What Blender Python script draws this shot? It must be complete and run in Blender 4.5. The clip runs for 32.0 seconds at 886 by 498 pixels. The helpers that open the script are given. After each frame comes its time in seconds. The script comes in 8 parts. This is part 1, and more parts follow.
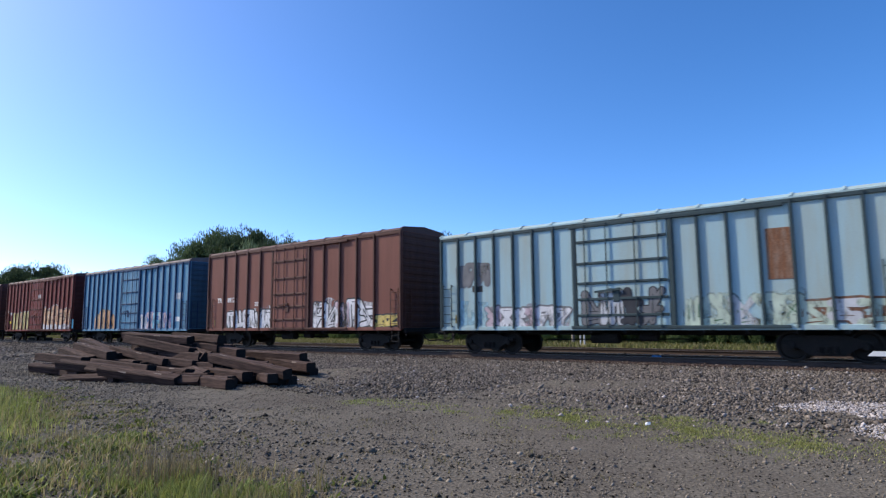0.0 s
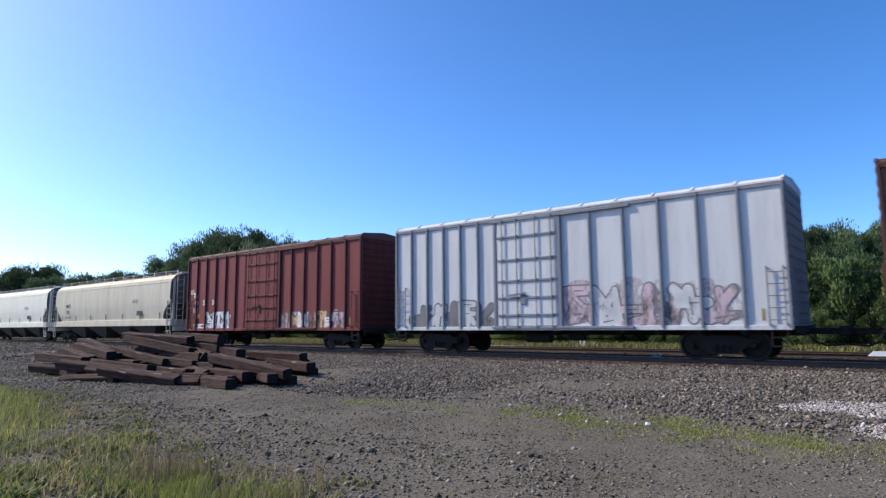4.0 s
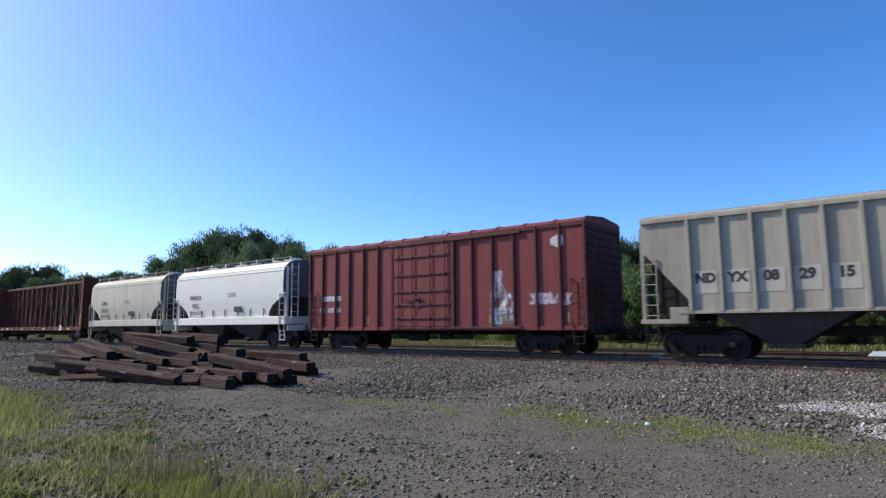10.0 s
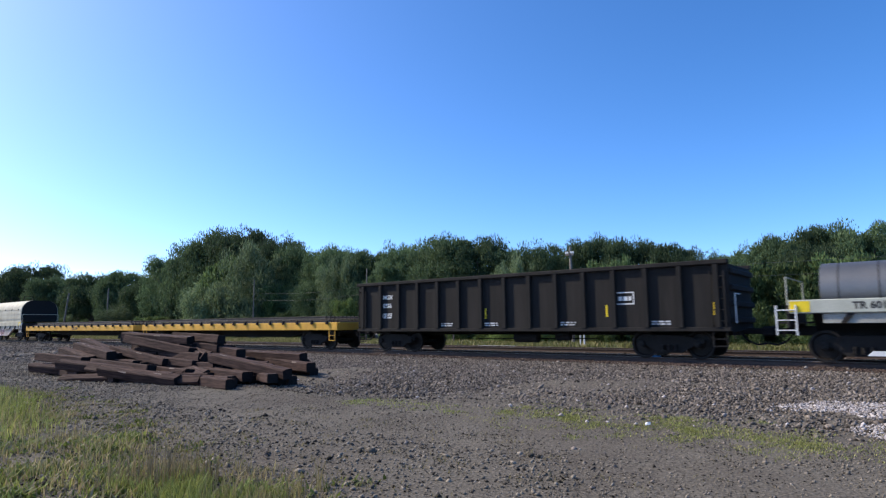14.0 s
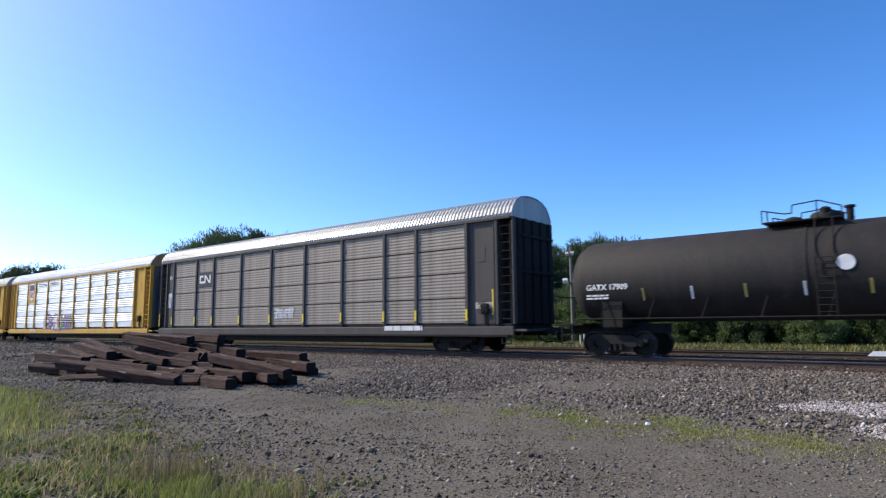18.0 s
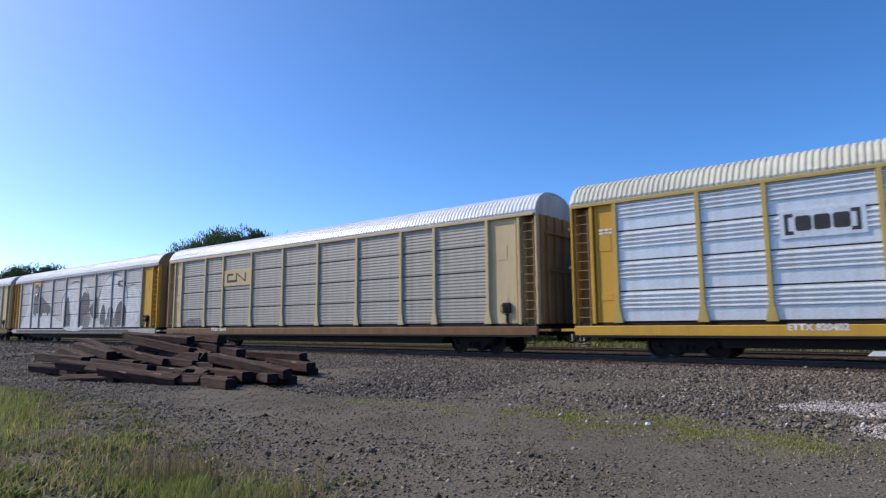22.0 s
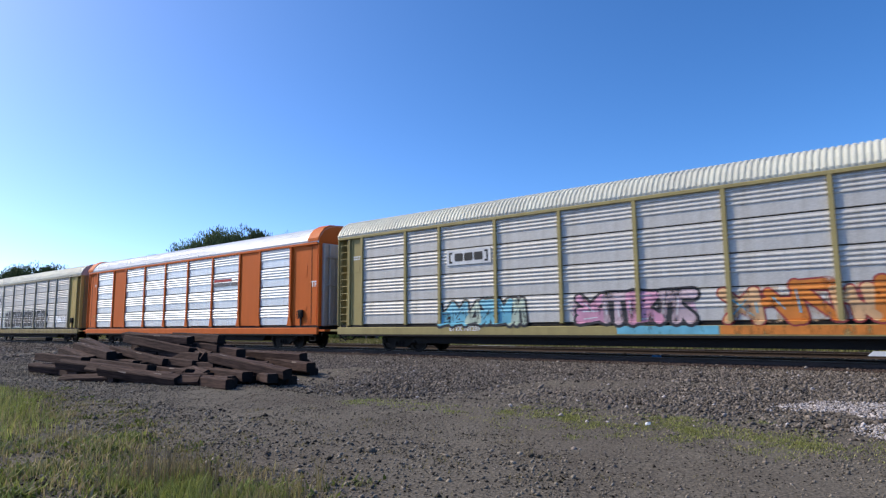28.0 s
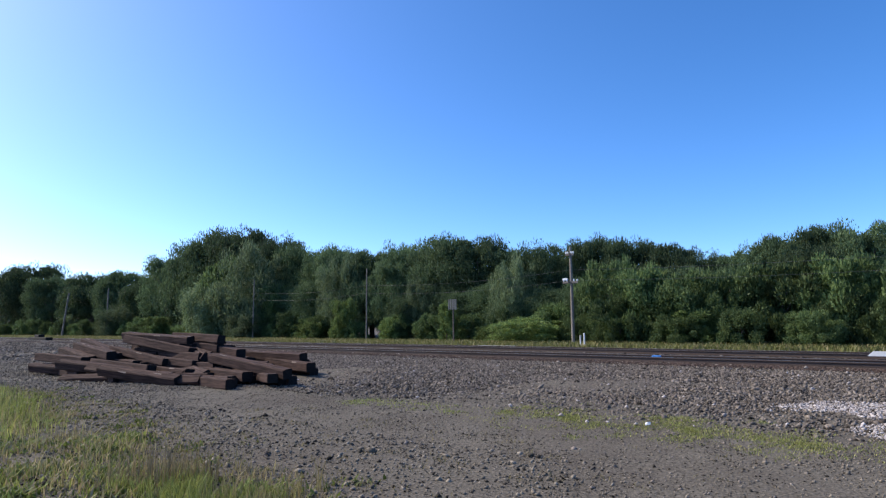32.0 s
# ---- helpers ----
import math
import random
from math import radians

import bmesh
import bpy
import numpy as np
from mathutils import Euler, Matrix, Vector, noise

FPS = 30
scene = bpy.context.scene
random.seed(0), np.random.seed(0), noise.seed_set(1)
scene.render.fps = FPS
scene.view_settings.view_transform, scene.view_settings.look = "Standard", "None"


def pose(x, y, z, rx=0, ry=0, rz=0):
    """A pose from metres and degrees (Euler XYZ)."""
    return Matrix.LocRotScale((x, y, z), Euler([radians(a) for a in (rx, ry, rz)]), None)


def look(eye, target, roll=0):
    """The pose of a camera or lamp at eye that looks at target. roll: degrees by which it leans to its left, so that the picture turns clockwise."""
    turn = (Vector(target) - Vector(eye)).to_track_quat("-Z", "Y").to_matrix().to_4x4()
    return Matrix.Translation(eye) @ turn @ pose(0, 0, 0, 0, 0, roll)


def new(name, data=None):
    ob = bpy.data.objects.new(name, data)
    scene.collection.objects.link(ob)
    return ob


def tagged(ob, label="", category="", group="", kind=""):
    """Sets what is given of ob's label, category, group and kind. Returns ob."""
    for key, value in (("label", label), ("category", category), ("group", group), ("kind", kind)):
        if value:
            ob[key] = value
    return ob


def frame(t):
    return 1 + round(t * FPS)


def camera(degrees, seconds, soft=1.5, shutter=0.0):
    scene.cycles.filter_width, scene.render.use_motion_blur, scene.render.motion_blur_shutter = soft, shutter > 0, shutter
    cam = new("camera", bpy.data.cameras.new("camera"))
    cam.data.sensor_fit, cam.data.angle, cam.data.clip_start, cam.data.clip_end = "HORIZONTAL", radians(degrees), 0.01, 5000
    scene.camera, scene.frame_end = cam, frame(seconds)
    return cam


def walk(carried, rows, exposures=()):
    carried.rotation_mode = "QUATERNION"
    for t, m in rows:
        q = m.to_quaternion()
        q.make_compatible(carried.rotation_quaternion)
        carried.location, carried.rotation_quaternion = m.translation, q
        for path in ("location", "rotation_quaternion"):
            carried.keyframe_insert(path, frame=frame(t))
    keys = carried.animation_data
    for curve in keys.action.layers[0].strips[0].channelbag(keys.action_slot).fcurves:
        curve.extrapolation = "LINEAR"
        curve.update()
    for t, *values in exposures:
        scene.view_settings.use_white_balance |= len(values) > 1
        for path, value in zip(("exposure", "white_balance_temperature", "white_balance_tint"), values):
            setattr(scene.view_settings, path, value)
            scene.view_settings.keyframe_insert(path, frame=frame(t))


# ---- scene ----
# The camera stands on the gravel beside the line; x runs along the track, y away from the camera, z up.
EYE = Vector((0.0, 0.0, 1.33))
YAW, PITCH = radians(38.5), radians(7.09)
AIM = EYE + Vector((-math.sin(YAW) * math.cos(PITCH), math.cos(YAW) * math.cos(PITCH), math.sin(PITCH))) * 10
cam = camera(72.0, 32.0, 1.25, 0.1)
# the film's own exposure sinks while bright cars fill the picture
EXPOSURE = [(0.0, -0.03), (1.0, 0.02), (3.0, 0.1), (6.0, -0.16), (7.5, -0.36), (9.0, -0.32), (10.0, -0.02), (11.0, -0.1), (12.0, -0.05), (13.0, 0.1), (17.0, 0.08), (19.0, 0.06), (20.3, -0.38), (21.5, -0.3), (23.0, -0.05), (24.0, -0.05), (25.0, -0.1),
            (28.0, -0.15), (29.0, -0.36), (30.5, -0.08), (31.2, 0.08), (32.0, 0.1)]
walk(cam, [(0.0, look(EYE, AIM, -0.5)), (32.0, look(EYE, AIM, -0.5))], EXPOSURE)

# ---- light ----
SUN_AZ = Vector((-0.935, -0.355, 0.0)).normalized()   # level direction to the sun
SUN_EL = radians(38)
world = bpy.data.worlds.new("world")
scene.world = world
world.use_nodes = True
wn = world.node_tree
wn.nodes.clear()
w_out, w_bg, w_sky = (wn.nodes.new(k) for k in ("ShaderNodeOutputWorld", "ShaderNodeBackground", "ShaderNodeTexSky"))
w_sky.sky_type = "NISHITA"
w_sky.sun_disc = False
w_sky.sun_elevation = SUN_EL
w_sky.sun_rotation = math.atan2(SUN_AZ.x, SUN_AZ.y)
w_sky.air_density, w_sky.dust_density, w_sky.ozone_density, w_sky.altitude = 0.6, 0.9, 3.6, 200
w_bg.inputs["Strength"].default_value = 0.274
w_hue = wn.nodes.new("ShaderNodeHueSaturation")
w_hue.inputs["Saturation"].default_value = 1.235
w_hue.inputs["Hue"].default_value = 0.503
wn.links.new(w_sky.outputs[0], w_hue.inputs["Color"])
wn.links.new(w_hue.outputs[0], w_bg.inputs["Color"])
wn.links.new(w_bg.outputs[0], w_out.inputs["Surface"])
sun = new("sun", bpy.data.lights.new("sun", "SUN"))
sun.data.energy, sun.data.angle, sun.data.color = 4.8, radians(0.53), (1.0, 0.90, 0.74)
sun.matrix_basis = look(SUN_AZ * 100 * math.cos(SUN_EL) + Vector((0, 0, 100 * math.sin(SUN_EL))), (0, 0, 0))
scene.view_settings.exposure = 0.0

# ---- materials ----
MATS = {}


def mat(name, color, rough=0.7, metal=0.0, var=0.25, scale=3.0, grime=None, amount=0.4, bump=0.15, fine=40.0, streak=0.0, island=0.0, spec=0.4, space="Object"):
    """A weathered surface: base colour, large patches of grime, fine grain, vertical streaks and relief."""
    if name in MATS:
        return MATS[name]
    m = bpy.data.materials.new(name)
    m.use_nodes = True
    nt = m.node_tree
    n, link = nt.nodes, nt.links
    b = n["Principled BSDF"]
    b.inputs["Metallic"].default_value = metal
    b.inputs["Specular IOR Level"].default_value = spec
    tc = n.new("ShaderNodeTexCoord")
    big = n.new("ShaderNodeTexNoise")
    big.inputs["Scale"].default_value = scale / 3
    big.inputs["Detail"].default_value = 6
    big.inputs["Roughness"].default_value = 0.65
    small = n.new("ShaderNodeTexNoise")
    small.inputs["Scale"].default_value = fine
    small.inputs["Detail"].default_value = 4
    link.new(tc.outputs[space], small.inputs["Vector"])
    if streak:
        mp = n.new("ShaderNodeMapping")
        mp.inputs["Scale"].default_value = (1.0 / streak, 1.0 / streak, 0.12 / streak)
        link.new(tc.outputs[space], mp.inputs["Vector"])
        link.new(mp.outputs[0], big.inputs["Vector"])
        big.inputs["Scale"].default_value = scale
    else:
        link.new(tc.outputs[space], big.inputs["Vector"])
    ramp = n.new("ShaderNodeMapRange")
    ramp.inputs["From Min"].default_value, ramp.inputs["From Max"].default_value = 0.42, 0.72
    link.new(big.outputs["Fac"], ramp.inputs["Value"])
    mul = n.new("ShaderNodeMath")
    mul.operation = "MULTIPLY"
    mul.inputs[1].default_value = amount
    link.new(ramp.outputs[0], mul.inputs[0])
    mix = n.new("ShaderNodeMix")
    mix.data_type = "RGBA"
    g = grime or tuple(c * 0.35 for c in color)
    mix.inputs[6].default_value = (*color, 1)
    mix.inputs[7].default_value = (*g, 1)
    link.new(mul.outputs[0], mix.inputs[0])
    val = n.new("ShaderNodeMapRange")
    val.inputs["To Min"].default_value, val.inputs["To Max"].default_value = 1 - var, 1 + var
    val.inputs["From Min"].default_value, val.inputs["From Max"].default_value = 0.3, 0.7
    link.new(small.outputs["Fac"], val.inputs["Value"])
    last = val.outputs[0]
    if island:
        oi = n.new("ShaderNodeNewGeometry")
        mr = n.new("ShaderNodeMapRange")
        mr.inputs["To Min"].default_value, mr.inputs["To Max"].default_value = 1 - island, 1 + island
        link.new(oi.outputs["Random Per Island"], mr.inputs["Value"])
        mm = n.new("ShaderNodeMath")
        mm.operation = "MULTIPLY"
        link.new(last, mm.inputs[0])
        link.new(mr.outputs[0], mm.inputs[1])
        last = mm.outputs[0]
    hsv = n.new("ShaderNodeHueSaturation")
    link.new(mix.outputs[2], hsv.inputs["Color"])
    link.new(last, hsv.inputs["Value"])
    link.new(hsv.outputs[0], b.inputs["Base Color"])
    rr = n.new("ShaderNodeMapRange")
    rr.inputs["To Min"].default_value, rr.inputs["To Max"].default_value = max(0.05, rough - 0.12), min(1.0, rough + 0.12)
    link.new(big.outputs["Fac"], rr.inputs["Value"])
    link.new(rr.outputs[0], b.inputs["Roughness"])
    if bump:
        bp = n.new("ShaderNodeBump")
        bp.inputs["Strength"].default_value = bump
        bp.inputs["Distance"].default_value = 0.02
        link.new(small.outputs["Fac"], bp.inputs["Height"])
        link.new(bp.outputs[0], b.inputs["Normal"])
    MATS[name] = m
    return m


# ---- mesh tools ----
class Mesher:
    """Collects faces and turns them into one mesh."""

    def __init__(self):
        self.v, self.f = [], []

    def add(self, verts, faces):
        o = len(self.v)
        self.v.extend(verts)
        self.f.extend(tuple(i + o for i in q) for q in faces)
        return self

    def box(self, x0, x1, y0, y1, z0, z1, b=0.0):
        if not b:
            return self.add([(x, y, z) for x in (x0, x1) for y in (y0, y1) for z in (z0, z1)],
                            [(0, 1, 3, 2), (4, 6, 7, 5), (0, 4, 5, 1), (2, 3, 7, 6), (0, 2, 6, 4), (1, 5, 7, 3)])
        b = min(b, (x1 - x0) * 0.45, (y1 - y0) * 0.45, (z1 - z0) * 0.45)
        bm = bmesh.new()
        bmesh.ops.create_cube(bm, size=1, matrix=Matrix.Translation(((x0 + x1) / 2, (y0 + y1) / 2, (z0 + z1) / 2)) @ Matrix.Diagonal((x1 - x0, y1 - y0, z1 - z0, 1)))
        bmesh.ops.bevel(bm, geom=bm.edges[:], offset=b, segments=1, affect="EDGES")
        bm.verts.index_update()
        self.add([tuple(v.co) for v in bm.verts], [tuple(v.index for v in f.verts) for f in bm.faces])
        bm.free()
        return self

    def extrude(self, prof, s0, s1, axis="x", caps=True, closed=True):
        """Pulls a profile of pairs along an axis; pairs are (y, z), (x, z) or (x, y)."""
        n = len(prof)
        put = {"x": lambda s, p: (s, p[0], p[1]), "y": lambda s, p: (p[0], s, p[1]), "z": lambda s, p: (p[0], p[1], s)}[axis]
        vs = [put(s, p) for s in (s0, s1) for p in prof]
        fs = [(i, (i + 1) % n, n + (i + 1) % n, n + i) for i in range(n if closed else n - 1)]
        if caps and closed:
            fs += [tuple(range(n - 1, -1, -1)), tuple(range(n, 2 * n))]
        return self.add(vs, fs)

    def rod(self, a, b, r, n=6):
        a, b = Vector(a), Vector(b)
        d = (b - a).normalized()
        s = d.orthogonal().normalized()
        t = d.cross(s)
        vs = [tuple(e + (s * math.cos(k * 6.28318 / n) + t * math.sin(k * 6.28318 / n)) * r) for e in (a, b) for k in range(n)]
        return self.add(vs, [(i, (i + 1) % n, n + (i + 1) % n, n + i) for i in range(n)] + [tuple(range(n - 1, -1, -1)), tuple(range(n, 2 * n))])

    def beam(self, a, b, w, h, up=(0, 0, 1)):
        """A square bar from a to b, w across and h along up."""
        a, b = Vector(a), Vector(b)
        d = (b - a).normalized()
        s = d.cross(Vector(up)).normalized() * w / 2
        t = s.cross(d).normalized() * h / 2
        vs = [tuple(e + i * s + j * t) for e in (a, b) for i, j in ((-1, -1), (1, -1), (1, 1), (-1, 1))]
        return self.add(vs, [(0, 1, 5, 4), (1, 2, 6, 5), (2, 3, 7, 6), (3, 0, 4, 7), (3, 2, 1, 0), (4, 5, 6, 7)])

    def lathe(self, prof, n=24, axis="y", at=(0, 0, 0)):
        """Turns pairs (distance along the axis, radius) round an axis through a point."""
        vs = []
        for s, r in prof:
            for k in range(n):
                c, d = r * math.cos(k * 6.283185 / n), r * math.sin(k * 6.283185 / n)
                p = {"y": (c, s, d), "x": (s, c, d), "z": (c, d, s)}[axis]
                vs.append((p[0] + at[0], p[1] + at[1], p[2] + at[2]))
        m = len(prof)
        fs = [(i * n + k, i * n + (k + 1) % n, (i + 1) * n + (k + 1) % n, (i + 1) * n + k) for i in range(m - 1) for k in range(n)]
        fs += [tuple(range(n - 1, -1, -1)), tuple((m - 1) * n + k for k in range(n))]
        return self.add(vs, fs)

    def mesh(self, name, material, smooth=False):
        me = bpy.data.meshes.new(name)
        me.from_pydata(self.v, [], self.f)
        bm = bmesh.new()
        bm.from_mesh(me)
        bmesh.ops.recalc_face_normals(bm, faces=bm.faces[:])
        bm.to_mesh(me)
        bm.free()
        me.materials.append(material)
        if smooth:
            me.polygons.foreach_set("use_smooth", [True] * len(me.polygons))
            me.set_sharp_from_angle(angle=radians(35))
        return me


def part(name, data, material, parent, label="", at=None, smooth=False):
    """Links a Mesher or a ready mesh as one mesh object under a thing or a part."""
    me = data.mesh(name, material, smooth) if isinstance(data, Mesher) else data
    ob = new(name, me)
    ob.parent = parent
    if at is not None:
        ob.matrix_basis = at if isinstance(at, Matrix) else Matrix.Translation(at)
    if label:
        ob["label"] = label
    return ob


def thing(name, label, category, group="", m=None, kind=""):
    ob = new(name)
    ob.empty_display_size = 0.3
    if m is not None:
        ob.matrix_basis = m
    return tagged(ob, label, category, group, kind)


def mesh_thing(name, data, material, label, category, group="", kind="", m=None, smooth=False):
    me = data.mesh(name, material, smooth) if isinstance(data, Mesher) else data
    ob = new(name, me)
    if m is not None:
        ob.matrix_basis = m
    return tagged(ob, label, category, group, kind)


TEXTS = {}


def text_mesh(s, size, material, bold=0.0, xscale=1.0, depth=0.0):
    """Lettering as a flat mesh in the xz plane, centred, facing the camera side."""
    key = (s, size, material.name, bold, xscale)
    if key in TEXTS:
        return TEXTS[key]
    cu = bpy.data.curves.new("lettering", "FONT")
    cu.body, cu.size, cu.align_x, cu.align_y = s, size, "CENTER", "CENTER"
    cu.offset, cu.resolution_u, cu.extrude = bold, 3, depth
    ob = bpy.data.objects.new("lettering", cu)
    scene.collection.objects.link(ob)
    me = bpy.data.meshes.new_from_object(ob.evaluated_get(bpy.context.evaluated_depsgraph_get()))
    bpy.data.objects.remove(ob)
    me.transform(Matrix.Diagonal((xscale, 1, 1, 1)))
    me.transform(Matrix.Rotation(radians(90), 4, "X"))
    me.materials.clear()
    me.materials.append(material)
    TEXTS[key] = me
    return me


# ---- setting: ground, ballast, tracks ----
YC, ZR = 21.26, 0.20          # centre line and rail top of the near track
YF, ZF = 27.6, 0.16           # the far track
TRACK_X0, TRACK_X1 = -760.0, 420.0

dirt = mat("gravel_dirt", (0.141, 0.123, 0.097), 0.95, var=0.55, scale=1.4, grime=(0.085, 0.070, 0.056), amount=0.8, bump=0.7, fine=38, space="Object", spec=0.1)
steel_rust = mat("rusty_rail_steel", (0.075, 0.050, 0.040), 0.75, var=0.3, scale=2, grime=(0.04, 0.03, 0.025), bump=0.2)
railhead = mat("worn_rail_head", (0.42, 0.40, 0.38), 0.35, metal=0.8, var=0.15, scale=2, bump=0.05)
tie_wood = mat("creosoted_wood", (0.085, 0.06, 0.048), 0.85, var=0.35, scale=4, grime=(0.04, 0.03, 0.026), amount=0.6, bump=0.5, fine=25, streak=0.0)


def ground_height(x, y):
    """Gentle lumps; flat under the tracks."""
    k = min(1.0, max(0.0, (17.5 - y) / 6.0)) if y < 24 else min(1.0, max(0.0, (y - 31) / 10))
    return 0.05 * k * noise.noise((x * 0.25, y * 0.25, 0.0)) + 0.02 * k * noise.noise((x * 1.1, y * 1.1, 3.0))


def build_ground():
    xs = [-4000, -1500, -700, -350, -180, -110, -75, -55] + [-45 + 0.5 * i for i in range(121)] + [20, 28, 45, 80, 150, 350, 900, 4000]
    ys = [-4000, -800, -200, -60, -20, -8, -3] + [0.4 * i for i in range(76)] + [32, 35, 40, 50, 70, 100, 180, 400, 1200, 4000]
    vs = [(x, y, ground_height(x, y)) for y in ys for x in xs]
    n = len(xs)
    fs = [(j * n + i, j * n + i + 1, (j + 1) * n + i + 1, (j + 1) * n + i) for j in range(len(ys) - 1) for i in range(n - 1)]
    me = bpy.data.meshes.new("ground")
    me.from_pydata(vs, [], fs)
    me.materials.append(dirt)
    me.polygons.foreach_set("use_smooth", [True] * len(fs))
    return tagged(new("ground", me), "grey-brown gravel yard with worn wheel tracks", "ground", kind="structure")


build_ground()

RAIL_PROF = [(-0.075, 0.0), (0.075, 0.0), (0.075, 0.012), (0.012, 0.03), (0.009, 0.125), (0.036, 0.14), (0.036, 0.165), (0.03, 0.172),
             (-0.03, 0.172), (-0.036, 0.165), (-0.036, 0.14), (-0.009, 0.125), (-0.012, 0.03), (-0.075, 0.012)]


def build_track(yc, zr, x_from, x_to, label):
    tr = thing("railway_track", label, "railway track", kind="structure")
    bed = Mesher().extrude([(yc - 2.6, 0.0), (yc - 1.75, zr - 0.19), (yc + 1.75, zr - 0.19), (yc + 2.6, 0.0)], x_from, x_to)
    part("ballast_bed", bed, dirt, tr, "grey crushed stone bed")
    for s in (-0.753, 0.753):
        r = part("rail", Mesher().extrude([(a + yc + s, b + zr - 0.172) for a, b in RAIL_PROF], x_from, x_to), steel_rust, tr, "rusty steel rail")
        part("rail_head", Mesher().extrude([(yc + s - 0.024, zr + 0.001), (yc + s + 0.024, zr + 0.001), (yc + s + 0.024, zr + 0.004), (yc + s - 0.024, zr + 0.004)], x_from, x_to), railhead, r, "shiny worn running surface")
    tie = Mesher().box(-0.115, 0.115, -1.3, 1.3, -0.18, 0.0, 0.012).mesh("tie", tie_wood)
    x = -62.0
    k = 0
    while x < 14:
        part("tie", tie, tie_wood, tr, at=pose(x + random.uniform(-0.03, 0.03), yc + random.uniform(-0.05, 0.05), zr - 0.172 - 0.012, 0, 0, random.uniform(-1, 1)))
        x += 0.53
        k += 1
    far = Mesher()
    for a, b in ((x_from + 1, -62), (14.5, x_to - 1)):
        x = a
        while x < b:
            far.box(x - 0.115, x + 0.115, yc - 1.3, yc + 1.3, zr - 0.36, zr - 0.184)
            x += 0.53
    o = part("ties_beyond", far, tie_wood, tr)
    o["kind"] = "stuff"
    return tr


build_track(YC, ZR, TRACK_X0, TRACK_X1, "near railway track with rusty rails on crushed stone")
build_track(YF, ZF, TRACK_X0, TRACK_X1, "second railway track behind with rusty rails")


# ---- train: paints ----
def paint(name, c, amount=0.5, streak=0.5, rough=0.65, grime=None, var=0.07, scale=0.9):
    return mat(name, c, rough, var=var, scale=scale, grime=grime, amount=amount * 0.8, bump=0.05, fine=30, streak=streak, spec=0.22)


# near black: the deep shade under the cars is part of these colours
dark_steel = mat("sooty_shaded_steel", (0.011, 0.0095, 0.009), 0.9, var=0.4, scale=3, grime=(0.022, 0.017, 0.014), amount=0.5, bump=0.2)
truck_steel = mat("dusty_shaded_cast_steel", (0.013, 0.0105, 0.009), 0.85, var=0.45, scale=5, grime=(0.010, 0.009, 0.008), amount=0.7, bump=0.2)
wheel_steel = mat("worn_shaded_wheel_steel", (0.020, 0.015, 0.012), 0.6, metal=0.3, var=0.3, scale=4, bump=0.1)
galv = mat("galvanized_sheet", (0.72, 0.74, 0.75), 0.34, metal=0.3, var=0.12, scale=1.6, grime=(0.50, 0.47, 0.43), amount=0.5, bump=0.06, fine=20, streak=0.6)
galv_dull = mat("dusty_galvanized_sheet", (0.35, 0.325, 0.295), 0.65, metal=0.15, var=0.15, scale=1.6, grime=(0.17, 0.14, 0.115), amount=0.7, bump=0.06, fine=20, streak=0.6)
galv_grey = mat("weathered_grey_sheet", (0.47, 0.455, 0.435), 0.6, metal=0.15, var=0.12, scale=1.6, grime=(0.24, 0.21, 0.18), amount=0.6, bump=0.06, fine=20, streak=0.6)
galv_mid = mat("stained_grey_sheet", (0.345, 0.33, 0.295), 0.62, metal=0.15, var=0.15, scale=1.6, grime=(0.20, 0.175, 0.14), amount=0.6, bump=0.06, fine=20, streak=0.6)
galv_warm = mat("matt_galvanized_sheet", (0.58, 0.56, 0.52), 0.6, metal=0.15, var=0.12, scale=1.6, grime=(0.40, 0.37, 0.32), amount=0.6, bump=0.06, fine=20, streak=0.6)
galv_dark = mat("dark_dusty_sheet", (0.275, 0.242, 0.203), 0.65, metal=0.15, var=0.15, scale=1.2, grime=(0.14, 0.112, 0.087), amount=0.8, bump=0.06, fine=20, streak=0.6)
white_roof = mat("white_roof_sheet", (0.82, 0.83, 0.83), 0.4, metal=0.0, var=0.06, scale=1.2, grime=(0.6, 0.58, 0.54), amount=0.4, bump=0.03)
cream_roof = mat("cream_roof_sheet", (0.72, 0.70, 0.57), 0.5, var=0.08, scale=1.2, grime=(0.45, 0.42, 0.36), amount=0.5, bump=0.03)
grey_roof = mat("grey_roof_sheet", (0.42, 0.42, 0.41), 0.45, metal=0.3, var=0.08, scale=1.2, grime=(0.28, 0.27, 0.25), amount=0.5, bump=0.03)
letter_white = mat("white_stencil_paint", (0.75, 0.75, 0.73), 0.7, var=0.15, scale=6, grime=(0.35, 0.3, 0.27), amount=0.35, bump=0)
letter_black = mat("black_stencil_paint", (0.03, 0.03, 0.03), 0.7, var=0.2, scale=6, grime=(0.1, 0.1, 0.1), amount=0.3, bump=0)
reflect_yellow = mat("yellow_reflective_tape", (0.85, 0.62, 0.02), 0.5, var=0.1, scale=6, bump=0)
DULL_TAPE = mat("grimy_yellow_tape", (0.34, 0.24, 0.07), 0.7, var=0.2, scale=6, bump=0)
reflect_white = mat("white_reflective_tape", (0.8, 0.8, 0.78), 0.5, var=0.1, scale=6, bump=0)


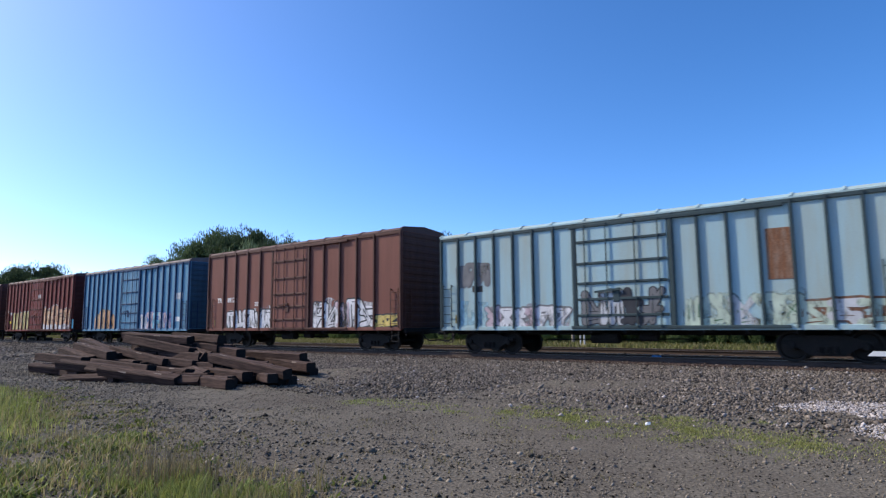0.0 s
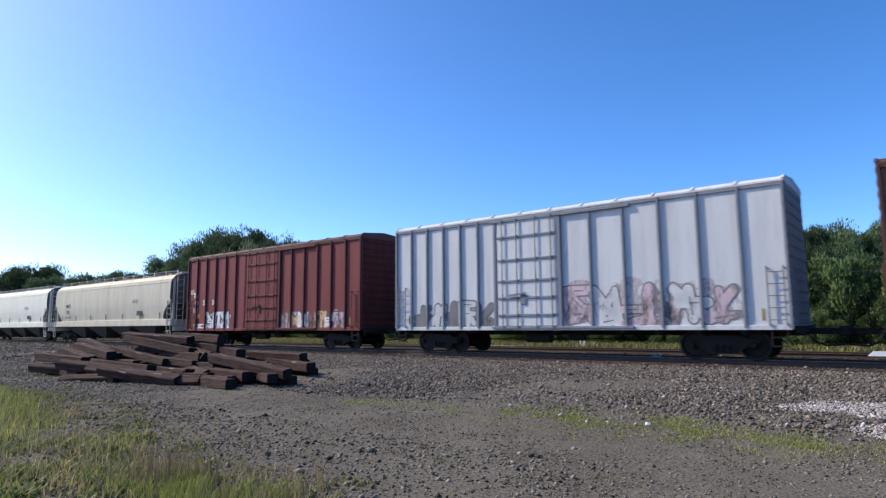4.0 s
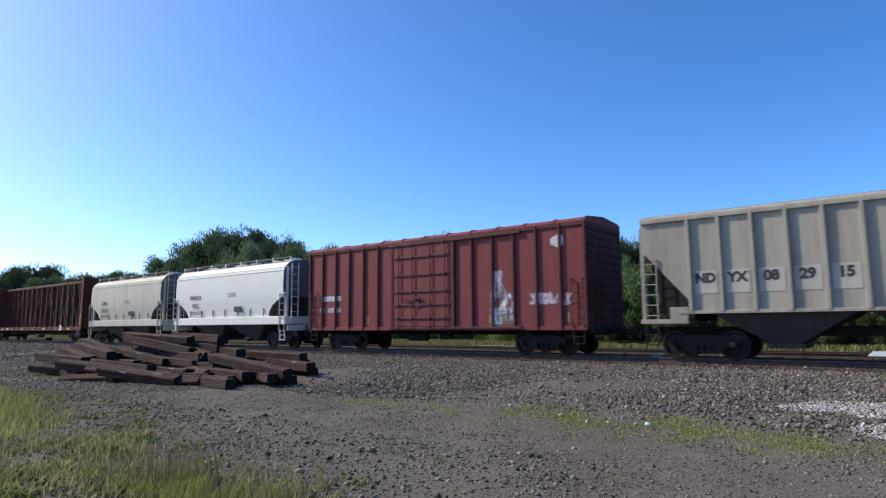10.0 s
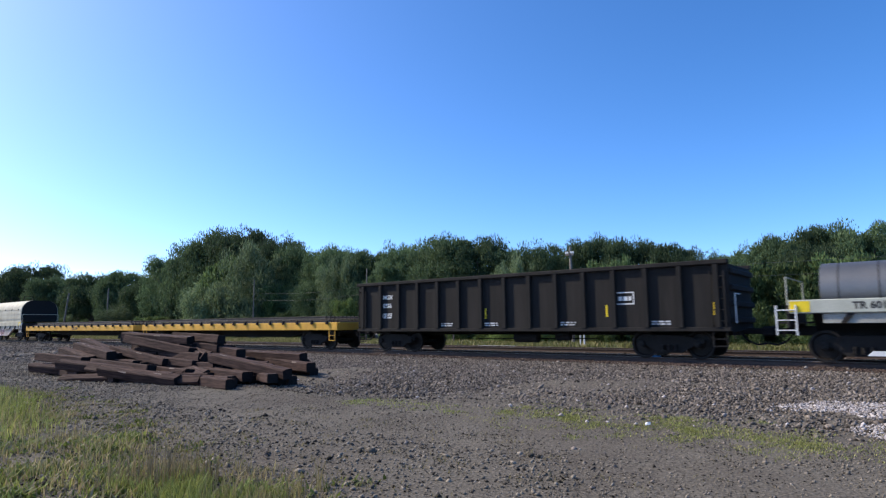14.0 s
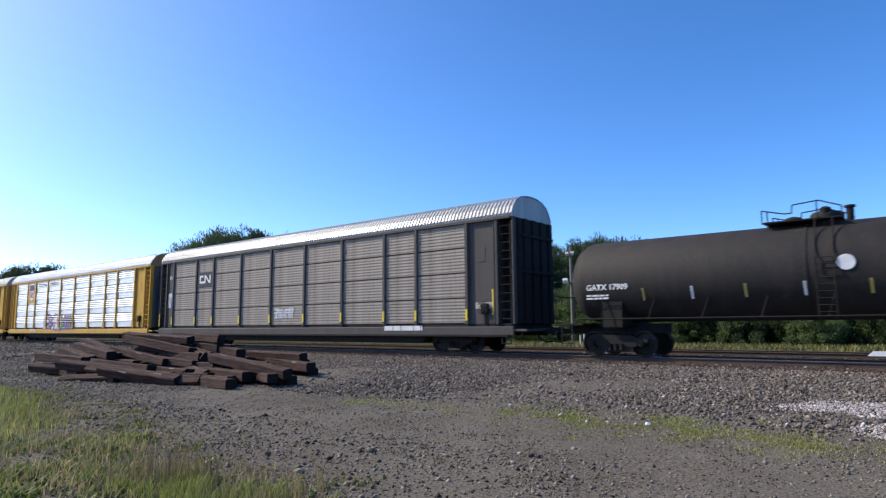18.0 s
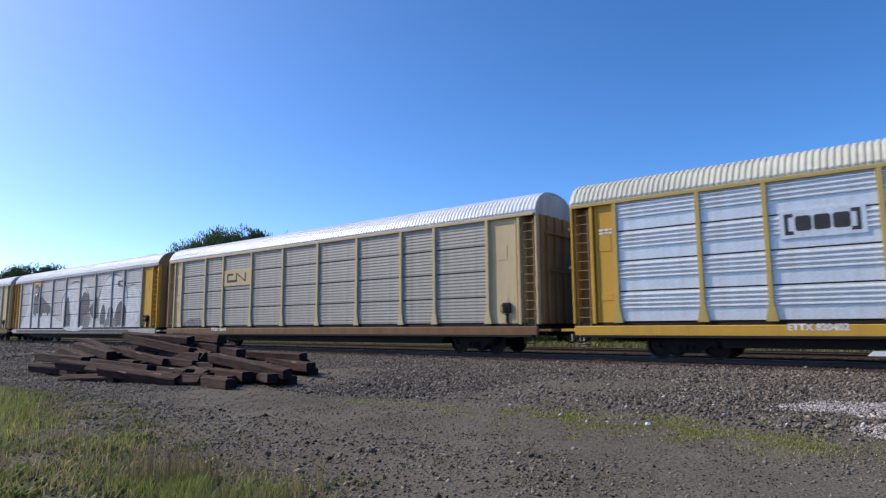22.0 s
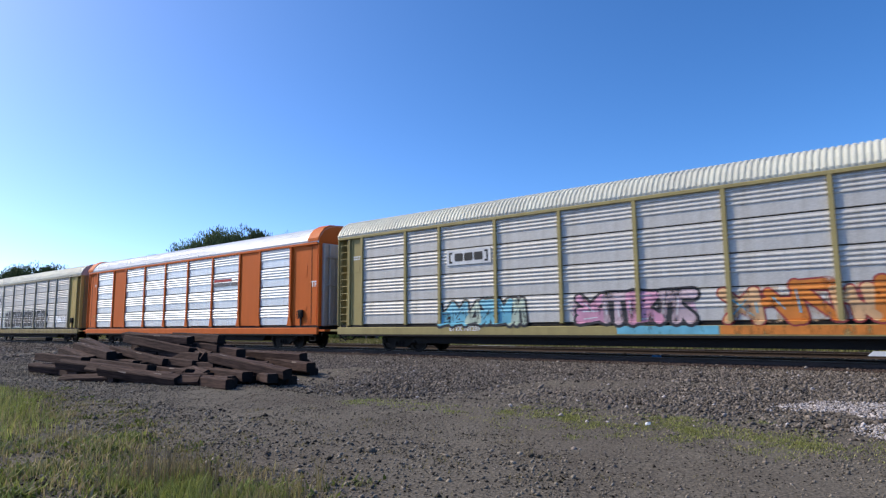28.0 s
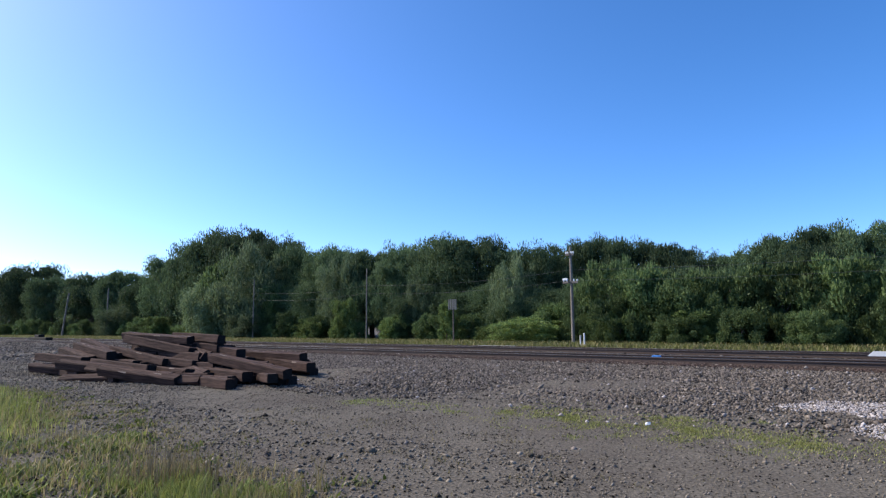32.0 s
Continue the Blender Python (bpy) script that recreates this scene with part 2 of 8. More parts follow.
def spray(name, c, wear=0.45):
    wear += 0.025
    """Sprayed paint whose worn edge lets the wall beneath show through."""
    key = "spray_" + name
    if key in MATS:
        return MATS[key]
    m = bpy.data.materials.new(key)
    m.use_nodes = True
    n, link = m.node_tree.nodes, m.node_tree.links
    b = n["Principled BSDF"]
    b.inputs["Roughness"].default_value = 0.6
    tc = n.new("ShaderNodeTexCoord")
    t = n.new("ShaderNodeTexNoise")
    t.inputs["Scale"].default_value, t.inputs["Detail"].default_value = 1.6, 8
    t.inputs["Roughness"].default_value = 0.72
    mp = n.new("ShaderNodeMapping")
    mp.inputs["Scale"].default_value = (1.6, 1.0, 0.6)
    link.new(tc.outputs["Object"], mp.inputs["Vector"])
    link.new(mp.outputs[0], t.inputs["Vector"])
    r = n.new("ShaderNodeMapRange")
    r.inputs["From Min"].default_value, r.inputs["From Max"].default_value = wear - 0.12, wear + 0.03
    link.new(t.outputs["Fac"], r.inputs["Value"])
    link.new(r.outputs[0], b.inputs["Alpha"])
    t2 = n.new("ShaderNodeTexNoise")
    t2.inputs["Scale"].default_value = 2.0
    link.new(tc.outputs["Object"], t2.inputs["Vector"])
    h = n.new("ShaderNodeHueSaturation")
    h.inputs["Color"].default_value = (*c, 1)
    v = n.new("ShaderNodeMapRange")
    v.inputs["To Min"].default_value, v.inputs["To Max"].default_value = 0.6, 1.3
    link.new(t2.outputs["Fac"], v.inputs["Value"])
    link.new(v.outputs[0], h.inputs["Value"])
    link.new(h.outputs[0], b.inputs["Base Color"])
    MATS[key] = m
    return m


S_WHITE = spray("white", (0.72, 0.70, 0.70))
S_SILVER = spray("silver", (0.55, 0.55, 0.55), 0.40)
S_PINK = spray("pink", (0.62, 0.30, 0.42))
S_ROSE = spray("rose", (0.55, 0.42, 0.45), 0.48)
S_ORANGE = spray("orange", (0.68, 0.22, 0.03), 0.42)
S_PEACH = spray("peach", (0.66, 0.40, 0.20), 0.40)
S_YELLOW = spray("yellow", (0.66, 0.50, 0.14), 0.42)
S_RED = spray("red", (0.34, 0.05, 0.045), 0.42)
S_DRED = spray("maroon", (0.13, 0.06, 0.055), 0.36)
S_GREEN = spray("green", (0.06, 0.17, 0.07), 0.44)
S_PALE = spray("pale_green", (0.50, 0.58, 0.46), 0.45)
S_BLUE = spray("blue", (0.06, 0.13, 0.36), 0.40)
S_CYAN = spray("cyan", (0.16, 0.48, 0.60), 0.40)
S_PURPLE = spray("purple", (0.16, 0.09, 0.26), 0.40)
S_BLACK = spray("black", (0.025, 0.025, 0.03), 0.36)
S_GREY = spray("grey", (0.17, 0.165, 0.165), 0.40)
S_CHROME = spray("chrome", (0.60, 0.60, 0.60), 0.30)
S_SMOKE = spray("smoke", (0.075, 0.075, 0.08), 0.31)
S_BROWNISH = spray("brownish", (0.22, 0.12, 0.09), 0.45)
S_FADED_ORANGE = spray("faded_orange", (0.52, 0.27, 0.12), 0.46)
S_SKIN = spray("skin_peach", (0.62, 0.33, 0.18), 0.38)
S_CANARY = spray("canary", (0.62, 0.48, 0.17), 0.38)
S_UMBER = spray("umber", (0.085, 0.062, 0.056), 0.4)
S_TAUPE = spray("taupe", (0.215, 0.170, 0.150), 0.5)
S_SAGE = spray("sage", (0.36, 0.40, 0.33), 0.4)
S_RUST = spray("rust", (0.20, 0.09, 0.045), 0.44)

MISTS = {m.name: spray("mist_" + nm, c, 0.55) for m, nm, c in ((S_WHITE, "white", (0.6, 0.58, 0.58)), (S_PINK, "pink", (0.55, 0.35, 0.42)), (S_ROSE, "rose", (0.5, 0.42, 0.44)), (S_ORANGE, "orange", (0.6, 0.3, 0.12)), (S_PEACH, "peach", (0.6, 0.42, 0.26)),
                                                             (S_YELLOW, "yellow", (0.6, 0.5, 0.28)), (S_RED, "red", (0.36, 0.08, 0.07)), (S_PALE, "pale", (0.42, 0.5, 0.42)), (S_CYAN, "cyan", (0.3, 0.5, 0.58)), (S_PURPLE, "purple", (0.2, 0.15, 0.3)), (S_DRED, "maroon", (0.2, 0.12, 0.11)))}
CACHE = {}
RACK = [False]
RACK_PROF = []


def conform(me, polys, y):
    """Lays flat shapes onto the corrugated side of an autorack, strip by strip."""
    off = 0.002 + ((-1.51 - y) % 0.05)
    cuts = [(-1.55, 0.5), (-1.55, 1.16)] + [(-1.46 + a, b) for a, b in RACK_PROF] + [(-1.56, 5.27), (-1.56, 5.6)]
    for p in polys:
        seen = {}
        zs = [q[1] for q in p]
        lo, hi = min(zs), max(zs)
        for (ya, za), (yb, zb) in zip(cuts, cuts[1:]):
            if zb <= lo or za >= hi or zb - za < 1e-4:
                continue
            poly = list(p)
            for lim, sgn in ((za, 1), (zb, -1)):
                out = []
                for (x0, z0), (x1, z1) in zip(poly, poly[1:] + poly[:1]):
                    i0, i1 = (z0 - lim) * sgn >= 0, (z1 - lim) * sgn >= 0
                    if i0:
                        out.append((x0, z0))
                    if i0 != i1:
                        f = (lim - z0) / (z1 - z0)
                        out.append((x0 + (x1 - x0) * f, lim))
                poly = out
                if len(poly) < 3:
                    break
            if len(poly) < 3:
                continue
            ids = []
            for x, z in poly:
                v = (x, ya + (yb - ya) * (z - za) / (zb - za) - off, z)
                key = (round(v[0], 4), round(v[1], 4), round(v[2], 4))
                if key not in seen:
                    seen[key] = len(me.v)
                    me.v.append(v)
                if seen[key] not in ids:
                    ids.append(seen[key])
            if len(ids) > 2:
                me.f.append(tuple(ids))
    return me


def cached(key, build):
    if key not in CACHE:
        CACHE[key] = build()
    return CACHE[key]


def blob(rnd, cx, cz, rx, rz, lobes=5, rough=0.28, n=36):
    """An uneven rounded outline in the xz plane."""
    a = [(rnd.uniform(-rough, rough) / (k * 0.5 + 0.8), rnd.uniform(0, 6.28)) for k in range(1, lobes + 1)]
    out = []
    for i in range(n):
        th = 6.28318 * i / n
        r = 1 + sum(A * math.sin(k * th + p) for k, (A, p) in enumerate(a, 1))
        c, s = math.cos(th), math.sin(th)
        e = 0.62
        out.append((cx + rx * r * math.copysign(abs(c) ** e, c), cz + rz * r * math.copysign(abs(s) ** e, s)))
    return out


def flat(me, polys, y):
    for p in polys:
        o = len(me.v)
        me.v.extend((x, y, z) for x, z in p)
        me.f.append(tuple(range(o, o + len(p))))
    return me


def capsule(ax, az, bx, bz, r0, r1, n=7):
    """A rounded tapering stroke in the xz plane."""
    a = math.atan2(bz - az, bx - ax)
    out = []
    for k in range(n):
        t = a + math.pi / 2 + math.pi * k / (n - 1)
        out.append((ax + r0 * math.cos(t), az + r0 * math.sin(t)))
    for k in range(n):
        t = a - math.pi / 2 + math.pi * k / (n - 1)
        out.append((bx + r1 * math.cos(t), bz + r1 * math.sin(t)))
    return out


def graffiti(car, x0, x1, z0, z1, y, fills, line, seed, n=5, label="", holes=None, thick=0.06):
    """Sprayed letter-like shapes of thick overlapping strokes: outline below, fill and shine above."""
    rnd = random.Random(seed)
    w = (x1 - x0) / n
    hgt = z1 - z0
    put = conform if RACK[0] and y <= -1.505 else flat
    for q in range(n if thick > 0.03 and fills[0].name in MISTS else 0):
        cx = x0 + w * (q + 0.5)
        part("overspray", put(Mesher(), [blob(rnd, cx, (z0 + z1) / 2, w * 0.62, hgt * 0.5, 6, 0.35)], y - 0.0012 - 0.0003 * (q % 4)), MISTS[fills[0].name], car)
    lay = 0
    for k in range(n):
        l, r = x0 + w * (k + 0.06) + rnd.uniform(-0.06, 0.06) * w, x0 + w * (k + 0.94) + rnd.uniform(-0.06, 0.06) * w
        b, t = z0 + hgt * rnd.uniform(0.02, 0.14), z1 - hgt * rnd.uniform(0.02, 0.22)
        m, q = (b + t) / 2 + hgt * rnd.uniform(-0.1, 0.1), rnd.uniform(-0.18, 0.18) * w
        moves = [((l, b), (l + q, t)), ((r, b), (r + q, t)), ((l + q, t), (r, b)), ((l, t), (r + q, t)), ((l, m), (r, m)), ((l, b), (r, b + 0.1 * hgt)), ((l, b), (r + q, t)), (((l + r) / 2, b), ((l + r) / 2 + q, t))]
        pick = rnd.sample(moves, rnd.choice((3, 4, 5)))
        rad = min(w * 0.17, hgt * 0.17)
        outer, mesh, shine = Mesher(), Mesher(), []
        for (ax, az), (bx, bz) in pick:
            r0, r1 = rad * rnd.uniform(0.75, 1.25), rad * rnd.uniform(0.6, 1.2)
            put(outer, [capsule(ax, az, bx, bz, r0 + thick, r1 + thick)], y - 0.0035 - 0.00025 * (lay % 30))
            put(mesh, [capsule(ax, az, bx, bz, r0 * 0.92, r1 * 0.92)], y - 0.012 - 0.0003 * (lay % 12))
            if rnd.random() < 0.45:
                f, e = rnd.uniform(0.1, 0.4), rnd.uniform(0.6, 0.9)
                shine.append(put(Mesher(), [capsule(ax + (bx - ax) * f, az + (bz - az) * f, ax + (bx - ax) * e, az + (bz - az) * e, rad * 0.16, rad * 0.10, 4)], y - 0.017 - 0.0002 * (lay % 8)))
            lay += 1
        g = part("graffiti", outer, line, car, label or "weathered spray-painted letter")
        part("letter", mesh, fills[k % len(fills)], g)
        for sh in shine:
            part("stroke", sh, holes or line, g)


def bubble_letters(car, rows, base, y, fills, line, edge=None, hole=None, shine=None, label="", seed=1, round_top=0.34, thick=0.055):
    """Overlapping round-topped sprayed letters: left side, width and top of each; a pale edge, a dark line, the fill."""
    r = random.Random(seed)
    put = conform if RACK[0] and y <= -1.505 else flat
    step = 0.0012
    for q, (x, w, top) in enumerate(rows):
        lean, rt = r.uniform(-0.08, 0.08), round_top * r.uniform(0.8, 1.2)

        def form(d):
            pts = [(x - d - 0.06, base), (x + w + d + 0.05, base)]
            return pts + [(x + lean + w / 2 + (w / 2 + d + 0.05) * math.cos(a * 0.2618), top - rt + (rt + d) * math.sin(a * 0.2618) + 0.03 * math.sin(a * 1.7 + q)) for a in range(13)]
        if edge:
            part("edge", put(Mesher(), [form(thick * 2.0)], y - 0.004 - step * q * 0.2), edge, car, "pale sprayed edge of the lettering")
        b = part("graffiti", put(Mesher(), [form(thick)], y - 0.0065 - step * q), line, car, label)
        part("letter", put(Mesher(), [form(0.0)], y - 0.0071 - step * q), fills[q % len(fills)], b)
        z0, z1 = base + (top - base) * r.uniform(0.25, 0.4), base + (top - base) * r.uniform(0.55, 0.75)
        cx = x + w * r.uniform(0.35, 0.65)
        part("hole", put(Mesher(), [capsule(cx, z0, cx + r.uniform(-0.15, 0.15), z1, 0.08, 0.05)], y - 0.0155), hole or line, b)
        part("cut", put(Mesher(), [capsule(x + w * r.uniform(0.1, 0.9), base + 0.02, x + w * 0.5, base + (top - base) * 0.3, 0.025, 0.05)], y - 0.0158), hole or line, b)
        if shine and q % 2:
            part("shine", put(Mesher(), [capsule(x + w * 0.3, top - rt * 0.7, x + w * 0.5, top - rt * 0.4, 0.035, 0.03)], y - 0.0161), shine, b)


def lettering(car, s, x, z, y, size, material, bold=0.0, xscale=1.0, name="stencil", label=""):
    return part(name, text_mesh(s, size, material, bold, xscale), material, car, label, at=(x, y - 0.004, z))


def bars(car, x, z, y, w, h, rows, material, seed=1, name="stencil_block"):
    """Lines of lettering too small to read."""
    rnd = random.Random(seed)
    m = Mesher()
    for r in range(rows):
        zz = z - r * h * 1.6
        xx = x
        while xx < x + w:
            l = rnd.uniform(0.15, 0.4) * w
            m.box(xx, min(xx + l, x + w), y - 0.005, y - 0.001, zz, zz + h)
            xx += l + 0.04
    return part(name, m, material, car)


# ---- train: running gear ----
def wheel_mesh():
    return Mesher().lathe([(-0.07, 0.12), (-0.065, 0.36), (-0.07, 0.38), (-0.07, 0.425), (0.045, 0.432), (0.06, 0.455), (0.07, 0.45), (0.07, 0.38), (0.0, 0.34), (0.02, 0.14), (0.08, 0.12)], 28, "y").mesh("wheel", wheel_steel, True)


def truck(car, x, wb=1.78):
    """A two-axle truck with cast side frames, springs and four wheels, standing on the rails."""
    def frame_mesh():
        m = Mesher()
        h = wb / 2
        prof = [(-h - 0.22, 0.50), (-h - 0.20, 0.60), (-h + 0.12, 0.64), (-0.45, 0.74), (0.45, 0.74), (h - 0.12, 0.64), (h + 0.20, 0.60), (h + 0.22, 0.50), (h - 0.1, 0.42), (0.48, 0.24), (0.40, 0.17),
                (-0.40, 0.17), (-0.48, 0.24), (-h + 0.1, 0.42)]
        for s in (-1, 1):
            y0, y1 = sorted((s * 0.93, s * 1.07))
            m.extrude(prof, y0, y1, "y")
        m.box(-0.2, 0.2, -1.0, 1.0, 0.42, 0.62, 0.03)
        return m.mesh("truck", truck_steel)
    t = part("truck", cached(("frame", wb), frame_mesh), truck_steel, car, "dusty cast-steel side frames, dark with the shade below the car", at=(x, 0, 0))
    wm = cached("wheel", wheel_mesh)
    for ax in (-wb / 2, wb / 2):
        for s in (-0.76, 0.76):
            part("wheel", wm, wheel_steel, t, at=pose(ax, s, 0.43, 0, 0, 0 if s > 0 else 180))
        part("axle", cached("axle", lambda: Mesher().rod((0, -0.95, 0), (0, 0.95, 0), 0.075, 10).mesh("axle", dark_steel, True)), dark_steel, t, at=(ax, 0, 0.43))
        part("bearing_cap", cached("cap", lambda: Mesher().lathe([(-0.06, 0.06), (-0.05, 0.1), (0.05, 0.11)], 12, "y").mesh("bearing_cap", truck_steel, True)), truck_steel, t, at=(ax, -1.10, 0.45))
    sp = cached("spring", lambda: Mesher().lathe([(0.24 + 0.018 * k, 0.055 if k % 2 else 0.07) for k in range(12)], 8, "z").mesh("spring", truck_steel))
    for k in (-0.2, 0.0, 0.2):
        part("spring", sp, truck_steel, t, at=(k, -1.09, 0.0))
    return t


def running_gear(car, half, tc, joint, sill=True, z=0.86):
    """Trucks, centre sill, couplers, air hose and brake gear."""
    truck(car, -tc)
    truck(car, tc)
    if sill:
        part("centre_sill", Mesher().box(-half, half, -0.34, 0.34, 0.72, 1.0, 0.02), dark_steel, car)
    for s in (-1, 1):
        m = Mesher()
        m.box(min(s * half, s * (joint - 0.16)), max(s * half, s * (joint - 0.16)), -0.09, 0.09, z - 0.10, z + 0.08, 0.02)
        m.box(s * (joint - 0.03) - 0.17, s * (joint - 0.03) + 0.17, -0.19 if s > 0 else -0.05, 0.05 if s > 0 else 0.19, z - 0.16, z + 0.14, 0.05)
        part("coupler", m, dark_steel, car)
        h = Mesher()
        p = [Vector((s * (half + 0.05), -0.32, z - 0.05)), Vector((s * (half + 0.25), -0.34, z - 0.30)), Vector((s * (half + 0.5), -0.32, z - 0.42)), Vector((s * (joint - 0.02), -0.28, z - 0.38))]
        for a, b in zip(p, p[1:]):
            h.rod(a, b, 0.03, 6)
        part("air_hose", h, dark_steel, car)
        part("uncoupling_lever", Mesher().rod((s * (half + 0.12), -1.45, z - 0.02), (s * (half + 0.12), -0.1, z + 0.05), 0.016, 5).rod((s * (half + 0.12), -1.45, z - 0.02), (s * (half + 0.15), -1.5, z - 0.22), 0.016, 5), dark_steel, car)


def brake_gear(car, x, y=-0.7):
    m = Mesher().lathe([(-0.55, 0.1), (-0.5, 0.19), (0.5, 0.19), (0.55, 0.1)], 14, "x", (x, y, 0.62))
    part("air_reservoir", m, dark_steel, car, smooth=True)
    part("brake_cylinder", Mesher().lathe([(-0.35, 0.12), (-0.3, 0.16), (0.25, 0.16), (0.3, 0.08)], 12, "x", (x + 1.6, y, 0.68)), dark_steel, car, smooth=True)
    part("brake_pipe", Mesher().rod((x - 3.5, y + 0.1, 0.75), (x + 3.5, y + 0.1, 0.75), 0.025, 5).rod((x - 2.5, y + 0.25, 0.55), (x + 2.8, y + 0.25, 0.6), 0.02, 5), dark_steel, car)


def ladder(car, x, z0, z1, material, w=0.42, y=-1.58, rungs=5, end=False, s=1):
    """A ladder of round rungs between two stiles; on the end it faces along the train."""
    m = Mesher()
    if not end:
        for sx in (-w / 2, w / 2):
            m.box(x + sx - 0.02, x + sx + 0.02, y - 0.075, y - 0.045, z0, z1)
            for zz in (z0 + 0.05, z1 - 0.05):
                m.box(x + sx - 0.02, x + sx + 0.02, y - 0.05, y + 0.03, zz - 0.02, zz + 0.02)
        l = part("ladder", m, material, car)
        r = cached(("rung", w, material.name), lambda: Mesher().rod((-w / 2, 0, 0), (w / 2, 0, 0), 0.016, 6).mesh("rung", material))
        for k in range(rungs):
            part("rung", r, material, l, at=(x, y - 0.06, z0 + (k + 0.5) * (z1 - z0) / rungs))
    else:
        for sy in (-w / 2, w / 2):
            m.box(min(x, x + s * 0.04) + s * 0.05, max(x, x + s * 0.04) + s * 0.05, y + sy - 0.02, y + sy + 0.02, z0, z1)
        l = part("ladder", m, material, car)
        r = cached(("rung_e", w, material.name), lambda: Mesher().rod((0, -w / 2, 0), (0, w / 2, 0), 0.016, 6).mesh("rung", material))
        for k in range(rungs):
            part("rung", r, material, l, at=(x + s * 0.07, y, z0 + (k + 0.5) * (z1 - z0) / rungs))
    return l


def stirrup(car, x, material, z0=0.42, z1=0.95, y=-1.5, w=0.4):
    m = Mesher()
    for sx in (-w / 2, w / 2):
        m.box(x + sx - 0.018, x + sx + 0.018, y - 0.03, y, z0, z1)
    m.box(x - w / 2, x + w / 2, y - 0.05, y + 0.03, z0, z0 + 0.03)
    m.box(x - w / 2, x + w / 2, y - 0.04, y, (z0 + z1) / 2 - 0.012, (z0 + z1) / 2 + 0.012)
    part("step", m, material, car)


CARS = []


def car_root(name, label, k, category="freight car"):
    """The k-th car; its place in the train comes from the couplings."""
    a, b = JOINTS[k + 1], JOINTS[k]
    car = thing(name, label, category, "cars of the freight train")
    CARS.append((car, (a + b) / 2))
    return car, (b - a) / 2


def travel(t):
    """How far the train has run at t seconds, from its place at 16 s."""
    s = t - 16.0
    return 21.599 * s + 0.00557 * s * s - 0.0000184 * s ** 3


# couplings of the train at 16 s, front to rear
JOINTS = [344.9, 327.15, 309.4, 291.75, 274.1, 256.4, 238.9, 221.35, 200.6, 180.2, 159.55, 138.75, 121.2, 104.05, 91.15, 78.55, 54.55, 39.2, 21.65, 0.95, -20.75, -36.3, -54.55, -83.15]
while len(JOINTS) < 33:
    JOINTS.append(JOINTS[-1] - 28.5)


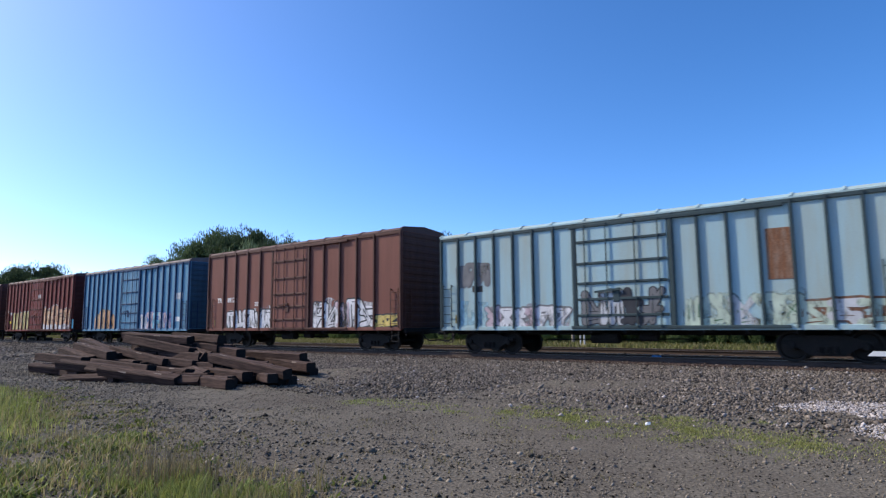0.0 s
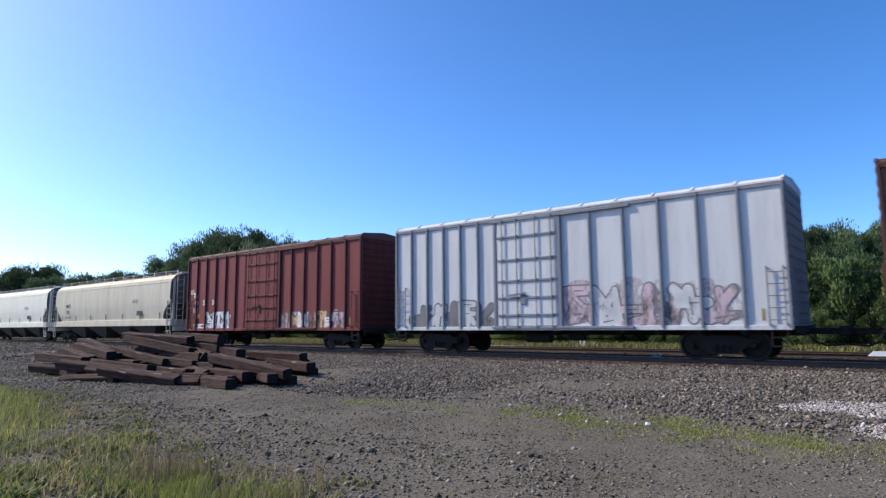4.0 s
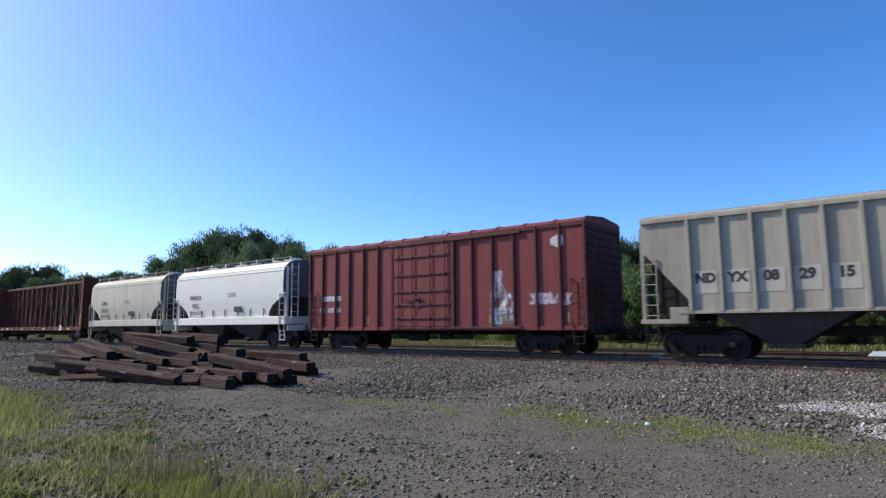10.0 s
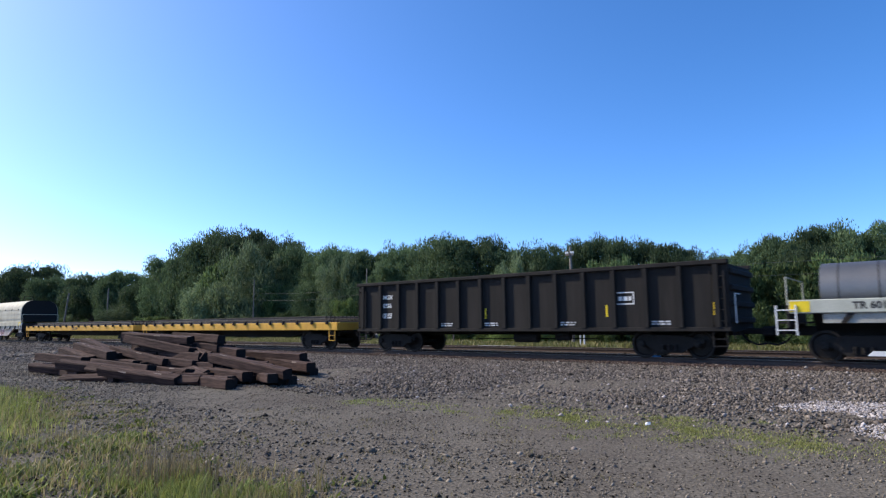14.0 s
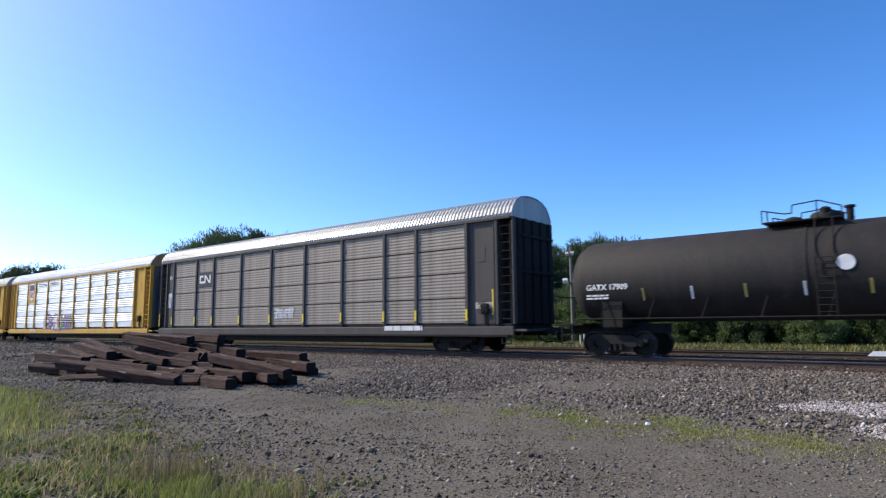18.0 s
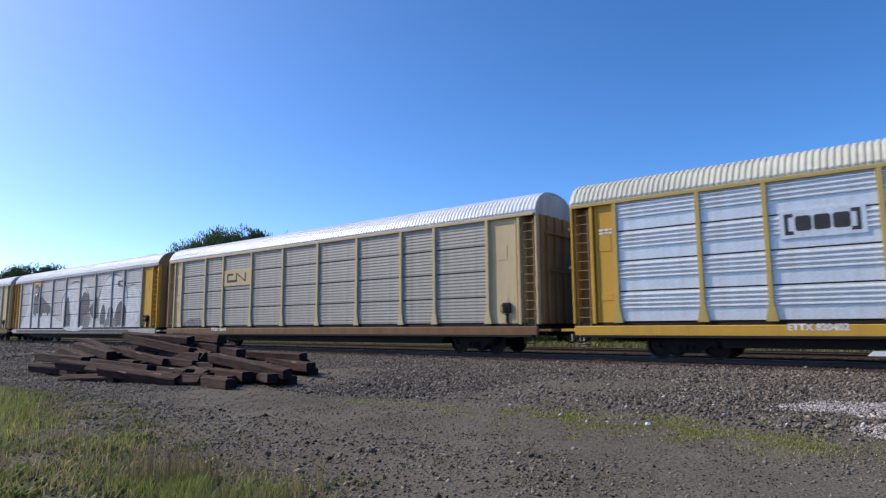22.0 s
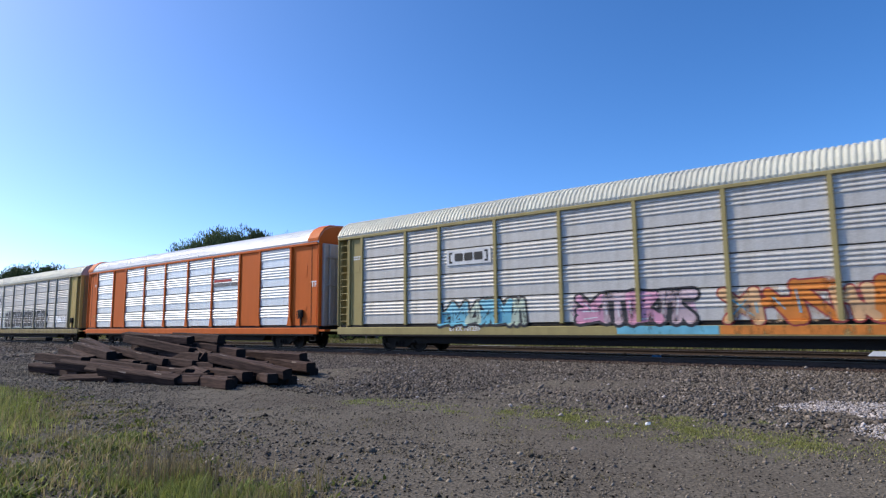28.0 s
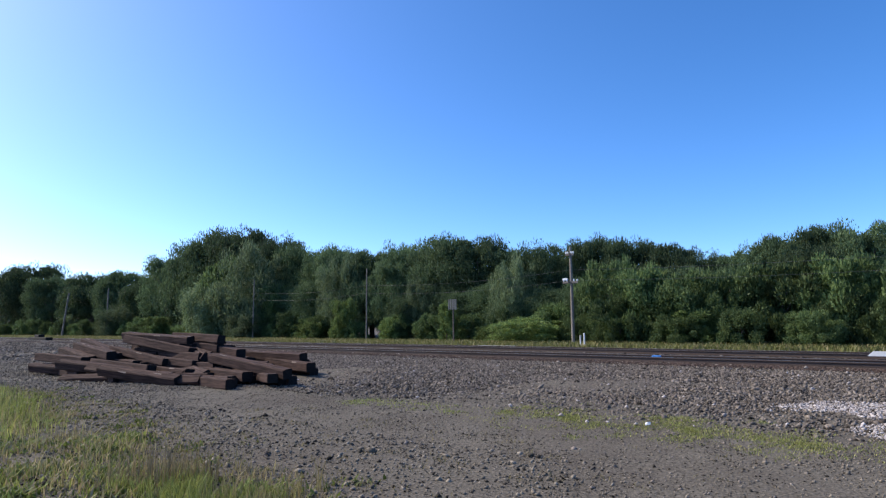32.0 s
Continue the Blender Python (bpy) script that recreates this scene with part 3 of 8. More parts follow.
# ---- train: boxcars ----
def boxcar(k, label, color, roof, ribs, door, top=5.05, rib_c=None, end_c=None, wide=0.0, rise=0.0):
    """ribs: how many on each side of the door; door: its two edges from the car's middle."""
    car, j = car_root("boxcar", label, k)
    h = j - 1.12
    W = 1.50
    part("body", Mesher().box(-h, h, -W, W, 0.95, top - 0.12, 0.02), color, car)
    q = rise
    edge = [(-W - 0.05, top - 0.11 + q), (-W + 0.10, top + q), (0, top + 0.13 + q), (W - 0.10, top + q), (W + 0.05, top - 0.11 + q)]
    roof_o = part("roof", Mesher().extrude([(-W - 0.05, top - 0.16)] + edge + [(W + 0.05, top - 0.16)], -h - 0.02, h + 0.02), roof, car)
    seam = cached(("seam", roof.name, top), lambda: Mesher().extrude(edge + [(y * 1.005, z + 0.035) for y, z in reversed(edge)], -0.04, 0.04).mesh("roof_seam", roof))
    n = int(2 * h / 1.2)
    for i in range(n + 1):
        part("roof_seam", seam, roof, roof_o, at=(-h + i * 2 * h / n, 0, 0))
    # ribs, door bars and chords: body colour darkened to hold their shadow lines
    rc = rib_c or mat("shaded_rib_" + color.name, tuple(0.45 * q for q in color.node_tree.nodes["Mix"].inputs[6].default_value[:3]), 0.75, var=0.2, scale=2, bump=0.05)
    rib = cached(("rib", rc.name, top), lambda: Mesher().extrude([(-0.045, 0.0), (-0.035, -0.09), (0.035, -0.09), (0.045, 0.0)], 0.97, top - 0.17, "z").mesh("rib", rc))
    xs = []
    for a, b in ((-h + 0.03, door[0]), (door[1], h - 0.03)):
        w = (b - a) / (ribs + wide)
        lead = 0 if b > 0 else wide
        xs += [a + w * (i + (lead if i else 0)) for i in range(ribs)] + [b] if lead else [a + w * i for i in range(ribs)] + [b]
    for x in xs:
        for s in (-1, 1):
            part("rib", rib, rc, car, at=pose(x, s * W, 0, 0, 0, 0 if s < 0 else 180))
    for s in (-1, 1):
        y0, y1 = sorted((s * (W + 0.001), s * (W + 0.055)))
        part("side_sill", Mesher().box(-h + 0.01, h - 0.01, y0, y1, 0.90, 1.05, 0.01), color, car)
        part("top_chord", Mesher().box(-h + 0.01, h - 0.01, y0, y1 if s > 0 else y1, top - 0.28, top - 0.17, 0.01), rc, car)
        d0, d1 = door
        dy0, dy1 = sorted((s * (W + 0.02), s * (W + 0.075)))
        dd = part("door", Mesher().box(d0 + 0.06, d1 - 0.06, dy0, dy1, 1.06, top - 0.30, 0.015), color, car)
        ys = sorted((s * (W + 0.076), s * (W + 0.12)))
        for f in (0.10, 0.26, 0.42, 0.62, 0.84):
            zz = 1.06 + (top - 1.36) * f
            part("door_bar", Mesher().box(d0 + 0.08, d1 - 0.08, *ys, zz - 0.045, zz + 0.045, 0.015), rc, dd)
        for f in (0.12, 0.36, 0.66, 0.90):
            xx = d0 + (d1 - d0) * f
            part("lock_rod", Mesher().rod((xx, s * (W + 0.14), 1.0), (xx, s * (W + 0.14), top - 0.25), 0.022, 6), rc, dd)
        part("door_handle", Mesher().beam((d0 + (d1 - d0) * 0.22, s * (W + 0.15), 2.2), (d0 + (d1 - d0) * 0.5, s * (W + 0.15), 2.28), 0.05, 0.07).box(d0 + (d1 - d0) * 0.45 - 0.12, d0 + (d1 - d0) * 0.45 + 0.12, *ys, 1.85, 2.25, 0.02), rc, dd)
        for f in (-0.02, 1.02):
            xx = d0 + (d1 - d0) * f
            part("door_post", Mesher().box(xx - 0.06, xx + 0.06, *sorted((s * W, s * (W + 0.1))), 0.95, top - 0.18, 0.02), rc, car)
        for zz, hh in ((1.0, 0.05), (top - 0.29, 0.06)):
            part("door_track", Mesher().box(d0 - 0.2, min(h - 0.1, d1 + (d1 - d0)), *sorted((s * W, s * (W + 0.12))), zz - hh, zz + hh, 0.015), rc, car)
    # end walls get 40 percent of the body colour as built-in shade
    ec = end_c or mat("shaded_end_" + color.name, tuple(0.40 * q for q in color.node_tree.nodes["Mix"].inputs[6].default_value[:3]), 0.8, var=0.2, scale=2, bump=0.1, streak=0.6)
    for s in (-1, 1):
        wave = [(s * (h + 0.001), top - 0.18), (s * (h + 0.001), 1.05)]
        for i in range(13):
            zz = 1.15 + i * (top - 1.45) / 12
            wave += [(s * (h + 0.004), zz - 0.10), (s * (h + 0.035), zz - 0.07), (s * (h + 0.035), zz + 0.07), (s * (h + 0.004), zz + 0.10)]
        e = Mesher().extrude(wave, -W + 0.08, W - 0.08, "y")
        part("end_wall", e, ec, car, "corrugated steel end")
        part("end_sill", Mesher().box(*sorted((s * h, s * (h + 0.16))), -1.4, 1.4, 0.80, 1.02, 0.02), dark_steel, car)
        ladder(car, s * (h - 0.36), 1.02, 2.75, rc, 0.44, -W - 0.03, 5)
        ladder(car, s * h, 1.05, 2.7, rc, 0.40, -1.15, 4, True, s)
        stirrup(car, s * (h - 0.36), dark_steel)
    m = Mesher()
    for x in [i * 1.25 for i in range(-5, 6)]:
        m.box(x - 0.05, x + 0.05, -1.45, 1.45, 0.80, 0.949)
    part("cross_bearer", m, dark_steel, car)
    running_gear(car, h + 0.1, h - 2.05, j)
    brake_gear(car, -1.0)
    rf = cached("reflect_y", lambda: Mesher().box(-0.04, 0.04, -0.006, 0, -0.17, 0.17).mesh("reflector", DULL_TAPE))
    for i in range(5):
        part("reflector", rf, DULL_TAPE, car, at=(-h + 0.75 + i * (2 * h - 1.5) / 4, -W - 0.001, 1.35))
    return car, h, -W


BROWN = paint("boxcar_brown", (0.208, 0.078, 0.056), 0.75, 0.6, grime=(0.12, 0.052, 0.040))
BROWN2 = paint("boxcar_mineral_brown", (0.210, 0.088, 0.064), 0.75, 0.6, grime=(0.12, 0.060, 0.046))
RED = paint("boxcar_oxide_red", (0.195, 0.034, 0.028), 0.75, 0.6, grime=(0.11, 0.032, 0.026))
RED2 = paint("boxcar_faded_red", (0.205, 0.046, 0.044), 0.75, 0.6, grime=(0.115, 0.036, 0.032))
BLUE = paint("boxcar_blue", (0.095, 0.255, 0.385), 1.0, 0.6, grime=(0.20, 0.32, 0.42))
# BLUE_RIB and TEAL_RIB carry the ribs' shadow in their colour
BLUE_RIB = paint("boxcar_shaded_blue", (0.022, 0.055, 0.12), 0.4, 0.6)
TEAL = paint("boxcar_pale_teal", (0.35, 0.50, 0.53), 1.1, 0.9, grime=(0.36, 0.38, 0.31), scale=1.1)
TEAL_RIB = paint("boxcar_shaded_teal", (0.045, 0.07, 0.075), 0.5, 0.6)
SILVERB = paint("boxcar_silver_grey", (0.60, 0.605, 0.61), 0.6, 0.6, grime=(0.33, 0.32, 0.31))
ROOF_RUST = mat("boxcar_sooty_red_roof", (0.105, 0.045, 0.038), 0.7, var=0.2, scale=2, grime=(0.05, 0.03, 0.028), amount=0.6, bump=0.05)
ROOF_DULL = mat("boxcar_sooty_grey_roof", (0.19, 0.165, 0.16), 0.65, var=0.2, scale=2, grime=(0.10, 0.06, 0.055), amount=0.6, bump=0.05)


def backing(car, x0, x1, z0, z1, y, material, seed, bumps=6):
    """A sprayed field with a scalloped top behind the letters."""
    r = random.Random(seed)
    ph, n = r.uniform(0, 3), bumps * 6
    top = [(x1 - (x1 - x0) * i / n, z1 - (z1 - z0) * (0.05 + 0.16 * (1 - abs(math.sin(ph + 3.1416 * bumps * i / n)))) - r.uniform(0, 0.03)) for i in range(n + 1)]
    put = conform if RACK[0] and y <= -1.505 else flat
    part("sprayed_field", put(Mesher(), [[(x0, z0), (x1, z0)] + top], y - 0.0025), material, car)


# pale teal boxcar
car, h, y = boxcar(0, "pale teal boxcar with rust patches and graffiti", TEAL, TEAL, 7, (-1.65, 1.65), 4.82, rib_c=TEAL_RIB)
c0 = 336.03
graffiti(car, 330.6 - c0, 334.0 - c0, 1.05, 1.75, y, [S_ROSE, S_WHITE, S_WHITE], S_GREY, 3, 6)
graffiti(car, 338.1 - c0, 341.4 - c0, 1.05, 1.95, y, [S_PALE, S_PALE, S_SILVER], MISTS[S_PALE.name], 5, 5, holes=S_GREEN)
graffiti(car, 341.2 - c0, 343.3 - c0, 1.0, 1.7, y, [S_PALE, S_SILVER], S_RUST, 6, 3)
part("repair_panel", Mesher().box(340.45 - c0, 341.2 - c0, y - 0.012, y, 2.35, 3.85, 0.005), mat("rust_scale", (0.20, 0.085, 0.04), 0.85, var=0.4, scale=3, grime=(0.33, 0.3, 0.25), amount=0.5, streak=0.3), car, "rusted bare repair panel")
part("data_panel", Mesher().box(329.85 - c0, 330.35 - c0, y - 0.006, y, 2.4, 2.65), letter_black, car)
graffiti(car, 329.2 - c0, 330.6 - c0, 2.7, 3.5, y, [S_GREY], S_GREY, 8, 3)
part("sprayed_panel", flat(Mesher(), [[(329.2 - c0, 1.1), (330.6 - c0, 1.1), (330.6 - c0, 2.0), (329.2 - c0, 2.1)]], y - 0.004), MISTS[S_CYAN.name], car)
graffiti(car, -1.35, 1.35, 1.15, 2.35, y - 0.08, [S_GREY, S_SILVER, S_BLACK], S_BLACK, 9, 4, thick=0.03)
# brown boxcar
car, h, y = boxcar(1, "brick-brown boxcar with white graffiti along the sill", BROWN, ROOF_RUST, 5, (-1.45, 1.45), 5.46, wide=0.4)
backing(car, -5.7, -1.6, 1.06, 1.75, y, S_SILVER, 303, 6)
graffiti(car, -5.6, -1.6, 1.08, 2.0, y, [S_WHITE], S_BLACK, 11, 5)
backing(car, 1.9, 6.1, 1.06, 2.1, y, S_WHITE, 304, 4)
graffiti(car, 2.0, 6.0, 1.08, 2.3, y, [S_WHITE, S_WHITE, S_ROSE], S_BLACK, 12, 5)
graffiti(car, 6.0, 7.5, 1.1, 1.6, y, [S_YELLOW], S_BLACK, 13, 2)
lettering(car, "TR", -6.55, 2.62, y, 0.36, letter_white, 0.01)
lettering(car, "88122", -5.3, 2.62, y, 0.36, letter_white, 0.01)
bars(car, -3.1, 2.4, y, 0.5, 0.05, 3, letter_white, 2)
# blue boxcar
car, h, y = boxcar(2, "sky-blue boxcar with faded orange and white graffiti", BLUE, ROOF_DULL, 8, (-1.35, 1.25), 5.38, rib_c=BLUE_RIB)
bubble_letters(car, [(-5.6, 0.8, 2.15), (-3.1, 0.7, 2.1), (-4.95, 1.0, 2.5), (-4.0, 0.95, 2.42)], 1.07, y, [S_PEACH, S_FADED_ORANGE], S_RUST, None, S_RUST, None, "faded orange dome-shaped graffiti", 21, 0.5, 0.03)
graffiti(car, 1.7, 5.6, 1.08, 2.1, y, [S_SILVER, S_ROSE, S_CYAN], S_BLUE, 22, 5)
graffiti(car, 6.0, 6.9, 2.9, 3.25, y, [S_SILVER], S_SILVER, 23, 3, thick=0.02)
part("data_panel", Mesher().box(6.1, 6.7, y - 0.006, y, 1.5, 1.78), letter_white, car)
part("yellow_stripe", Mesher().box(6.75, 6.9, y - 0.006, y, 1.6, 2.4), reflect_yellow, car)
# dark red boxcar, yellow graffiti
car, h, y = boxcar(3, "dark red boxcar with yellow and peach graffiti", RED, ROOF_RUST, 7, (-1.5, 1.5), 5.46)
bubble_letters(car, [(-5.7, 1.0, 2.52), (-4.65, 0.95, 2.58), (-3.65, 0.75, 2.62), (-2.9, 0.65, 2.66), (-2.25, 0.6, 2.64)], 1.06, y, [S_CANARY], S_CANARY, S_SILVER, S_CANARY, None, "yellow outlined bubble lettering", 31, 0.16, 0.035)
graffiti(car, -5.6, -1.75, 1.12, 2.5, y - 0.010, [S_CANARY, S_CANARY, S_PEACH], S_UMBER, 36, 5, thick=0.035)
part("sprayed_panel", flat(Mesher(), [[(-6.15, 1.3), (-5.75, 1.2), (-5.7, 2.2), (-6.1, 2.25)]], y - 0.004), S_BLUE, car)
bars(car, -6.55, 2.36, y, 0.5, 0.26, 1, letter_white, 34)
part("data_panel", Mesher().box(-6.7, -6.3, y - 0.006, y, 1.6, 1.8), reflect_yellow, car)
part("sprayed_panel", flat(Mesher(), [blob(random.Random(3), 3.15, 2.5, 0.55, 0.28)], y - 0.003), S_CYAN, car)
part("sprayed_panel", flat(Mesher(), [blob(random.Random(4), 5.0, 2.4, 0.45, 0.25)], y - 0.003), S_CYAN, car)
part("sprayed_panel", flat(Mesher(), [[(7.25, 1.1), (8.0, 1.1), (8.0, 1.8), (7.35, 1.85)]], y - 0.003), S_CYAN, car)
bubble_letters(car, [(1.75, 0.75, 2.9), (2.5, 0.95, 2.74), (5.0, 0.95, 2.62), (5.95, 1.25, 2.7), (3.5, 1.4, 3.05)], 1.10, y, [S_SKIN], S_UMBER, S_WHITE, S_UMBER, None, "peach bubble lettering edged in white", 32, 0.42, 0.04)
graffiti(car, 1.85, 7.15, 1.35, 2.62, y - 0.010, [S_SKIN, S_PEACH, S_SKIN], S_UMBER, 37, 6, thick=0.045, holes=S_WHITE)
part("sprayed_band", flat(Mesher(), [[(1.85, 1.5), (7.4, 1.44), (7.3, 1.9), (6.0, 1.65), (4.6, 1.8), (3.2, 1.6), (1.9, 1.8)]], y - 0.0095), spray("ochre", (0.50, 0.30, 0.08), 0.46), car)
part("sprayed_band", flat(Mesher(), [[(1.8, 1.06), (7.45, 1.06), (7.45, 1.36), (6.4, 1.5), (5.2, 1.36), (4.1, 1.52), (2.9, 1.38), (1.85, 1.5)]], y - 0.031), S_WHITE, car)
bars(car, 0.35, 3.95, y - 0.08, 0.7, 0.07, 3, letter_white, 4)
bars(car, -7.4, 2.7, y, 0.3, 0.06, 2, letter_white, 5)
# brown boxcar, white tag
car, h, y = boxcar(4, "brown boxcar with a few white tags", BROWN2, ROOF_RUST, 6, (-2.1, 0.9), 5.46)
bubble_letters(car, [(-6.6, 0.8, 2.2), (-5.75, 0.7, 2.05)], 1.08, y, [S_WHITE], S_SILVER, None, S_BROWNISH, None, "worn white sprayed shapes", 41, 0.3, 0.03)
bubble_letters(car, [(1.25, 0.6, 2.0), (1.86, 0.72, 2.25), (2.6, 0.95, 2.4), (3.55, 0.95, 2.6)], 1.08, y, [S_WHITE], S_SILVER, None, S_BROWNISH, None, "worn white sprayed shapes", 42, 0.4, 0.03)
graffiti(car, 4.9, 6.0, 2.3, 3.0, y, [S_ROSE], S_ROSE, 43, 2, thick=0.01)
graffiti(car, 5.0, 5.8, 1.85, 2.25, y, [S_WHITE], S_BLACK, 44, 2, thick=0.03)
bars(car, 6.55, 1.65, y, 1.0, 0.06, 3, letter_white, 45)
lettering(car, "TR", -6.55, 2.62, y, 0.34, letter_white, 0.01)
lettering(car, "88127", -5.55, 2.62, y, 0.34, letter_white, 0.01)
bars(car, -3.6, 2.55, y, 0.75, 0.05, 2, letter_white, 6)
bars(car, -4.2, 1.5, y, 0.5, 0.06, 2, letter_white, 7)
# silver-grey boxcar
# its rib grey also holds the rib shadow
car, h, y = boxcar(5, "silver-grey boxcar with pink graffiti low on the side", SILVERB, SILVERB, 6, (-2.35, 0.35), 5.38, rib_c=paint("shaded_grey_rib", (0.22, 0.23, 0.26)))
graffiti(car, -6.5, -2.6, 1.08, 2.0, y, [S_GREY, S_SILVER], S_GREY, 51, 5)
graffiti(car, 0.7, 6.3, 1.08, 2.4, y, [S_ROSE, S_SILVER, S_ROSE], S_GREY, 52, 6, thick=0.04)
# red boxcar, white lettering
car, h, y = boxcar(6, "oxide-red boxcar with white stencilled numbers", RED2, ROOF_RUST, 6, (-1.5, 1.5), 5.43)
for s, x in (("TR", -6.75), ("40", -6.7), ("53", -5.75), ("30", -4.75)):
    lettering(car, s, x, 3.02 if s == "TR" else 2.55, y, 0.42, letter_white, 0.012)
bars(car, -7.35, 3.3, y, 0.35, 0.06, 3, letter_white, 8)
bars(car, -7.0, 2.2, y, 0.5, 0.05, 4, letter_white, 9)
part("data_panel", Mesher().box(-6.8, -6.25, y - 0.006, y, 1.65, 1.9), paint("ochre_panel", (0.5, 0.3, 0.05)), car)
graffiti(car, -5.4, -3.1, 1.0, 1.95, y, [S_WHITE], S_BLACK, 61, 3)
graffiti(car, -6.9, -3.2, 1.05, 1.3, y, [S_WHITE], S_RED, 63, 8, thick=0.02)
graffiti(car, 1.8, 6.5, 1.08, 1.8, y, [S_ROSE, S_PEACH, S_WHITE], S_DRED, 62, 7)
# faded red boxcar behind the ribbed hopper
car, h, y = boxcar(12, "faded oxide-red boxcar with a chalky white sketch", RED2, RED2, 6, (-1.75, 1.55), 4.9)
graffiti(car, 3.5, 4.3, 1.1, 2.3, y, [S_WHITE, S_SILVER], S_GREY, 71, 1)
graffiti(car, 3.6, 4.1, 2.2, 3.3, y, [S_ROSE], S_GREY, 75, 1, thick=0.02)
graffiti(car, 5.2, 6.9, 1.85, 2.25, y, [S_ROSE], S_DRED, 72, 4, thick=0.02)
part("bare_patch", flat(Mesher(), [blob(random.Random(8), 6.35, 4.15, 0.22, 0.24)], y - 0.004), S_SILVER, car)
bars(car, -6.6, 2.3, y, 1.4, 0.24, 1, S_SILVER, 73)
bars(car, -6.7, 1.75, y, 1.5, 0.24, 1, S_ROSE, 74)


# ---- train: covered hoppers ----
GRATING = mat("grey_walkway_grating", (0.10, 0.10, 0.098), 0.7, metal=0.2, var=0.3, scale=6, bump=0.2)
LADDER_GREY = paint("ladder_grey_white", (0.36, 0.36, 0.34), 0.6)


def covered_hopper(k, label, color, dark, bays=3, top=4.70, sill_z=(1.23, 1.66), hood=True, sign=None):
    """A covered hopper with bowed sides, sloped ends over the trucks, roof walkway and outlet bays."""
    car, j = car_root("covered_hopper", label, k)
    h = j - 0.75
    hs = h - 0.25
    run = 1.05 if h > 8 else 1.40
    set_in = min(1.75, h * 0.26)
    lev = [(sill_z[1] - 0.02, 1.42, run), (1.85, 1.46, run * 0.94), (2.05, 1.49, run * 0.84), (2.27, 1.52, run * 0.66), (2.46, 1.54, run * 0.42), (2.60, 1.555, run * 0.16), (2.68, 1.56, 0.0),
           (3.4, 1.58, 0.0), (top - 0.62, 1.54, 0.0), (top - 0.60, 1.50, 0.0), (top - 0.45, 1.46, 0.0), (top - 0.43, 1.42, 0.0), (top - 0.22, 1.22, 0.0), (top - 0.08, 0.75, 0.0), (top, 0.0, 0.0)]
    side = Mesher()
    n = len(lev)
    xs = 9
    grid = []
    for z, w, cut in lev:
        x = hs - cut
        for i in range(xs):
            grid.append((-x + 2 * x * i / (xs - 1), -w, z))
        for i in range(xs):
            grid.append((-x + 2 * x * i / (xs - 1), w, z))
    fs = []
    for a in range(n - 1):
        for o in (0, xs):
            for i in range(xs - 1):
                p = a * 2 * xs + o + i
                q = (a + 1) * 2 * xs + o + i
                fs.append((p, p + 1, q + 1, q))
    side.add(grid, fs)
    part("hull", side, color, car, smooth=True)
    # grime and the shade beneath the sloped ends share this dark grey
    slope_c = mat("grimy_shaded_slope_sheet", (0.15, 0.145, 0.14), 0.75, var=0.2, scale=2, grime=(0.07, 0.065, 0.06), amount=0.7, bump=0.1)
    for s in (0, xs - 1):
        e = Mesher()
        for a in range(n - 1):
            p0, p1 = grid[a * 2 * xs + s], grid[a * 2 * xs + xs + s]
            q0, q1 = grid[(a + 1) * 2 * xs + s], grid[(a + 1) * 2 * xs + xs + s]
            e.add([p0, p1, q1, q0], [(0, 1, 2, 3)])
        part("slope_sheet", e, slope_c, car, "grimy end and slope sheet, darkened with the shade over the truck")
    for s in (-1, 1):
        y0, y1 = sorted((s * 1.42, s * 1.56))
        part("side_sill", Mesher().box(-h, h, y0, y1, *sill_z, 0.02), color, car)
    part("deck_frame", Mesher().box(-h, h, -0.3, 0.3, 0.86, 1.2, 0.02), dark_steel, car)
    for s in (-1, 1):
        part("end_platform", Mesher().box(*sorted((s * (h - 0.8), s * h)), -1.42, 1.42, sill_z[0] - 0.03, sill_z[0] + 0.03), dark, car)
        part("end_sill", Mesher().box(*sorted((s * (h - 0.12), s * h)), -1.42, 1.42, 0.9, sill_z[1] - 0.02, 0.02), color, car)
        for y in (-1.3, 1.3):
            part("end_post", Mesher().box(*sorted((s * (hs - 0.09), s * (hs + 0.02))), y - 0.08, y + 0.08, sill_z[1], top - 0.45, 0.02), color, car)
        br = Mesher()
        br.beam((s * (hs - run), -0.9, sill_z[1]), (s * (hs - 0.05), -0.9, 2.6), 0.08, 0.14)
        br.beam((s * (hs - run), 0.9, sill_z[1]), (s * (hs - 0.05), 0.9, 2.6), 0.08, 0.14)
        br.box(*sorted((s * (hs - run * 0.62), s * (hs - run * 0.56))), -1.35, 1.35, sill_z[1] - 0.3, 2.1)
        part("slope_brace", br, dark, car)
        ladder(car, s * (h - 0.28), 0.72, 2.85, LADDER_GREY if hood else color, 0.44, -1.53, 6)
        ladder(car, s * h, 1.3, top - 0.3, color, 0.42, -1.05, 8, True, s)
        part("grab_rail", Mesher().rod((s * (h - 0.5), -1.6, 1.7), (s * (h - 0.5), -1.6, 2.85), 0.018, 6).rod((s * (h - 0.5), -1.6, 2.85), (s * h, -1.6, 2.85), 0.018, 6), color, car)
        stirrup(car, s * (h - 0.28), color, 0.42, 0.95, -1.52)
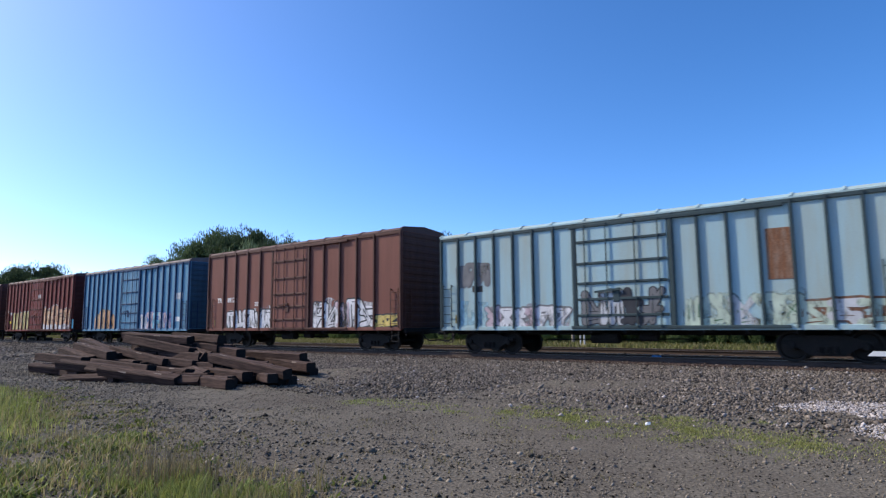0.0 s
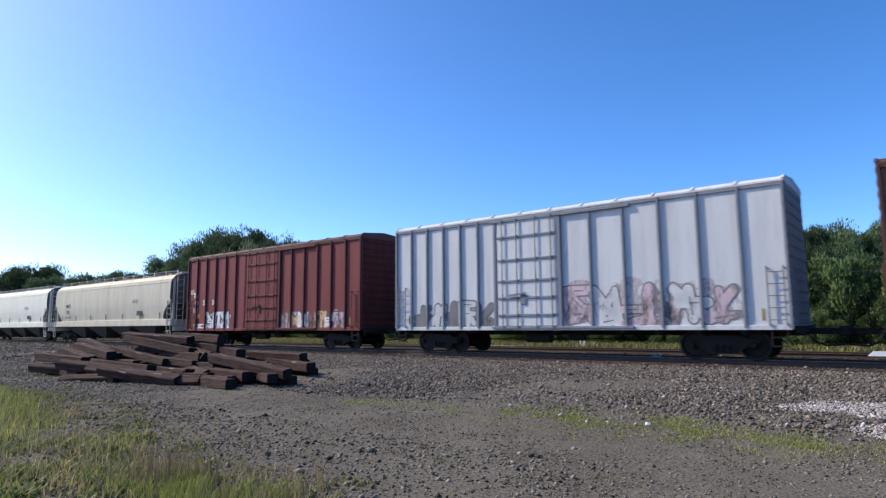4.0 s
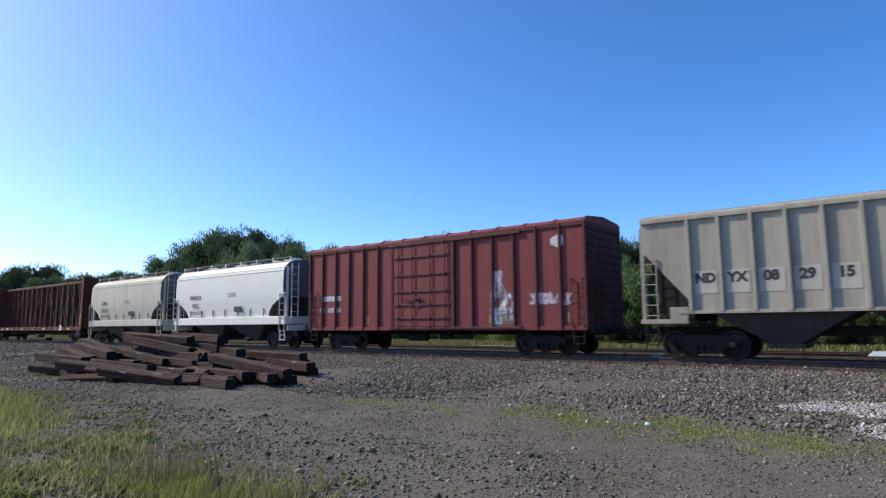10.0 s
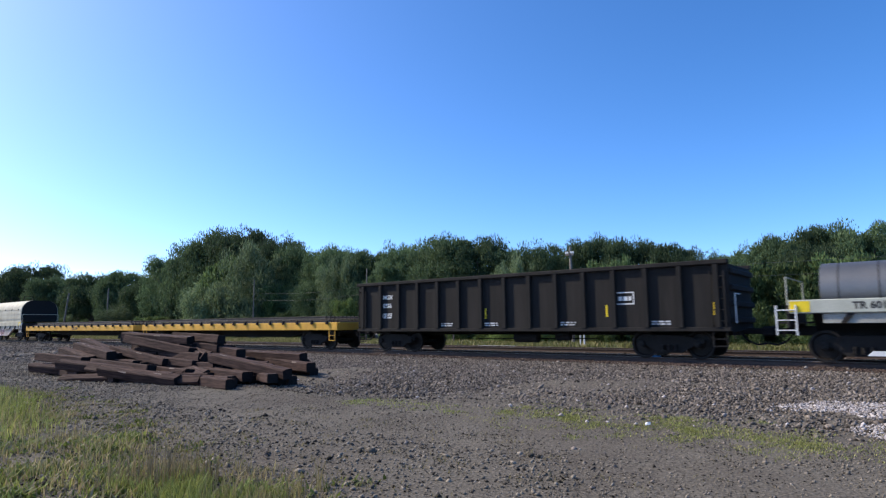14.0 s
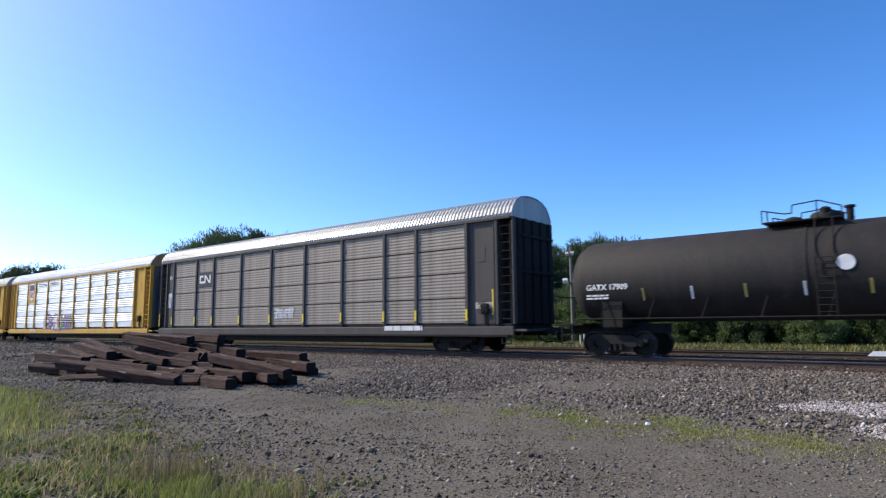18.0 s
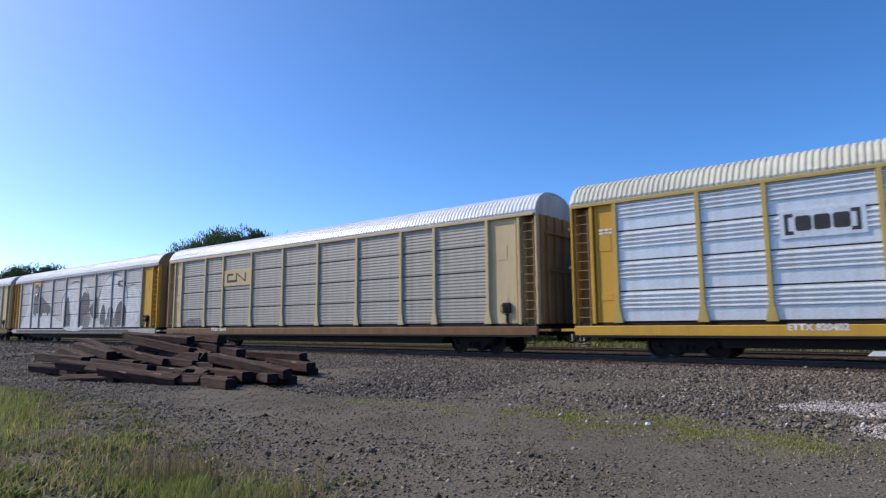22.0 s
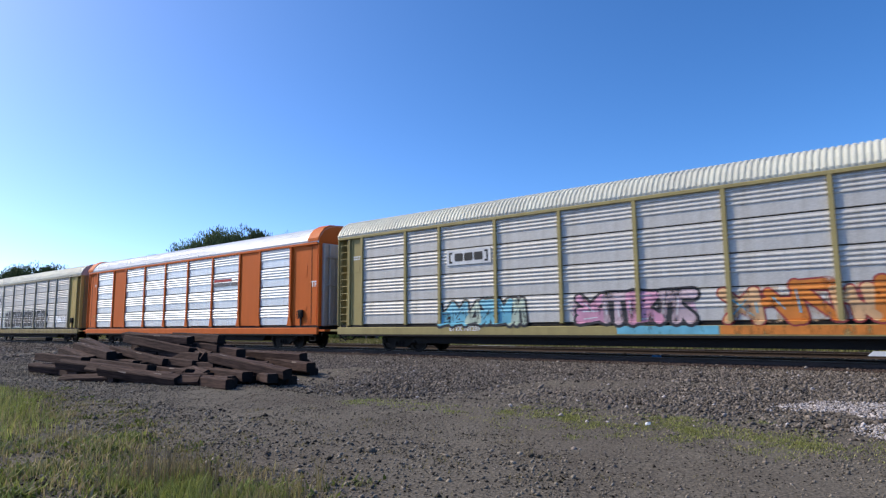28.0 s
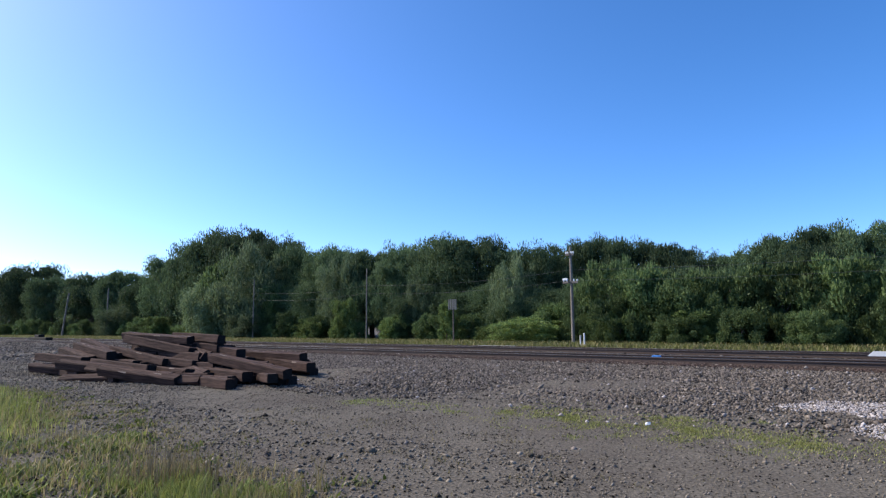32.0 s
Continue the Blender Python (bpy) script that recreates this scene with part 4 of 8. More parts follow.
    # rolled beads along the eave
    for zz, ww in ((top - 0.66, 1.545), (top - 0.58, 1.492), (top - 0.50, 1.474)):
        for s in (-1, 1):
            part("eave_bead", Mesher().rod((-hs + 0.02, s * ww, zz), (hs - 0.02, s * ww, zz), 0.022, 6), color, car)
    # roof walkway on brackets
    wz = top + 0.06
    part("walkway", Mesher().box(-hs, hs, -1.05, -0.45, wz, wz + 0.035).box(-hs, hs, 0.45, 1.05, wz, wz + 0.035), GRATING, car, "grey grating walkway")
    part("walkway_edge", Mesher().box(-hs, hs, -1.07, -1.05, wz - 0.03, wz + 0.05).box(-hs, hs, 1.05, 1.07, wz - 0.03, wz + 0.05), GRATING, car)
    br = cached(("bracket", color.name, top), lambda: Mesher().box(-0.03, 0.03, -1.10, -1.07, top - 0.20, top + 0.12).box(-0.04, 0.04, -1.07, -0.4, top - 0.01, top + 0.058).mesh("bracket", reflect_white if hood else color))
    nb = int(2 * hs / 1.52)
    for i in range(nb + 1):
        part("bracket", br, color, car, at=(-hs + 0.06 + i * (2 * hs - 0.12) / nb, 0, 0))
    hatch = cached(("hatch", color.name, top), lambda: Mesher().box(-0.9, 0.9, -0.33, 0.33, top - 0.02, top + 0.13, 0.04).mesh("hatch", color))
    nh = max(3, int(2 * hs / 3.2))
    for i in range(nh):
        part("hatch", hatch, color, car, at=(-hs + (i + 0.5) * 2 * hs / nh, 0, 0))
    # outlet bays
    free = hs - set_in - 0.2
    for i in range(bays):
        cx = -free + (i + 0.5) * 2 * free / bays
        w = free / bays * 0.94
        b = Mesher().add([(cx - w, -1.40, sill_z[0] + 0.05), (cx + w, -1.40, sill_z[0] + 0.05), (cx + w, 1.40, sill_z[0] + 0.05), (cx - w, 1.40, sill_z[0] + 0.05),
                          (cx - 0.42, -0.75, 0.45), (cx + 0.42, -0.75, 0.45), (cx + 0.42, 0.75, 0.45), (cx - 0.42, 0.75, 0.45)],
                         [(0, 1, 5, 4), (1, 2, 6, 5), (2, 3, 7, 6), (3, 0, 4, 7), (4, 5, 6, 7), (3, 2, 1, 0)])
        b.box(cx - 0.5, cx + 0.5, -0.85, 0.85, 0.33, 0.45, 0.02)
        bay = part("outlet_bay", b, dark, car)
        part("gate_pipe", Mesher().rod((cx - 0.1, -1.2, 0.40), (cx - 0.1, 1.2, 0.40), 0.07, 8), truck_steel, bay)
    running_gear(car, h - 0.05, hs - set_in * 0.62, j)
    # slim tape marks over the sill
    rf = cached("mark", lambda: Mesher().box(-0.05, 0.05, -0.008, 0, 0, 0.42).mesh("mark", mat("dull_dark_tape", (0.13, 0.115, 0.09), 0.7, bump=0)))
    nm = 7
    for i in range(nm):
        x = -(hs - run - 0.35) + i * 2 * (hs - run - 0.35) / (nm - 1)
        part("mark", rf, color, car, at=(x, -1.505, sill_z[1] + 0.02))
    return car, h, -1.572


def hopper_marks(car, h, y, a, b, x, col=letter_black, blurred=False):
    lettering(car, a, x, 2.85, y - 0.012, 0.36, col, 0.008)
    lettering(car, b, x, 2.36, y - 0.005, 0.36, col, 0.008)
    bars(car, x - 0.6, 2.0, y - 0.005, 1.3, 0.04, 3, S_GREY, 3)
    part("data_panel", Mesher().box(h - 4.7, h - 4.0, y + 0.005, y + 0.02, 1.95, 2.25), letter_black, car)
    bars(car, h - 5.4, 3.0, y - 0.014, 0.8, 0.05, 3, spray("faint_grey", (0.40, 0.38, 0.33), 0.5), 6)


TAN = paint("hopper_tan_grey", (0.62, 0.57, 0.44), 0.65, 0.9, grime=(0.42, 0.37, 0.28), scale=1.6)
WHITE1 = paint("hopper_white", (0.80, 0.78, 0.65), 0.45, 0.9, grime=(0.60, 0.575, 0.49), scale=1.2)
WHITE2 = paint("hopper_cool_white", (0.80, 0.785, 0.68), 0.4, 0.9, grime=(0.61, 0.60, 0.54), scale=1.2)
CREAM = paint("hopper_cream", (0.56, 0.53, 0.42), 0.6, 0.9, grime=(0.38, 0.34, 0.26), scale=1.6)
# dark tone of the shaded underside, put into bays, braces and platforms
SHADE = mat("hopper_bay_shade", (0.05, 0.048, 0.045), 0.8, var=0.3, scale=3, bump=0.1)

car, h, y = covered_hopper(7, "tan-grey covered hopper with streaked bowed sides", TAN, SHADE, 4)
hopper_marks(car, h, y, "IMCX", "7811", -h + 2.9)
car, h, y = covered_hopper(8, "dull white covered hopper with roof walkway", WHITE1, SHADE, 4)
hopper_marks(car, h, y, "HLTX", "8145", -h + 2.9)
car, h, y = covered_hopper(9, "white covered hopper with black stencilled marks", WHITE2, SHADE, 4)
hopper_marks(car, h, y, "NCIX", "7504", -h + 2.0)
car, h, y = covered_hopper(10, "clean white covered hopper with black numbers", WHITE2, SHADE, 4)
hopper_marks(car, h, y, "UHGX", "40719", -h + 2.7)
car, h, y = covered_hopper(13, "short white covered hopper with dark slope sheets", WHITE2, SHADE, 2, 4.72)
hopper_marks(car, h, y, "WWUX", "9332", -h + 2.6)
car, h, y = covered_hopper(14, "short cream covered hopper with black numbers", CREAM, SHADE, 2, 4.72)
hopper_marks(car, h, y, "CEFX", "324132", -h + 2.6)


def ribbed_hopper(k):
    """The older grey hopper: flat sides between outside posts, cut away at the lower ends."""
    car, j = car_root("ribbed_hopper", "weathered grey hopper with outside posts and white number panels", k)
    GREY = paint("hopper_weathered_grey", (0.37, 0.335, 0.265), 0.9, 0.8, grime=(0.19, 0.155, 0.115), scale=1.4)
    h = j - 0.75
    z0, z1 = 1.45, 4.45
    prof = [(-h + 0.1, z1), (h - 0.1, z1), (h - 0.15, 3.4), (h - 1.6, z0 + 0.3), (h - 1.6, z0), (-h + 1.6, z0), (-h + 1.6, z0 + 0.3), (-h + 0.15, 3.4)]
    part("body", Mesher().extrude(prof, -1.46, 1.46, "y"), GREY, car)
    part("roof", Mesher().extrude([(-1.50, z1), (-1.50, z1 + 0.06), (-1.1, z1 + 0.2), (0, z1 + 0.26), (1.1, z1 + 0.2), (1.50, z1 + 0.06), (1.50, z1)], -h + 0.05, h - 0.05), GREY, car)
    post = cached("hpost", lambda: Mesher().extrude([(-0.07, 0.0), (-0.05, -0.11), (0.05, -0.11), (0.07, 0.0)], z0 + 0.02, z1 - 0.05, "z").mesh("post", GREY))
    for i in range(15):
        x = -h + 1.6 + i * (2 * h - 3.2) / 14
        for s in (-1, 1):
            part("post", post, GREY, car, at=pose(x, s * 1.46, 0, 0, 0, 0 if s < 0 else 180))
    for s in (-1, 1):
        y0, y1 = sorted((s * 1.461, s * 1.55))
        part("top_chord", Mesher().box(-h + 0.1, h - 0.1, y0, y1, z1 - 0.09, z1 + 0.02, 0.01), GREY, car)
        part("side_sill", Mesher().box(-h + 1.2, h - 1.2, y0, y1, z0 - 0.05, z0 + 0.05, 0.01), GREY, car)
        e0, e1 = sorted((s * (h - 1.35), s * h))
        part("end_deck", Mesher().box(e0, e1, -1.45, 1.45, 1.1, 1.2, 0.01), GREY, car)
        part("end_plate", Mesher().box(*sorted((s * (h - 1.5), s * (h - 0.95))), -1.53, -1.46, 1.1, 1.62, 0.01).box(e0, e1, -1.53, -1.46, 1.1, 1.24, 0.01), GREY, car)
        for y in (-1.4, 1.4):
            part("end_post", Mesher().box(*sorted((s * (h - 0.16), s * (h - 0.08))), y - 0.05, y + 0.05, 1.2, z1), GREY, car)
        part("slope_brace", Mesher().beam((s * (h - 1.6), 0, 1.2), (s * (h - 0.2), 0, 3.3), 0.1, 0.2), dark_steel, car)
        # dark sheets stand for the shade inside the cut-away ends
        part("slope_sheet", Mesher().extrude([(s * (h - 1.62), 1.21), (s * (h - 0.75), 1.21), (s * (h - 0.24), 3.42), (s * (h - 0.3), 3.5), (s * (h - 1.62), 1.78)], -1.30, 1.30, "y"), dark_steel, car, "slope sheet, near black for the shade of the cut-away end")
        part("end_sheet", Mesher().box(*sorted((s * (h - 0.099), s * (h - 0.085))), -1.3, 1.3, 3.35, z1), SHADE, car, "end sheet darkened as in shade")
        ladder(car, s * (h - 0.35), 1.2, 3.2, GREY, 0.42, -1.45, 6)
        ladder(car, s * h, 1.2, 4.3, GREY, 0.42, -0.9, 9, True, s)
        stirrup(car, s * (h - 0.35), dark_steel, 0.42, 1.1, -1.5)
    wz = z1 + 0.272
    part("walkway", Mesher().box(-h, h, -0.5, 0.5, wz, wz + 0.04), dark_steel, car)
    for i in range(8):
        part("bracket", cached("wbr", lambda: Mesher().box(-0.04, 0.04, -0.5, 0.5, z1 + 0.2, z1 + 0.272).mesh("bracket", GREY)), GREY, car, at=(-h + 0.6 + i * (2 * h - 1.2) / 7, 0, 0))
    for i in range(3):
        cx = -4.0 + 4.0 * i
        b = Mesher().add([(cx - 1.95, -1.35, z0), (cx + 1.95, -1.35, z0), (cx + 1.95, 1.35, z0), (cx - 1.95, 1.35, z0), (cx - 0.4, -0.8, 0.5), (cx + 0.4, -0.8, 0.5), (cx + 0.4, 0.8, 0.5), (cx - 0.4, 0.8, 0.5)],
                         [(0, 1, 5, 4), (1, 2, 6, 5), (2, 3, 7, 6), (3, 0, 4, 7), (4, 5, 6, 7), (3, 2, 1, 0)])
        part("outlet_bay", b.box(cx - 0.5, cx + 0.5, -0.85, 0.85, 0.36, 0.5, 0.02), SHADE, car)
    running_gear(car, h - 0.05, h - 1.75, j)
    pan = paint("number_panel_white", (0.46, 0.43, 0.37), 0.9, grime=(0.30, 0.26, 0.21))
    w = (2 * h - 3.2) / 14
    for i, s in enumerate(("ND", "YX", "08", "29", "15")):
        x = -h + 1.6 + (i + 0.5) * w
        p = part("number_panel", Mesher().box(x - w / 2 + 0.12, x + w / 2 - 0.12, -1.472, -1.461, 2.02, 2.72), pan, car)
        part("stencil", text_mesh(s, 0.40, letter_black, 0.022), letter_black, p, at=(x, -1.477, 2.48))


ribbed_hopper(11)


# ---- train: centre-beam flat car ----
def centrebeam(k):
    car, j = car_root("centre_beam_car", "empty oxide-red centre-beam flat car with end bulkheads", k)
    C = paint("centrebeam_red", (0.125, 0.030, 0.023), 0.9, 0.5, grime=(0.045, 0.020, 0.016))
    h = j - 0.65
    top = 5.05
    part("deck", Mesher().box(-h, h, -1.5, 1.5, 1.08, 1.2, 0.01), C, car)
    for s in (-1, 1):
        part("side_sill", Mesher().box(-h, h, *sorted((s * 1.44, s * 1.57)), 0.94, 1.22, 0.015), C, car)
        x0, x1 = sorted((s * (h - 0.32), s * h))
        b = part("bulkhead", Mesher().box(x0, x1, -1.5, 1.5, 1.2, top, 0.02), C, car)
        x2 = s * (h - 0.32)
        for yy in (-1.1, -0.5, 0.5, 1.1):
            part("bulkhead_rib", Mesher().box(*sorted((x2, x2 - s * 0.08)), yy - 0.05, yy + 0.05, 1.25, top - 0.1), C, b)
        part("corner_post", Mesher().box(x0 - 0.03, x1 + 0.03, -1.57, -1.45, 1.2, top + 0.02, 0.02), C, b)
        part("reflector", Mesher().box(x0 + 0.05, x0 + 0.13, -1.578, -1.571, 1.35, 2.2), reflect_yellow, b)
        ladder(car, s * h, 1.25, top - 0.2, C, 0.42, -1.1, 9, True, s)
        stirrup(car, s * (h - 0.4), C, 0.42, 0.95, -1.52)
        part("end_frame", Mesher().box(*sorted((s * (h - 0.9), s * (h - 0.35))), -1.56, -1.50, 0.55, 0.93).box(*sorted((s * (h - 0.84), s * (h - 0.42))), -1.57, -1.49, 0.6, 0.88), dark_steel, car)
    part("top_chord", Mesher().box(-h + 0.3, h - 0.3, -0.16, 0.16, top - 0.2, top, 0.02), C, car)
    n = 16
    posts = [-8.95 + 1.225 * i for i in range(n)]
    post = Mesher().box(-0.065, 0.065, -0.12, 0.12, 1.2, top - 0.2, 0.015).mesh("upright", C)
    for x in posts:
        part("upright", post, C, car, at=(x, 0, 0))
    # long braces over two bays, rising to the middle from both ends
    for a, b in ((0, 2), (2, 4), (4, 6), (6, 8), (9, 7), (11, 9), (13, 11), (15, 13)):
        d = 1 if b > a else -1
        part("diagonal", Mesher().beam((posts[a] + 0.22 * d, 0, 1.28), (posts[b] - 0.12 * d, 0, top - 0.3), 0.085, 0.13, (0, 1, 0)), C, car)
        part("gusset", Mesher().extrude([(posts[b], top - 0.2), (posts[b] - 0.42 * d, top - 0.2), (posts[b] - 0.36 * d, top - 0.55), (posts[b], top - 0.62)], -0.025, 0.025, "y"), C, car)
    part("diagonal", Mesher().beam((posts[-1] + 0.15, 0, 1.5), (h - 0.6, 0, top - 0.5), 0.085, 0.13, (0, 1, 0)), C, car)
    part("diagonal", Mesher().beam((posts[0] - 0.15, 0, 2.9), (-h + 1.2, 0, top - 0.5), 0.085, 0.10, (0, 1, 0)), C, car)
    for x, d in ((-h + 1.2, -1), (h - 1.2, 1)):
        part("gusset", Mesher().extrude([(x, top - 0.2), (x + d * 0.85, top - 0.2), (x + d * 0.85, top - 1.1), (x + d * 0.7, top - 1.1)], -0.03, 0.03, "y"), C, car)
    wm = cached("winch", lambda: Mesher().box(-0.1, 0.1, -0.05, 0.0, -0.12, 0.02, 0.02).mesh("tie_down", dark_steel))
    for i in range(n):
        x = -h + 1.6 + i * (2 * h - 3.2) / (n - 1)
        part("tie_down", wm, dark_steel, car, at=(x, -1.571, 1.22))
        if i % 2 == 0:
            col = reflect_yellow if i % 4 else DULL_TAPE
            part("reflector", Mesher().box(x + 0.25, x + 0.72, -1.577, -1.571, 1.02, 1.13), col, car)
    lettering(car, "NOKL", -h + 3.4, 1.08, -1.574, 0.24, letter_white, 0.01)
    lettering(car, "733 69", -h + 6.0, 1.08, -1.574, 0.24, letter_white, 0.01)
    part("data_panel", Mesher().box(h - 4.3, h - 3.8, -1.58, -1.571, 0.95, 1.35), letter_white, car)
    m = Mesher()
    for i in range(-8, 9):
        m.box(i * 1.2 - 0.06, i * 1.2 + 0.06, -1.42, 1.42, 0.85, 1.08)
    part("cross_bearer", m, dark_steel, car)
    part("fish_belly", Mesher().extrude([(-h + 3, 0.95), (-h + 5, 0.62), (h - 5, 0.62), (h - 3, 0.95)], -0.3, 0.3, "y"), dark_steel, car)
    running_gear(car, h - 0.02, h - 2.4, j)


centrebeam(15)


# ---- train: coil cars ----
def coil_car(k, label, color, covered):
    car, j = car_root("coil_car", label, k)
    h = j - 0.72
    dirty = paint("coil_car_belly_%d" % k, (0.42, 0.41, 0.34) if not covered else (0.46, 0.39, 0.34), 0.8, 0.5, grime=(0.30, 0.24, 0.22))
    for s in (-1, 1):
        part("side_sill", Mesher().box(-h + 0.1, h - 0.1, *sorted((s * 1.38, s * 1.56)), 1.36, 1.74, 0.02), color, car)
        part("louvre_band", Mesher().box(-h + 0.9, h - 0.9, *sorted((s * 1.33, s * 1.47)), 1.08, 1.359, 0.01), mat("coil_band_grey", (0.36, 0.345, 0.30), 0.7, var=0.3, scale=3), car)
        br = cached("gus", lambda: Mesher().extrude([(-0.30, 1.09), (-0.12, 1.35), (0.05, 1.35), (-0.16, 1.09)], -0.05, 0.0, "y").mesh("gusset", dark_steel))
        for i in range(9):
            if s < 0:
                part("gusset", br, dark_steel, car, at=(-h + 1.6 + i * (2 * h - 3.2) / 8, -1.47, 0))
        part("belly", Mesher().extrude([(-h + 2.6, 1.08), (-h + 4.0, 0.46), (h - 4.0, 0.46), (h - 2.6, 1.08)], *sorted((s * 1.22, s * 1.36)), "y"), dirty, car)
        e0, e1 = sorted((s * (h - 0.1), s * h))
        part("end_sill", Mesher().box(e0, e1, -1.45, 1.45, 0.95, 1.6, 0.02), dark_steel, car)
        part("yellow_corner", Mesher().box(*sorted((s * (h - 0.62), s * (h - 0.12))), -1.567, -1.561, 1.4, 1.7), reflect_yellow, car)
        ladder(car, s * (h - 0.02), 0.75, 1.6, reflect_white, 0.5, -1.53, 3)
        part("hand_rail", Mesher().rod((s * (h - 0.05), -1.45, 1.6), (s * (h - 0.05), -1.45, 2.4), 0.02, 6).rod((s * (h - 0.05), -1.45, 2.4), (s * (h - 0.05), 1.45, 2.4), 0.02, 6).rod((s * (h - 0.05), 1.45, 1.6), (s * (h - 0.05), 1.45, 2.4), 0.02, 6), color, car)
        part("end_walk", Mesher().box(*sorted((s * (h - 0.5), s * (h + 0.25))), -1.3, 1.3, 1.08, 1.13), dark_steel, car)
    part("trough", Mesher().extrude([(-1.33, 1.6), (-0.35, 1.0), (0.35, 1.0), (1.33, 1.6), (1.33, 1.5), (0.4, 0.9), (-0.4, 0.9), (-1.33, 1.5)], -h + 0.6, h - 0.6), dark_steel, car)
    running_gear(car, h - 0.05, h - 1.75, j)
    return car, h, j


car, h, j16 = coil_car(16, "open grey-white coil car with yellow corner marks", paint("coil_car_grey", (0.47, 0.475, 0.40), 0.6, 0.5, grime=(0.28, 0.27, 0.21)), False)
CARGO = []   # what rides on the cars: thing, car, offset along it, height
coil_steel = mat("bare_rolled_steel", (0.21, 0.205, 0.195), 0.48, metal=0.75, var=0.08, scale=3, grime=(0.25, 0.24, 0.23), amount=0.5, bump=0.03, fine=60)
coil_end = mat("coil_edge_steel", (0.10, 0.095, 0.09), 0.5, metal=0.6, var=0.3, scale=10, bump=0.2)
for dx in (-5.2, -0.1, 4.9):
    c = thing("steel_coil", "shiny bare rolled steel coil lying in the coil car", "steel coil", "coils in the coil car")
    lay = [(-0.95, 0.30)] + [(-0.95 - (0.012 if i % 2 else 0.0), 0.30 + 0.55 * i / 16) for i in range(17)]
    part("wrap", Mesher().lathe([(-0.95, 0.845), (-0.94, 0.86), (0.94, 0.86), (0.95, 0.845)], 48, "x"), coil_steel, c, smooth=True)
    for s in (-1, 1):
        part("edge", Mesher().lathe([(s * (0.951 + (0.012 if i % 2 else 0.0)), 0.30 + 0.54 * i / 16) for i in range(17)], 40, "x"), coil_end, c, "dark laminated coil edge")
    for x in (-0.5, 0.45):
        part("strap", Mesher().lathe([(x - 0.025, 0.8605), (x - 0.02, 0.866), (x + 0.02, 0.866), (x + 0.025, 0.8605)], 40, "x"), coil_end, c)
    CARGO.append((c, 16, dx, 1.98))
lettering(car, "TR 601013", -h + 2.2, 1.55, -1.56, 0.26, letter_black, 0.01)
lettering(car, "S", 1.3, 1.55, -1.56, 0.26, letter_black, 0.01)

car, h, j20 = coil_car(20, "cream covered coil car with long round-topped hood", paint("coil_car_cream", (0.50, 0.465, 0.355), 0.75, 0.5, grime=(0.30, 0.26, 0.19)), True)
HOOD = paint("hood_cream", (0.545, 0.51, 0.395), 0.85, 0.8, grime=(0.32, 0.265, 0.195), scale=1.3)
hp = [(-1.45, 1.75), (-1.50, 2.05), (-1.50, 2.75)] + [(-1.50 + 0.9 * (1 - math.cos(a)), 2.75 + 0.95 * math.sin(a)) for a in (0.3, 0.6, 0.9, 1.2, 1.5)]
hp = hp + [(-y, z) for y, z in reversed(hp)]
hood = part("hood", Mesher().extrude(hp, -h + 0.35, h - 0.35), HOOD, car, smooth=True)
for z in (2.02, 2.45, 2.85):
    part("hood_seam", Mesher().box(-h + 0.36, h - 0.36, -1.52, -1.50, z - 0.018, z + 0.018), HOOD, hood)
for i in range(8):
    part("hood_clamp", cached("clamp", lambda: Mesher().box(-0.03, 0.03, -1.57, -1.51, 2.8, 2.92, 0.01).mesh("hood_clamp", dark_steel)), dark_steel, hood, at=(-h + 1.0 + i * (2 * h - 2) / 7, 0, 0))
for x in (-4.0, -0.3, 3.5):
    br = Mesher()
    for yy in (-0.35, 0.35):
        br.rod((x - 0.35, yy, 3.65), (x, yy, 4.2), 0.022, 6).rod((x + 0.35, yy, 3.65), (x, yy, 4.2), 0.022, 6).rod((x - 0.2, yy, 3.95), (x + 0.2, yy, 3.95), 0.02, 6)
    br.rod((x, -0.35, 4.2), (x, 0.35, 4.2), 0.022, 6)
    part("lifting_bracket", br, dark_steel, hood, "dark steel lifting frame")
lettering(car, "TR 601186", -h + 2.3, 1.55, -1.56, 0.27, letter_black, 0.01)
bars(car, -h + 1.4, 2.15, -1.506, 1.4, 0.13, 1, S_GREY, 4)
bars(car, -h + 1.4, 2.5, -1.506, 1.2, 0.07, 2, S_GREY, 5)
graffiti(car, -2.4, 2.2, 0.55, 1.0, -1.365, [MISTS[S_RED.name], S_ROSE], S_ROSE, 91, 7, thick=0.06)
graffiti(car, -1.6, 0.6, 2.15, 2.6, -1.512, [spray("faint_grey", (0.40, 0.38, 0.33), 0.5)], spray("faint_grey", (0.40, 0.38, 0.33), 0.5), 92, 4, thick=0.04)
# the ribs of its dark end wall
part("hood_end", Mesher().extrude([(y * 0.97, z) for y, z in hp], h - 0.345, h - 0.30), dark_steel, car)


